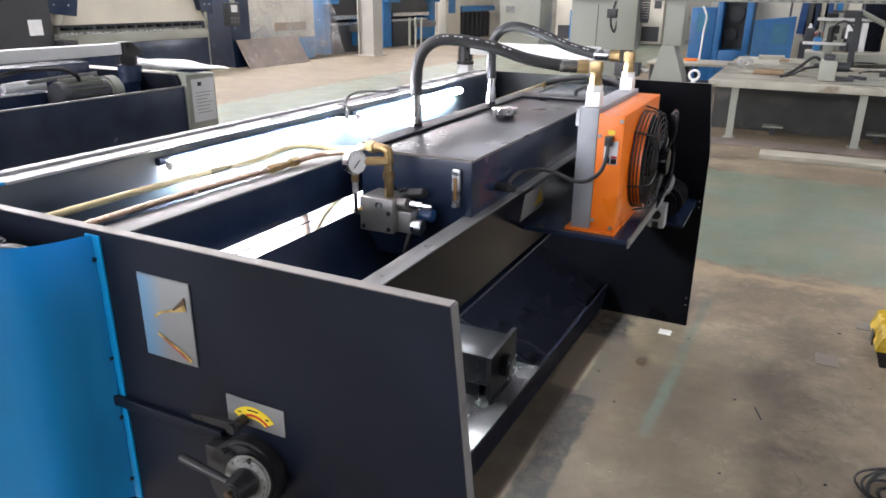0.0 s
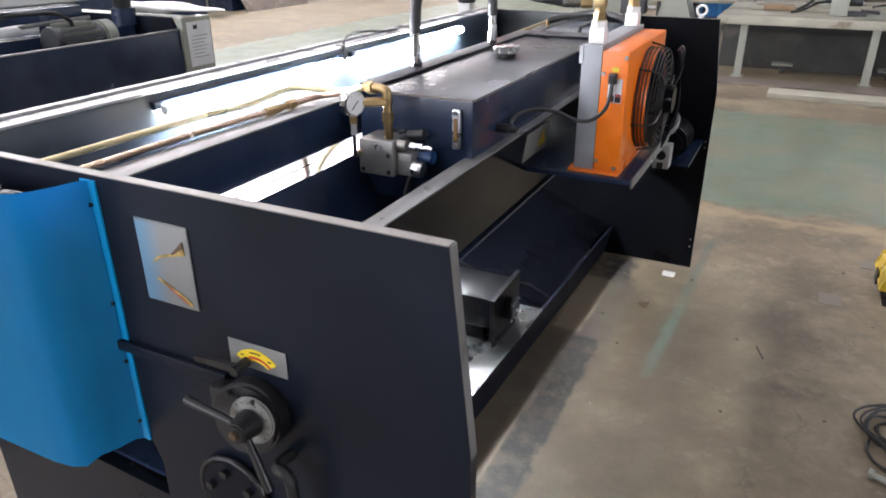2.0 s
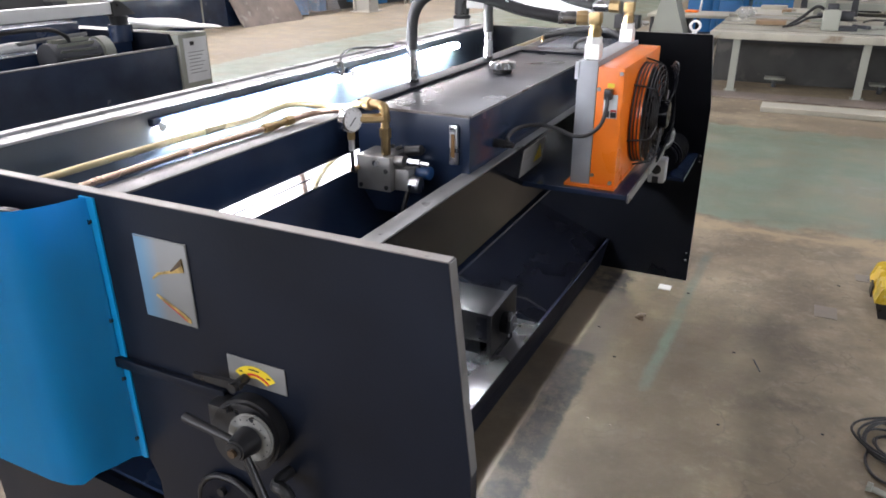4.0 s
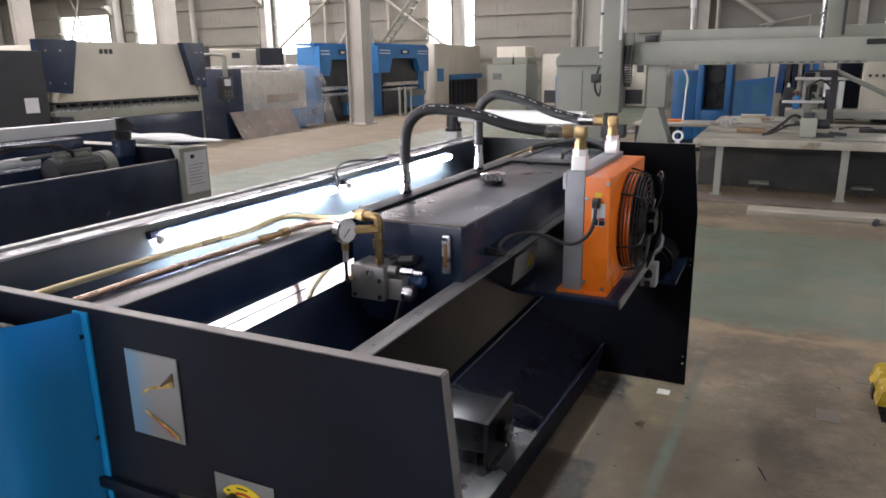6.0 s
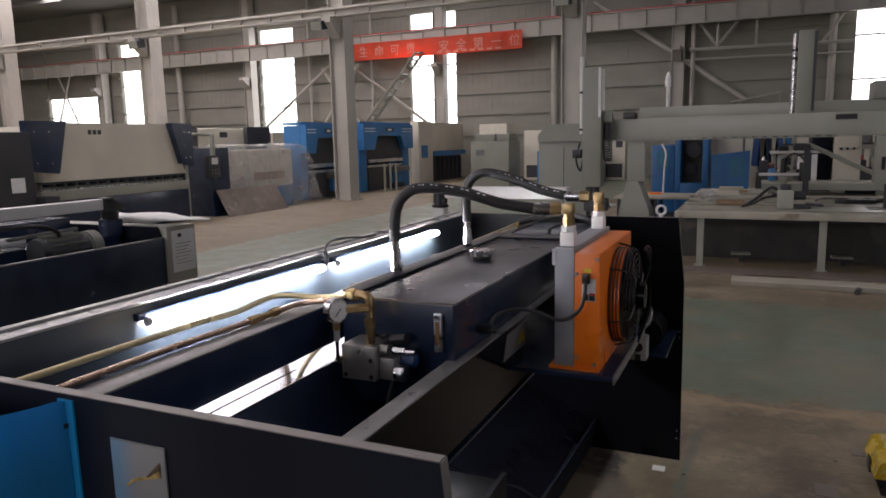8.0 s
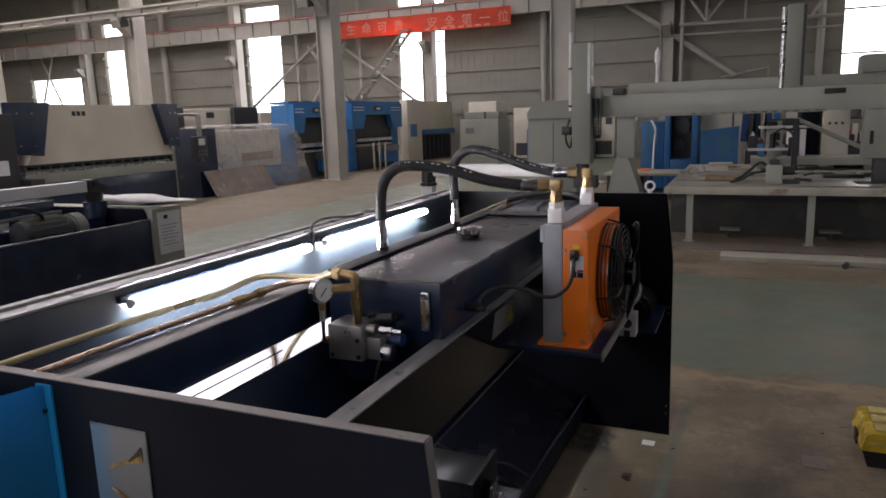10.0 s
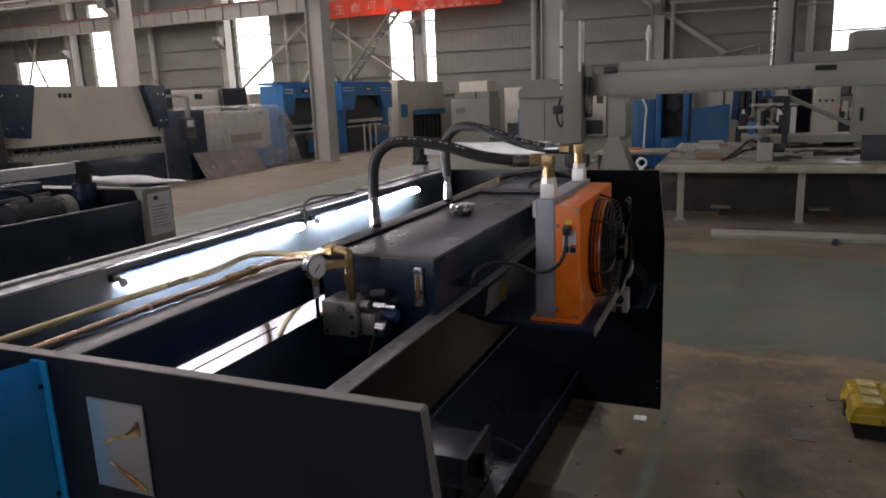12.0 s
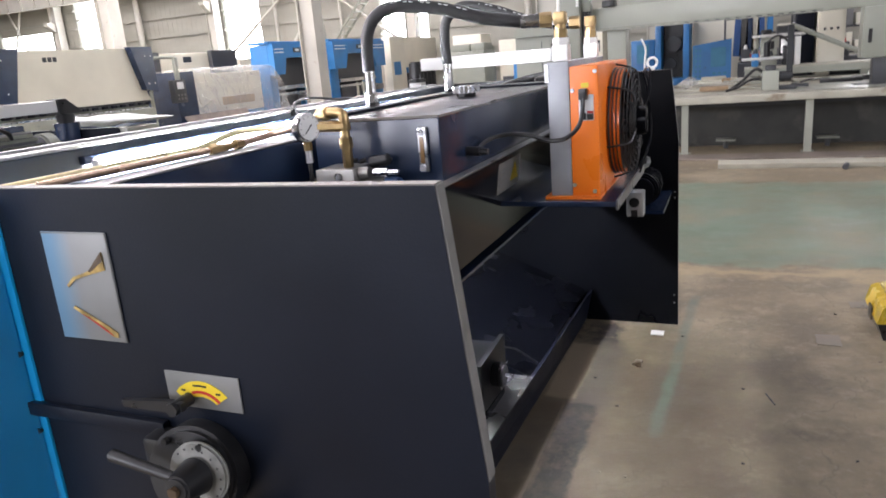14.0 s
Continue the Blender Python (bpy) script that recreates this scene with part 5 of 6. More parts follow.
mm = thing("ribbed_motor", "dark ribbed electric motor inside the second shear", "motor", (-3.46, 1.95, 1.0))
part("housing", bar((-3.46, 1.70, 1.075), (-3.46, 2.02, 1.075), 0.085, n=28, bevel=0.004), GREYD, mm)
for k in range(14):
    a = k * 0.4488
    part("rib", prism(B(), [(-3.46 + 0.085 * math.cos(a) - 0.004, 1.075 + 0.085 * math.sin(a) - 0.004), (-3.46 + 0.085 * math.cos(a) + 0.004, 1.075 + 0.085 * math.sin(a) - 0.004), (-3.46 + 0.098 * math.cos(a) + 0.004, 1.075 + 0.098 * math.sin(a) + 0.004), (-3.46 + 0.098 * math.cos(a) - 0.004, 1.075 + 0.098 * math.sin(a) + 0.004)], "y", 1.74, 1.98), GREYM, mm)
part("fan_cover", bar((-3.46, 2.021, 1.075), (-3.46, 2.11, 1.075), 0.094, n=28, bevel=0.012), GREYM, mm)
part("foot", box(-3.55, -3.40, 1.75, 2.0, 0.955, 0.99), GREYD, mm)
part("bench", box(-3.545, -3.23, 1.3, 2.5, 0.94, 0.954), NAVYFLAT, mm)
part("cable", sweep(B(), [(-3.44, 1.85, 1.16), (-3.40, 1.80, 1.20), (-3.42, 1.70, 1.24), (-3.6, 1.55, 1.22), (-3.7, 1.3, 1.14)], 0.012, 8), BLACK, mm)


mm.location.y += 0.22


def support_arm(name_at, x0, x1, y, z, hub_x, group):
    a = thing("sheet_support_arm", "pale grey box-section support arm on a black pivot", "arm", name_at, group)
    part("arm", box(x0, x1, y - 0.04, y + 0.04, z - 0.032, z + 0.032, 0.005), ARMW, a)
    part("pivot", bar((hub_x, y, z - 0.07), (hub_x, y, z + 0.02), 0.043, 0.038, bevel=0.006), BLACK, a)
    part("pivot_base", bar((hub_x, y, z - 0.09), (hub_x, y, z - 0.071), 0.05, bevel=0.004), BLACK, a)
    part("post", box(hub_x - 0.035, hub_x + 0.035, y - 0.035, y + 0.035, 0, z - 0.0905, 0.006), ARMW, a)
    return a


# arm over the second shear and one beyond the first machine
a1 = thing("sheet_support_arm", "pale grey box-section support arm on a black pivot", "arm", (-3.6, 2.3, 1.2), "support arms")
part("arm", box(-3.64, -3.56, 0.2, 2.50, 1.275, 1.345, 0.006), ARMW, a1)
part("pivot", prism(B(), [(2.501, 1.262), (2.665, 1.262), (2.655, 1.280), (2.56, 1.352), (2.501, 1.350)], "x", -3.65, -3.55), BLACK, a1, "black wedge-shaped arm head")
part("pivot_neck", bar((-3.60, 2.575, 1.205), (-3.60, 2.575, 1.2615), 0.052, 0.058, n=24, bevel=0.006), BLACK, a1)
part("pivot_base", bar((-3.60, 2.575, 1.101), (-3.60, 2.575, 1.2045), 0.075, n=24, bevel=0.004), NAVY, a1)
a2 = support_arm((-1.34, 2.97, 0), -1.30, -0.58, 2.97, 1.378, -1.345, "support arms")

# foam wrap lying on the end cover
bm = B()
made = bmesh.ops.create_icosphere(bm, subdivisions=4, radius=1.0)
for v in bm.verts:
    p = v.co
    t = p.y
    w = (1 - abs(t) ** 2.6) ** 0.5 if abs(t) < 1 else 0
    k = 0.75 + 0.25 * noise.noise(Vector((t * 3, p.x * 2, p.z * 2)))
    v.co = Vector((-3.44 + t * 0.50, 2.79 + p.x * 0.11 * (0.6 + 0.4 * k) + 0.03 * noise.noise(Vector((t * 4, 3, 0))), 1.196 + p.z * 0.042 * k * (0.35 + 0.65 * (1 - max(0.0, t))) + 0.018 * noise.noise(Vector((t * 3, 7, p.x)))))
single("foam_wrap_roll", bm, FOAM, "crumpled roll of white foam wrap lying on the second shear", "packaging")
single("foam_strip", sweep(B(), [(-3.62, 1.72, 1.135), (-3.61, 1.80, 1.142), (-3.63, 1.90, 1.14), (-3.62, 1.97, 1.13)], 0.028, 10), FOAM, "torn white foam strip beside the pivot", "packaging")

# ---- press brakes along the far lane (their fronts face the lane) ----
PX = -11.5


def press_brake(y0, y1, h, body, side_m, base_m, label, logo=True):
    p = thing("press_brake", label, "machine", (PX - 0.8, (y0 + y1) / 2, 0), "press brakes in a row")
    L_ = y1 - y0
    part("ram", prism(B(), [(y0 + 0.06 * L_, h * 0.50), (y1 - 0.02 * L_, h * 0.50), (y1 - 0.15 * L_, h), (y0 + 0.2 * L_, h)], "x", PX - 0.25, PX), body, p)
    part("frame", box(PX - 1.6, PX - 0.26, y0 + 0.1, y1 - 0.1, 0.0, h * 0.97, 0.03), body, p)
    part("clamp_rail", box(PX - 0.20, PX - 0.03, y0 + 0.06 * L_, y1 - 0.02 * L_, h * 0.484, h * 0.499), GREYD, p)
    n_ = int(L_ / 0.13)
    for k in range(n_):
        y = y0 + 0.07 * L_ + k * (L_ * 0.9) / n_
        part("clamp", box(PX - 0.10, PX + 0.01, y, y + 0.085, h * 0.456, h * 0.482, 0.005), GREYD if k % 2 else NAVYFLAT, p)
    part("punch", box(PX - 0.14, PX - 0.11, y0 + 0.06 * L_, y1 - 0.02 * L_, h * 0.437, h * 0.4835), GREYM, p)
    part("bed", box(PX - 0.25, PX, y0 + 0.04 * L_, y1, h * 0.335, h * 0.422, 0.01), GREYL, p)
    part("die", box(PX - 0.15, PX - 0.09, y0 + 0.06 * L_, y1 - 0.02 * L_, h * 0.4225, h * 0.434), STEEL, p)
    part("lower_front", box(PX - 0.24, PX - 0.02, y0 + 0.02, y1 - 0.02, 0.0, h * 0.334, 0.01), base_m, p)
    for a, b, c, d in ((y0 - 0.12, y0 + 0.12 * L_, y0 - 0.12, y0 + 0.18 * L_), (y1 - 0.08 * L_, y1 + 0.02, y1 - 0.15 * L_, y1 + 0.02)):
        part("cylinder_cover", prism(B(), [(a, h * 0.60), (b, h * 0.57), (d, h * 1.01), (c, h * 1.01)], "x", PX + 0.002, PX + 0.16), side_m, p, "dark side cover")
        for u in (0.25, 0.75):
            for v in (0.66, 0.92):
                y = a + (b - a) * u
                part("screw", bar((PX + 0.161, y, h * v), (PX + 0.172, y, h * v), 0.016, n=8), STEEL, p)
    if logo:
        for k in range(3):
            part("logo_shape", box(PX + 0.001, PX + 0.006, y0 + 0.33 * L_ + k * 0.11, y0 + 0.33 * L_ + k * 0.11 + 0.08, h * 0.90, h * 0.94), GREYD, p)
    return p


press_brake(7.65, 11.45, 2.16, CREAM, NAVY, NAVY, "large cream press brake with dark side covers and tool clamps")
bc = thing("dark_cabinet", "dark grey cabinet with a white paper beside the press", "cabinet", (-11.3, 7.2, 0))
part("body", box(-12.1, -11.2, 6.35, 7.5, 0, 1.98, 0.02), GREYD, bc)
part("door", box(-11.199, -11.18, 6.45, 7.4, 0.1, 1.9, 0.006), GREYD, bc)
part("paper", box(-11.179, -11.177, 7.05, 7.3, 0.95, 1.2), PAPER, bc)
part("lower_box", box(-11.6, -11.0, 7.52, 7.8, 0, 0.85, 0.02), GREYD, bc)
press_brake(2.2, 6.1, 2.2, GREYD, GREYD, GREYD, "dark grey press brake standing in the row", False)

# wrapped machine with a plate leaning on it
wm = thing("wrapped_machine", "navy machine under clear plastic wrap beside the press", "machine", (-12.2, 14.2, 0))
part("front_cabinet", prism(B(), [(12.15, 0.0), (12.75, 0.0), (12.75, 1.62), (12.25, 1.62), (12.1, 0.9)], "x", -12.6, -11.45), NAVY, wm)
part("body", box(-12.9, -11.75, 12.76, 15.7, 0.55, 1.55, 0.03), CREAM, wm)
part("lower_body", box(-12.8, -11.7, 12.76, 15.6, 0.0, 0.549, 0.02), BLUEOLD, wm)
part("inner_sheet", box(-11.745, -11.73, 14.0, 15.3, 0.75, 0.95), WOOD, wm)
bm = B()
rows_ = []
rnd = random.Random(3)
prof = [(-12.95, 1.62), (-12.3, 1.69), (-11.7, 1.66), (-11.6, 1.2), (-11.55, 0.7), (-11.5, 0.35), (-11.45, 0.06)]
for j in range(25):
    y = 12.72 + j * 0.148
    rows_.append([bm.verts.new((x + 0.13 * noise.noise(Vector((y * 2.6, z * 3, 1))) + (0.05 * (1.7 - z) if j > 18 else 0), y + (0.4 * (1 - z / 1.7) if j > 20 else 0) + 0.03 * rnd.random(), z + 0.08 * noise.noise(Vector((y * 2.7, x * 3, 4))) - (0.04 * (j - 22) if j > 22 else 0))) for x, z in prof])
for a, b in zip(rows_, rows_[1:]):
    for k in range(len(prof) - 1):
        bm.faces.new((a[k], a[k + 1], b[k + 1], b[k]))
bmesh.ops.solidify(bm, geom=bm.faces[:], thickness=0.004)
part("plastic_wrap", bm, WRAP, wm, "crumpled clear plastic sheet")
bm = B()
prism(bm, [(-11.0, 0.0), (-11.03, 0.0), (-11.38, 0.62), (-11.36, 0.63)], "y", 12.15, 14.4)
single("leaning_plate", bm, RAWSTEEL, "scratched brown steel plate leaning on the wrapped machine", "plate")
pd = thing("pendant_control", "hanging control box on a pale arm by the press", "control", (-11.2, 11.8, 0))
part("post", bar((-11.7, 11.6, 0), (-11.7, 11.6, 1.93), 0.04, n=12), GREYL, pd)
part("arm", sweep(B(), [(-11.7, 11.6, 1.93), (-11.4, 11.8, 1.95), (-11.2, 11.95, 1.93)], 0.035, 8, False), GREYL, pd)
part("drop", box(-11.24, -11.16, 11.9, 11.98, 1.45, 1.92), GREYL, pd)
cb = part("box", box(-11.28, -11.12, 11.72, 12.08, 0.95, 1.45, 0.02), GREYD, pd)
part("screen", box(-11.119, -11.115, 11.80, 12.0, 1.25, 1.40), PAPER, cb)
for k in range(6):
    part("button", bar((-11.119, 11.80 + 0.1 * (k % 3), 1.12 - 0.08 * (k // 3)), (-11.11, 11.80 + 0.1 * (k % 3), 1.12 - 0.08 * (k // 3)), 0.025, n=10), RAILTOP, cb)
# grey machine behind
gm = thing("grey_machine", "cream-grey press seen behind the wrapped machine", "machine", (-14.5, 15, 0), "press brakes in a row")
part("body", box(-15.4, -13.6, 13.2, 17.0, 0, 2.15, 0.04), CREAM, gm)
part("dark_cover", box(-13.599, -13.45, 15.9, 17.0, 1.2, 2.2, 0.03), GREYD, gm)
part("dark_cover", box(-13.599, -13.45, 13.2, 13.9, 1.5, 2.18, 0.03), GREYD, gm)
part("sign", box(-13.599, -13.58, 14.9, 15.2, 1.9, 2.05), GREYD, gm)


def blue_press(x, y0, y1, h, label):
    p = thing("blue_press", label, "machine", (x - 0.8, (y0 + y1) / 2, 0), "blue press brakes")
    L_ = y1 - y0
    part("side_frame", box(x - 0.6, x, y0, y0 + 0.14 * L_, 0, h * 0.96, 0.02), BLUEOLD, p)
    part("side_frame", box(x - 0.6, x, y1 - 0.14 * L_, y1, 0, h * 0.96, 0.02), BLUEOLD, p)
    part("head", prism(B(), [(y0 - 0.05, h * 0.97), (y1 + 0.05, h * 0.97), (y1 + 0.05, h), (y0 - 0.05, h)], "x", x - 0.6, x + 0.1), BLUEOLD, p)
    hd = part("upper_front", prism(B(), [(y0 + 0.01, h * 0.60), (y0 + 0.2 * L_, h * 0.60), (y0 + 0.26 * L_, h * 0.80), (y1 - 0.26 * L_, h * 0.80), (y1 - 0.2 * L_, h * 0.60), (y1 - 0.01, h * 0.60), (y1 - 0.01, h * 0.969), (y0 + 0.01, h * 0.969)], "x", x + 0.002, x + 0.2), BLUEOLD, p)
    part("logo_shape", box(x + 0.201, x + 0.21, y0 + 0.42 * L_, y0 + 0.58 * L_, h * 0.86, h * 0.92), GREYD, hd)
    part("logo_shape", box(x + 0.211, x + 0.215, y0 + 0.46 * L_, y0 + 0.54 * L_, h * 0.875, h * 0.905), PAPER, hd)
    for k in range(2):
        part("stripe", box(x + 0.201, x + 0.206, y0 + 0.03 * L_, y0 + 0.22 * L_, h * (0.86 + 0.04 * k), h * (0.872 + 0.04 * k)), PAPER, hd)
        part("stripe", box(x + 0.201, x + 0.206, y1 - 0.24 * L_, y1 - 0.03 * L_, h * (0.86 + 0.04 * k), h * (0.872 + 0.04 * k)), PAPER, hd)
    part("ram", box(x - 0.3, x - 0.02, y0 + 0.15 * L_, y1 - 0.15 * L_, h * 0.46, h * 0.96, 0.01), GREYD, p)
    part("punch_rail", box(x - 0.25, x + 0.05, y0 + 0.16 * L_, y1 - 0.16 * L_, h * 0.41, h * 0.455), STEEL, p)
    part("bed", box(x - 0.3, x + 0.05, y0 + 0.145 * L_, y1 - 0.145 * L_, 0.0, h * 0.34, 0.01), GREYD, p)
    part("die_rail", box(x - 0.2, x + 0.0, y0 + 0.16 * L_, y1 - 0.16 * L_, h * 0.341, h * 0.37), STEEL, p)
    part("back", box(x - 0.62, x - 0.55, y0 + 0.141 * L_, y1 - 0.141 * L_, 0, h * 0.96), GREYD, p)
    part("front_tray", box(x + 0.051, x + 0.35, y0 + 0.5 * L_, y1 - 0.16 * L_, h * 0.25, h * 0.33, 0.01), RAILTOP, p)
    part("foot_switch_box", box(x + 0.051, x + 0.2, y0 + 0.55 * L_, y1 - 0.2 * L_, h * 0.08, h * 0.249), BLUEOLD, p)
    return p


blue_press(-12.0, 16.5, 18.9, 2.3, "blue press brake with a dark ram standing in the row")
blue_press(-12.0, 19.8, 23.5, 2.36, "bright blue press brake with white stripes")
for y in (20.1, 20.5, 20.9):
    single("steel_stand", bar((-11.2, y, 0), (-11.2, y, 0.95), 0.04, n=10), GREYL, "thin pale steel stand before the blue press", "stand", "steel stands")
press_end = thing("cream_press", "cream press brake with a blue band and cabinet", "machine", (-12.6, 27, 0), "press brakes in a row")
part("upper", box(-12.7, -12.0, 25.52, 29.0, 1.25, 2.42, 0.03), CREAM, press_end)
part("blue_band", box(-11.999, -11.9, 25.6, 29.0, 1.05, 1.249), BLUEOLD, press_end)
part("dark_gap", box(-12.65, -12.2, 25.6, 29.0, 0.0, 1.249), GREYD, press_end)
part("cabinet", box(-12.25, -11.9, 24.2, 25.5, 0.0, 2.45, 0.03), CREAM, press_end)
part("screen", box(-11.899, -11.89, 24.4, 25.0, 1.0, 1.5), BLUEOLD, press_end)
for k in range(7):
    part("leg", box(-12.1, -11.95, 25.8 + 0.45 * k, 25.88 + 0.45 * k, 0, 1.0), GREYD, press_end)
gcab = thing("grey_cabinet", "tall grey electrical cabinet in the lane", "cabinet", (-7.8, 21.8, 0))
part("body", box(-8.5, -7.15, 21.2, 22.4, 0, 1.62, 0.03), GREYM, gcab)
part("top_box", box(-8.4, -7.7, 21.4, 22.3, 1.6205, 1.85, 0.02), GREYM, gcab)
part("top_box", box(-7.65, -7.2, 21.4, 22.3, 1.6205, 1.85, 0.02), GREYM, gcab)
part("sign", box(-8.3, -8.0, 21.19, 21.199, 1.15, 1.35), RAILTOP, gcab)
for k, (x, y, w, h_, m_) in enumerate([(-9.6, 27, 1.2, 2.3, CREAM), (-7.9, 27.5, 1.1, 2.0, CREAM), (-6.3, 27.2, 1.2, 2.2, CREAM), (-4.9, 27.6, 1.0, 2.1, CREAM), (-6.9, 25.5, 0.8, 1.2, BLUEOLD), (-5.4, 26, 0.7, 1.3, GREYM), (-21.5, 25, 3.0, 2.2, CREAM), (-25.5, 24, 3.2, 2.3, GREYM), (-30, 24, 3.5, 2.2, CREAM)]):
    c = thing("far_machine", "far machine cabinet standing before the wall", "machine", (x, y, 0), "far machines by the wall")
    part("body", box(x - w / 2, x + w / 2, y - 0.6, y + 0.6, 0, h_, 0.03), m_, c)
    part("door", box(x - w * 0.35, x + w * 0.1, y - 0.62, y - 0.601, h_ * 0.35, h_ * 0.9, 0.005), m_, c)
    part("vent", box(x + w * 0.15, x + w * 0.4, y - 0.615, y - 0.601, h_ * 0.6, h_ * 0.8), GREYD, c)
    part("dark_gap", box(x - w * 0.4, x + w * 0.4, y - 0.61, y - 0.601, 0.1, h_ * 0.3), GREYD, c)

# ---- gantry and bench ----
bn = thing("long_bench", "long dusty grey steel bench with thin legs", "bench", (1.5, 9.6, 0))
part("top", box(-0.62, 9.0, 8.68, 12.9, 0.650, 0.700, 0.004), DUSTY, bn)
part("front_rail", box(-0.62, 9.0, 8.655, 8.679, 0.622, 0.704, 0.003), DUSTY, bn)
part("cross_rail", box(-0.62, 9.0, 10.9, 11.0, 0.7005, 0.740, 0.003), DUSTY, bn)
for k, x in enumerate((-0.30, 1.09, 2.5, 3.9, 5.3)):
    lg = part("leg", box(x - 0.04, x + 0.04, 8.70, 8.78, 0.012, 0.649), GREYL, bn)
    part("foot", box(x - 0.07, x + 0.07, 8.67, 8.81, 0, 0.012), GREYL, lg)
part("lower_panel", box(-0.6, 9.0, 9.45, 9.50, 0.0, 0.649), PANELG, bn)
part("cross_bar", box(-0.5, 9.0, 9.0, 9.05, 0.55, 0.59), GREYD, bn)
for x in (0.18, 1.35):
    part("bracket", box(x - 0.12, x + 0.12, 9.1, 9.3, 0.10, 0.12), GREYM, bn)
    part("bracket", bar((x, 9.2, 0), (x, 9.2, 0.099), 0.03, n=8), GREYD, bn)
for x0 in (0.9, 2.9):
    part("surface_sheet", box(x0, x0 + 1.8, 8.95, 10.1, 0.7005, 0.707), GREYL, bn)
single("floor_plank", box(0.12, 3.4, 7.55, 7.86, 0.0, 0.055, 0.004), DUSTY, "long dusty grey steel profile lying on the floor", "profile")
single("short_pipe", bar((1.33, 7.40, 0.03), (1.36, 7.55, 0.03), 0.028, n=14), GREYD, "short dark pipe end lying on the floor", "pipe")
single("dark_floor_strip", box(-0.8, 9, 8.2, 8.62, 0.0, 0.012), RAWSTEEL, "rusty flat strip on the floor under the bench", "strip")

gt = thing("gantry", "grey gantry beam on pedestal legs over the bench", "gantry", (0, 9.8, 0))
part("beam", box(-1.60, 6.5, 9.6, 9.95, 1.62, 1.922, 0.01), GREYL, gt)
part("rack", box(-1.55, 1.25, 9.57, 9.599, 1.608, 1.650), GREYM, gt)
for k in range(22):
    part("rack_bolt", box(-1.5 + 0.125 * k, -1.44 + 0.125 * k, 9.563, 9.5695, 1.622, 1.634), DUSTY if k < 9 else GREYD, gt)
part("upper_beam", box(-1.35, 6.5, 10.4, 10.65, 1.93, 2.10, 0.01), GREYL, gt)
part("beam_mount", box(-1.42, -1.2, 9.951, 10.70, 1.62, 1.929, 0.01), GREYL, gt)
part("pedestal", prism(B(), [(-1.50, 0.0), (-1.04, 0.0), (-1.06, 0.59), (-1.22, 1.03), (-1.39, 1.03), (-1.49, 0.59)], "y", 9.55, 10.0), GREYL, gt)
part("leg", box(-1.39, -1.14, 9.62, 9.93, 1.03, 1.619, 0.006), GREYL, gt)
part("black_block", box(-1.45, -1.28, 9.56, 9.80, 1.9225, 2.01, 0.01), BLACK, gt)
part("black_block", box(1.22, 1.46, 9.585, 9.599, 1.83, 1.895), BLACK, gt)
for x, z0, z1, w in ((-1.83, 0.97, 2.64, 0.26), (0.863, 1.923, 2.97, 0.22)):
    ya = 9.25 if x < 0 else 9.63
    c = part("z_column", box(x - w / 2, x + w / 2, ya, ya + 0.25, z0, z1, 0.008), GREYM, gt, "grey vertical slide column")
    part("guide_face", box(x + w / 2 - 0.04, x + w / 2 - 0.004, ya - 0.01, ya - 0.001, 1.95, z1 - 0.01), ARMW if x < 0 else GREYD, c)
    part("cylinder", bar((x - w / 2 - 0.035, ya + 0.1, z0 + (0.75 if x < 0 else 0.0)), (x - w / 2 - 0.035, ya + 0.1, z1 + (0.16 if x < 0 else -0.02)), 0.03, n=14), STEEL if x > 0 else ARMW, c)
    for zr in (z0 + 0.8, z1 - 0.35):
        part("clamp_ring", bar((x - w / 2 - 0.035, ya + 0.1, zr), (x - w / 2 - 0.035, ya + 0.1, zr + 0.03), 0.036, n=14), BLACK, c)
    if x < 0:
        part("carriage", box(x - w / 2, x + w / 2 + 0.12, 9.501, 9.599, 1.62, 1.95), GREYM, c)
part("chain_box", box(-1.70, -1.57, 9.38, 9.5, 1.88, 2.05, 0.01), GREYM, gt)
bm = B()
for k in range(16):
    slab(bm, -1.685, -1.615, 9.39, 9.47, 1.36 + 0.033 * k, 1.387 + 0.033 * k, 0.006)
    slab(bm, -1.605, -1.575, 9.40, 9.46, 1.36 + 0.033 * k, 1.387 + 0.033 * k, 0.004)
slab(bm, -1.68, -1.58, 9.40, 9.46, 1.325, 1.3595, 0.012)
part("drag_chain", bm, BLACK, gt, "black plastic cable chain")
bm = rod(B(), (-0.95, 10.5, 2.1005), (-0.95, 10.5, 2.40), 0.026, n=10)
rod(bm, (-0.95, 10.5, 2.40), (-0.95, 10.5, 2.52), 0.045, n=10)
rod(bm, (-0.95, 10.5, 2.52), (-0.95, 10.5, 2.62), 0.045, 0.012, n=10)
part("white_marker", bm, FOAM, gt)
part("gauge_box", box(1.72, 2.9, 10.35, 10.9, 2.1005, 2.34, 0.02), GREYM, gt)
part("air_hose", sweep(B(), [(-2.02, 9.35, 1.6), (-2.06, 9.3, 1.35), (-2.0, 9.3, 1.2), (-1.97, 9.32, 1.35)], 0.015, 8), BLACK, gt)
part("cylinder_head", box(-2.12, -1.99, 9.3, 9.42, 1.38, 1.5, 0.01), BLACK, gt)
gh = thing("gantry_housing", "large grey housing at the gantry's end", "cabinet", (-2.35, 10.2, 0))
part("lower", box(-2.74, -2.0, 9.7, 10.6, 0.0, 1.62, 0.01), GREYM, gh)
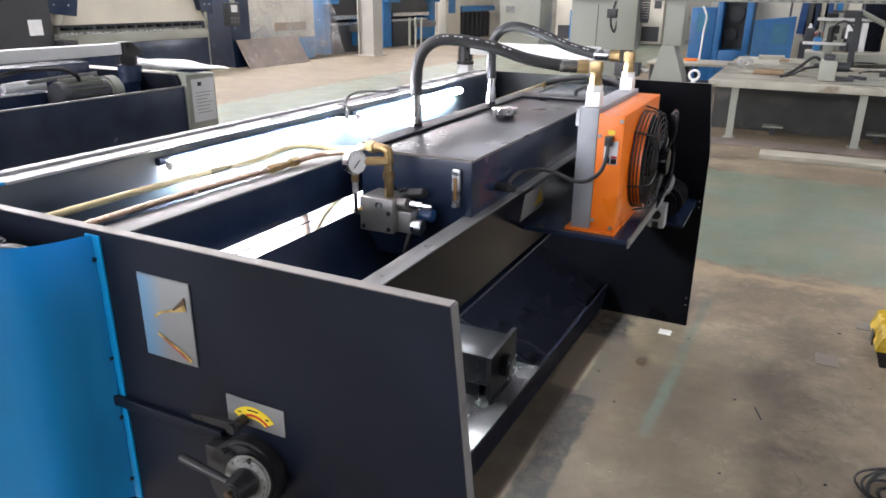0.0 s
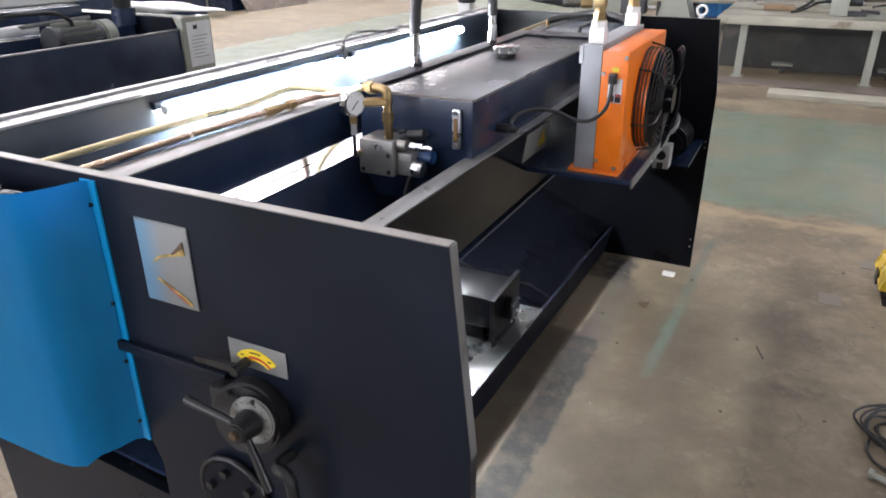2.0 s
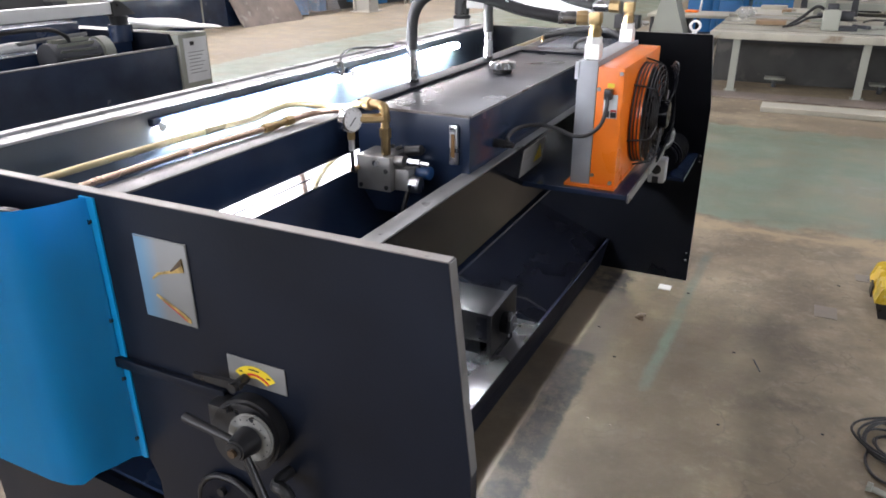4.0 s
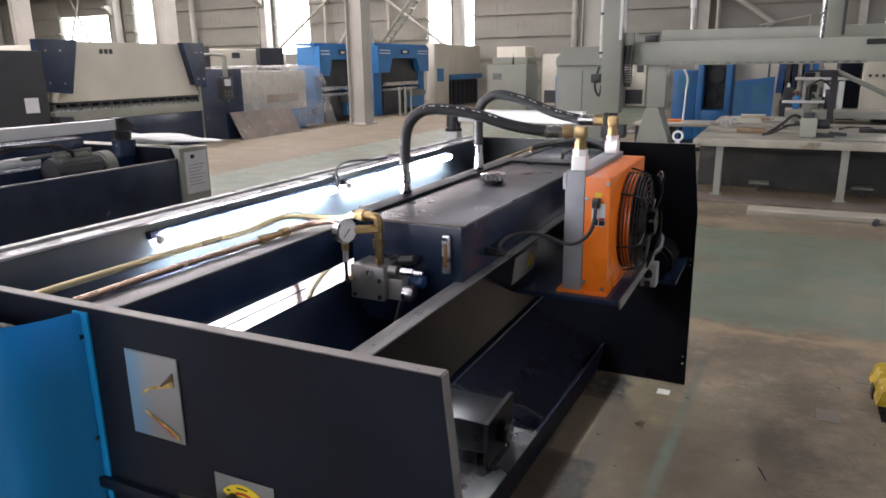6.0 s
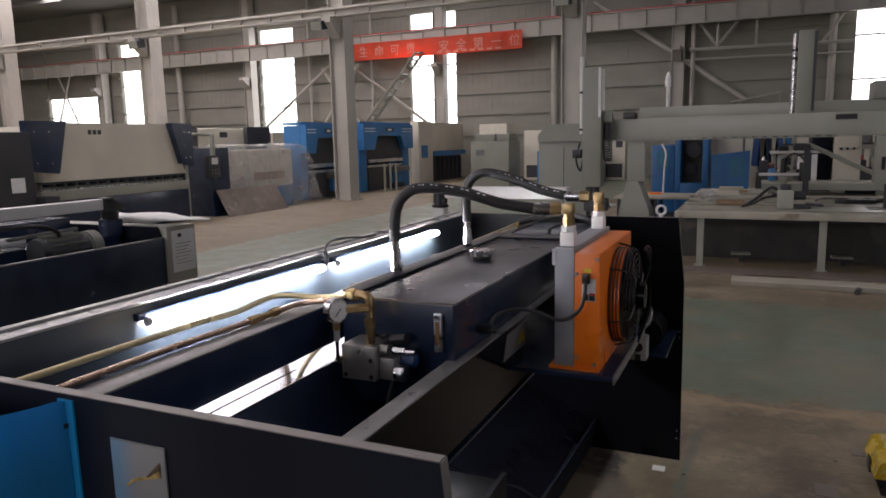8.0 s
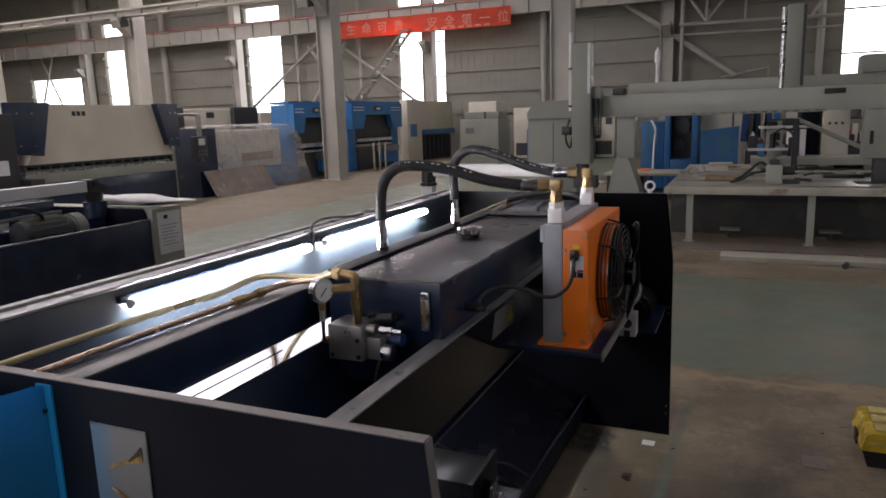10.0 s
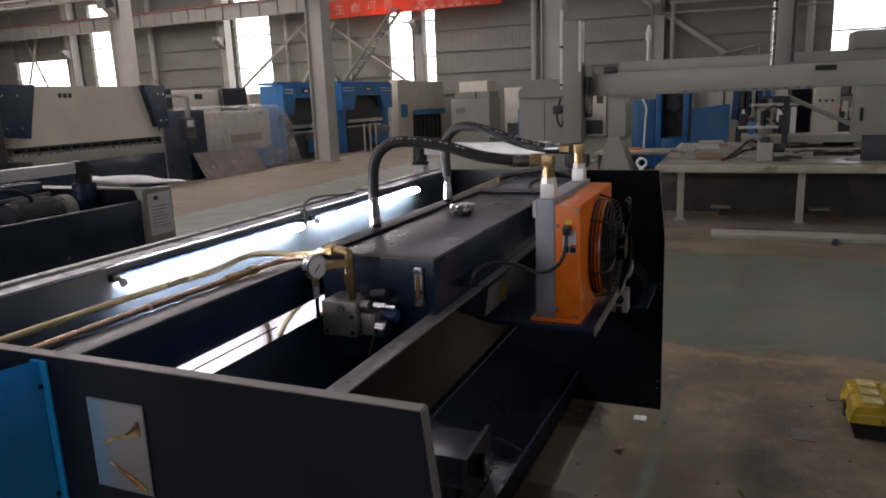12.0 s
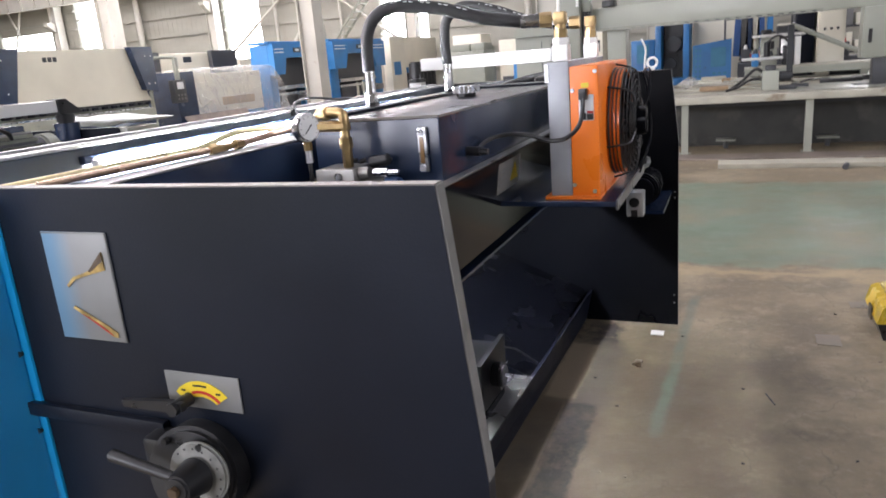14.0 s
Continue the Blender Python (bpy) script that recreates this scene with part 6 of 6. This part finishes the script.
part("upper", prism(B(), [(-2.74, 1.6205), (-1.98, 1.6205), (-1.98, 1.88), (-2.6, 1.88), (-2.74, 1.72)], "y", 9.66, 10.64), GREYM, gh)
part("door_seam", box(-2.35, -2.34, 9.695, 9.699, 0.1, 1.55), GREYD, gh)
tw = thing("tool_workhead", "grey clamp head standing on the bench", "clamp", (0.68, 9.3, 0.70))
part("body", box(0.585, 0.775, 9.2, 9.5, 0.7075, 0.95, 0.012), GREYL, tw)
part("motor", bar((0.775, 9.35, 0.87), (0.92, 9.35, 0.87), 0.06, n=16, bevel=0.006), GREYD, tw)
part("bracket", box(0.78, 0.98, 9.25, 9.45, 0.708, 0.755), GREYD, tw)
part("hose", sweep(B(), [(0.60, 9.35, 0.93), (0.50, 9.35, 0.97), (0.35, 9.4, 0.83), (0.22, 9.45, 0.73)], 0.02, 8), BLACK, tw)
part("hose", sweep(B(), [(0.60, 9.35, 0.86), (0.44, 9.32, 0.84), (0.30, 9.30, 0.76), (0.16, 9.28, 0.725)], 0.016, 8), BLACK, tw)
part("lever", box(0.45, 0.585, 9.24, 9.34, 0.80, 0.83, 0.006), GREYM, tw)
part("tip", bar((0.92, 9.35, 0.76), (1.12, 9.35, 0.745), 0.02, n=10), GREYD, tw)
part("head", box(0.62, 0.74, 9.22, 9.46, 0.9505, 1.01, 0.012), GREYD, tw)
for y in (8.92, 9.62, 10.75):
    part("groove", box(-0.6, 9.0, y, y + 0.035, 0.7078, 0.7088), BLACK, bn)
isf = thing("instrument_shelf", "pale raised shelf with dark instruments on the second bench", "shelf", (0.9, 12.0, 0.9))
part("board", box(0.50, 1.25, 11.85, 12.15, 1.345, 1.385, 0.006), ARMW, isf)
for x in (0.56, 1.16):
    part("post", box(x, x + 0.04, 11.95, 12.0, 0.9005, 1.3445), GREYM, isf)
part("cabinet", box(0.62, 0.86, 11.9, 12.14, 1.08, 1.3445, 0.01), GREYL, isf)
part("screen", box(0.70, 0.82, 11.892, 11.8995, 1.16, 1.28), BLACK, isf)
part("instrument", box(0.62, 0.78, 11.9, 12.08, 1.3855, 1.46, 0.02), BLACK, isf)
part("instrument", box(0.84, 1.10, 11.9, 12.08, 1.3855, 1.50, 0.03), GREYD, isf)
part("lamp", bar((0.96, 11.88, 1.30), (0.98, 11.88, 1.10), 0.05, 0.07, n=14), WHITE, isf)
dp = thing("dark_cabinet", "tall dark cabinet behind the second bench", "cabinet", (1.3, 12.6, 0))
part("body", box(1.14, 1.42, 12.4, 12.9, 0.0, 1.78, 0.01), NAVYFLAT, dp)
part("door", box(1.16, 1.40, 12.385, 12.3995, 0.2, 1.7, 0.004), NAVYFLAT, dp)
for k, (x, m_) in enumerate(((-0.02, COILBLUE), (0.10, PANELG), (0.20, NAVY), (0.31, DUSTY), (0.40, COILBLUE))):
    single("hanging_overall", prism(B(), [(x + 0.25, 1.72), (x + 0.36, 1.72), (x + 0.38, 1.0 + 0.05 * k), (x + 0.22, 1.02)], "y", 15.0, 15.06), m_, "dark work overall hanging by the rack", "clothes", "overalls on hooks")
rail = thing("clothes_rail", "thin dark rail on two posts for work overalls", "rail", (0.65, 15.03, 0))
part("bar", bar((0.05, 15.03, 1.735), (1.25, 15.03, 1.735), 0.022, n=8), GREYD, rail)
for x in (0.05, 1.25):
    part("post", bar((x, 15.03, 0), (x, 15.03, 1.735), 0.02, n=8), GREYD, rail)
single("clear_bag", sweep(B(), [(-0.42, 10.4, 0.76), (-0.38, 10.38, 0.79), (-0.33, 10.38, 0.82), (-0.26, 10.4, 0.77)], 0.07, 10), WRAP, "crumpled clear plastic bag on the bench", "bag")
rg = thing("bench_boards", "flat dusty boards lying on the bench", "boards", (-0.3, 9.5, 0.70))
part("board", box(-0.58, 0.9, 9.7, 10.0, 0.7005, 0.730), DUSTY, rg)
part("board", box(-0.3, 0.8, 10.1, 10.5, 0.7005, 0.755), DUSTY, rg)

# blue machine and control panel behind the bench
bmac = thing("blue_lathe", "blue framed machine with dark opening behind the bench", "machine", (-1.2, 15, 0))
part("left_frame", box(-1.78, -1.30, 15.0, 16.0, 0.0, 1.47, 0.02), BLUEDARK, bmac)
part("left_window", box(-1.66, -1.42, 14.985, 14.999, 1.0, 1.38), SCREEN, bmac)
part("frame_post", box(-1.29, -1.17, 14.95, 16.0, 0.0, 2.0, 0.02), BLUEDARK, bmac)
part("frame_post", box(-0.74, -0.62, 14.95, 16.0, 0.0, 2.0, 0.02), BLUEDARK, bmac)
part("frame_head", box(-1.169, -0.741, 14.96, 16.0, 1.8, 2.0, 0.02), BLUEDARK, bmac)
part("dark_interior", box(-1.169, -0.741, 15.5, 15.9, 0.3, 1.799), BLACK, bmac)
part("frame_sill", box(-1.169, -0.741, 14.96, 15.49, 0.2, 0.66, 0.01), BLUEDARK, bmac)
part("chuck", bar((-0.95, 15.499, 1.35), (-0.95, 15.3, 1.35), 0.16, n=20, bevel=0.02), GREYD, bmac)
part("chuck", bar((-1.02, 15.499, 0.95), (-1.02, 15.35, 0.95), 0.12, n=20, bevel=0.02), GREYD, bmac)
part("robot_arm", sweep(B(), [(-1.50, 14.8, 0.45), (-1.48, 14.8, 1.0), (-1.46, 14.8, 1.3), (-1.55, 14.8, 1.5)], 0.02, 8), WHITE, bmac)
cpn = thing("blue_control_panel", "tilted blue control panel with a screen", "control panel", (-0.1, 13.3, 0))
part("body", prism(B(), [(-0.46, 0.0), (0.19, 0.0), (0.19, 1.37), (-0.46, 1.29)], "y", 13.2, 13.6), BLUEDARK, cpn)
part("screen", box(-0.15, 0.10, 13.185, 13.199, 0.90, 1.24), SCREEN, cpn, "dim screen")
for k in range(12):
    part("key", box(-0.42 + 0.07 * (k % 2), -0.38 + 0.07 * (k % 2), 13.192, 13.199, 0.72 + 0.09 * (k // 2), 0.77 + 0.09 * (k // 2)), SCREEN, cpn)
for k in range(6):
    part("key", box(-0.12 + 0.09 * (k % 3), -0.06 + 0.09 * (k % 3), 13.192, 13.199, 0.66 + 0.1 * (k // 3), 0.71 + 0.1 * (k // 3)), SCREEN, cpn)
wt = thing("white_cabinet", "cream cabinet behind the control panel", "cabinet", (-0.15, 16, 0), "cream cabinets")
part("body", box(-0.58, 0.32, 15.6, 16.6, 0, 2.1, 0.02), CREAM, wt)
part("door", box(-0.5, 0.25, 15.58, 15.599, 0.2, 2.0, 0.006), CREAM, wt)
wt2 = thing("white_cabinet", "cream cabinet with small knobs further along", "cabinet", (1.65, 12.8, 0), "cream cabinets")
part("body", box(1.45, 1.84, 12.3, 13.2, 0.0, 1.98, 0.02), CREAM, wt2)
part("door", box(1.48, 1.80, 12.28, 12.299, 0.3, 1.9, 0.006), CREAM, wt2)
for k in range(3):
    part("knob", bar((1.55 + 0.09 * k, 12.279, 1.40), (1.55 + 0.09 * k, 12.255, 1.40), 0.022, n=10), GREYD, wt2)
gr = thing("grey_headstock", "tall grey housing at the bench's far end", "cabinet", (2.3, 10, 0))
part("body", box(1.66, 3.2, 9.3, 9.59, 1.02, 1.615, 0.015), GREYM, gr)
part("post", box(1.80, 3.2, 9.35, 9.55, 0.7150, 1.0195, 0.01), GREYD, gr)
part("slot", box(1.72, 1.76, 9.294, 9.299, 1.2, 1.36), BLACK, gr)
part("base", box(1.62, 3.2, 9.3, 9.6, 0.708, 0.7145), GREYD, gr)
t2 = thing("second_bench", "grey work table with rail behind the first bench", "bench", (1.2, 11.9, 0))
part("top", box(0.4, 3.4, 11.6, 12.2, 0.84, 0.90, 0.005), DUSTY, t2)
part("side_rail", box(0.4, 3.4, 11.56, 11.599, 0.78, 0.88), GREYL, t2)
for x in (0.5, 2.0, 3.3):
    part("leg", box(x, x + 0.1, 11.7, 11.8, 0, 0.839), GREYL, t2)
for k, (x, z, w, h_, m_) in enumerate([(0.75, 0.905, 0.22, 0.16, GREYM), (1.0, 0.905, 0.12, 0.3, BLACK), (1.15, 0.905, 0.08, 0.42, FOAM), (0.55, 0.905, 0.10, 0.2, BLUEOLD)]):
    c = thing("bench_tool", "small tool head standing on the second bench", "tool", (x, 11.9, 0.905), "tools on the bench")
    part("body", box(x - w / 2, x + w / 2, 11.8, 12.0, z, z + h_, 0.015), m_, c)
    part("top", bar((x, 11.9, z + h_ + 0.0005), (x, 11.9, z + h_ + 0.07), w * 0.3, w * 0.2, n=12), GREYD, c)
rk = thing("parts_rack", "dark shelf rack crowded with tools and boxes", "rack", (1.0, 17, 0))
for z in (0.4, 0.9, 1.4, 1.9):
    part("shelf", box(0.2, 3.2, 16.0, 16.6, z, z + 0.04), GREYD, rk)
for x in (0.2, 1.7, 3.1):
    part("upright", box(x, x + 0.08, 15.95, 15.999, 0, 2.2), GREYD, rk)
rnd = random.Random(8)
for z in (0.4, 0.9, 1.4):
    x = 0.35
    while x < 3.0:
        w = rnd.uniform(0.08, 0.28)
        single("rack_box", box(x, x + w, 16.05, 16.45, z + 0.0405, z + 0.04 + rnd.uniform(0.12, 0.38), 0.008), rnd.choice([CREAM, GREYM, BLACK, BLUEOLD, RAILTOP, REDP]), "small box on the parts rack", "box", "boxes on the rack")
        x += w + rnd.uniform(0.03, 0.12)
single("orange_cloth", box(-1.62, -1.38, 13.5, 13.7, 0.53, 0.57, 0.018), ORANGE, "bright orange cloth on the low table", "cloth")
lt = thing("low_table", "low dusty work table before the blue machine", "table", (-1.4, 13.5, 0))
part("top", box(-2.2, -0.7, 13.0, 14.0, 0.48, 0.529, 0.01), DUSTY, lt)
for x in (-2.15, -1.45, -0.8):
    for y in (13.05, 13.9):
        part("leg", box(x, x + 0.06, y, y + 0.06, 0, 0.4795), GREYD, lt)
part("lower_shelf", box(-2.1, -0.8, 13.2, 13.9, 0.12, 0.16), GREYD, lt)
part("crate", box(-1.9, -1.5, 13.3, 13.7, 0.1605, 0.42, 0.01), GREYD, lt)

# ---- small things on the floor ----
single("paper_scrap", box(-0.078, -0.016, 2.70, 2.755, 0.0, 0.004), PAPER, "small white paper scrap on the floor beside the plate", "paper")
bm = B()
bmesh.ops.create_icosphere(bm, subdivisions=3, radius=0.022)
for v in bm.verts:
    v.co = Vector((v.co.x * (1 + 0.7 * noise.noise(v.co * 70)) - 0.09, v.co.y * 1.4 * (1 + 0.7 * noise.noise(v.co * 60)) + 2.33, max(0.0, v.co.z * 0.5 + 0.012)))
single("oily_rag", bm, GREASE, "dark oily lump lying on the floor", "debris")
rnd = random.Random(4)
for k in range(12):
    x, y = rnd.uniform(-0.35, 1.0), rnd.uniform(1.2, 3.6)
    l, a = rnd.uniform(0.005, 0.016), rnd.uniform(0, 3.1)
    single("floor_chip", slab(B(), x, x + l, y, y + 0.005, 0.0, 0.004), BLACK if k % 3 else RAWSTEEL, "small dark chip lying on the floor", "debris", "chips on the floor")
single("wire_offcut", bar((0.425, 2.17, 0.003), (0.455, 2.08, 0.003), 0.003, n=6), BLACK, "short dark wire offcut on the floor", "debris")
for (x, y, w, d) in ((0.66, 2.72, 0.10, 0.13), (0.86, 3.25, 0.10, 0.09)):
    single("plastic_film", box(x, x + w, y, y + d, 0.0, 0.003), DRYFILM, "thin crumpled film scrap on the floor", "debris", "film scraps")
tbx = thing("yellow_toolbox", "yellow plastic toolbox with a black base on the floor", "toolbox", (1.15, 2.97, 0))
part("base", prism(B(), [(0.935, 0.0), (1.40, 0.0), (1.425, 0.088), (0.905, 0.088)], "y", 2.825, 3.12), BLACK, tbx)
lid = part("lid", prism(B(), [(0.900, 0.0885), (1.43, 0.0885), (1.41, 0.165), (1.385, 0.178), (0.945, 0.178), (0.920, 0.165)], "y", 2.80, 3.14), TOOLYELLOW, tbx)
for x in (0.955, 1.065, 1.255):
    for y in (2.82, 2.925, 3.035):
        part("clear_cup", box(x, x + 0.09, y, y + 0.085, 0.1785, 0.192, 0.012), TOOLCLEAR, lid, "clear yellowed organiser cup")
part("rib", box(0.93, 1.40, 2.795, 2.7995, 0.125, 0.135), TOOLCLEAR, lid)
part("handle", box(1.165, 1.245, 2.90, 3.04, 0.1785, 0.190, 0.005), BLACK, tbx)
part("latch", box(0.895, 0.9035, 2.93, 3.01, 0.06, 0.12, 0.002), BLACK, tbx)
part("latch", box(1.05, 1.13, 2.792, 2.7995, 0.05, 0.12, 0.002), BLACK, tbx)
wc = thing("wire_coil", "loose coil of dark cable on the floor", "cable", (0.95, 1.72, 0))
rnd = random.Random(12)
for k in range(7):
    r, ox, oy = 0.085 + 0.010 * k, rnd.uniform(-0.02, 0.02), rnd.uniform(-0.02, 0.02)
    part("loop", sweep(B(), [(0.94 + ox + r * math.cos(a) * (1 + 0.06 * math.sin(3 * a + k)), 1.745 + oy + r * math.sin(a), 0.007 + 0.006 * k + 0.006 * math.sin(2 * a + k)) for a in np.linspace(0, 6.2832, 29)], 0.005, 6, False), BLACK, wc)
part("tail", sweep(B(), [(0.84, 1.72, 0.01), (0.82, 1.64, 0.008), (0.84, 1.56, 0.008), (0.90, 1.52, 0.008)], 0.005, 8), BLACK, wc)
bo = thing("steel_bolt", "shiny steel bolt lying on the floor", "bolt", (0.84, 1.47, 0))
part("shank", bar((0.83, 1.475, 0.016), (0.89, 1.455, 0.012), 0.010, n=12), GREYM, bo)
part("head", bar((0.815, 1.48, 0.018), (0.8295, 1.4755, 0.018), 0.018, n=6), GREYM, bo)

rnd = random.Random(21)
for k in range(16):
    x, y = rnd.uniform(-0.4, 2.6), rnd.uniform(9.0, 12.4)
    w, d, h_ = rnd.uniform(0.08, 0.5), rnd.uniform(0.06, 0.3), rnd.uniform(0.015, 0.07)
    if 0.5 < x < 1.0 and y < 9.7 or y < 9.2:
        y += 1.2
    single("bench_offcut", box(x, x + w, y, y + d, 0.7085 if y < 10.1 else 0.7005, 0.709 + h_, 0.004), rnd.choice([DUSTY, GREYD, RAWSTEEL, GREYM, WOOD, BLACK]), "metal or timber offcut lying on the long bench", "offcut", "offcuts on the bench")
for k in range(5):
    x = 0.1 + 0.5 * k
    pts_ = [(x, 10.3, 0.728), (x + 0.12, 10.5, 0.740), (x + 0.3, 10.35, 0.755), (x + 0.42, 10.55, 0.728)]
    single("bench_cable", sweep(B(), pts_, 0.014, 6), BLACK, "black air hose lying on the bench", "cable", "hoses on the bench")
hd = thing("drill_head", "small dark machining head on the gantry's end", "tool", (-1.7, 9.4, 0.6))
part("body", box(-1.95, -1.62, 9.3, 9.5, 0.62, 0.80, 0.012), GREYD, hd)
part("chuck", bar((-1.60, 9.4, 0.70), (-1.50, 9.4, 0.70), 0.04, 0.025, n=14), STEEL, hd)
part("motor", bar((-1.80, 9.4, 0.80), (-1.80, 9.4, 0.969), 0.06, n=18, bevel=0.006), GREYD, hd)
part("stand", box(-1.85, -1.70, 9.33, 9.47, 0.0, 0.6195), GREYD, hd)

ds = thing("diagonal_strut", "grey diagonal strut over the second bench", "strut", (1.5, 11.0, 0.59))
part("strut", sweep(B(), [(1.0, 11.1, 1.50), (2.1, 11.1, 0.95)], 0.035, 8, False), GREYL, ds)
part("post", box(2.06, 2.14, 11.06, 11.14, 0.7005, 0.98), GREYL, ds)
part("post", box(0.96, 1.04, 11.06, 11.14, 0.7005, 1.50), GREYD, ds)
sp = thing("tool_carriage", "white and black tool carriage with cables", "tool", (0.8, 11.3, 0.6))
part("base", box(0.55, 0.95, 11.2, 11.45, 0.7005, 0.75, 0.01), GREYD, sp)
part("head", box(0.64, 0.76, 11.25, 11.42, 0.7505, 1.02, 0.012), GREYM, sp)
part("arm", box(0.35, 0.92, 11.28, 11.36, 1.0205, 1.06, 0.008), ARMW, sp)
part("motor", bar((0.70, 11.32, 1.0605), (0.70, 11.32, 1.28), 0.045, n=16, bevel=0.006), BLACK, sp)
part("cable", sweep(B(), [(0.70, 11.3, 1.27), (0.84, 11.25, 1.36), (0.98, 11.2, 1.25), (1.02, 11.2, 1.0), (1.05, 11.2, 0.72)], 0.016, 8), BLACK, sp)
for k in range(9):
    x = 0.35 + 0.33 * k
    h_ = 0.25 + 0.2 * ((k * 7) % 5) / 4
    o = thing("far_bench_item", "small fixture crowded on the far work table", "fixture", (x, 14.4, 0.9), "fixtures on the far table")
    part("body", box(x, x + 0.16, 14.3, 14.5, 0.9005, 0.9 + h_, 0.012), [GREYD, ARMW, BLACK, GREYM, BLUEOLD][k % 5], o)
    part("knob", bar((x + 0.08, 14.4, 0.9005 + h_), (x + 0.08, 14.4, 0.98 + h_), 0.04, 0.02, n=10), [ARMW, BLACK, REDP][k % 3], o)
single("far_work_table", box(0.3, 4.0, 14.1, 14.8, 0.0, 0.90, 0.01), GREYD, "dark work table crowded with fixtures", "table")
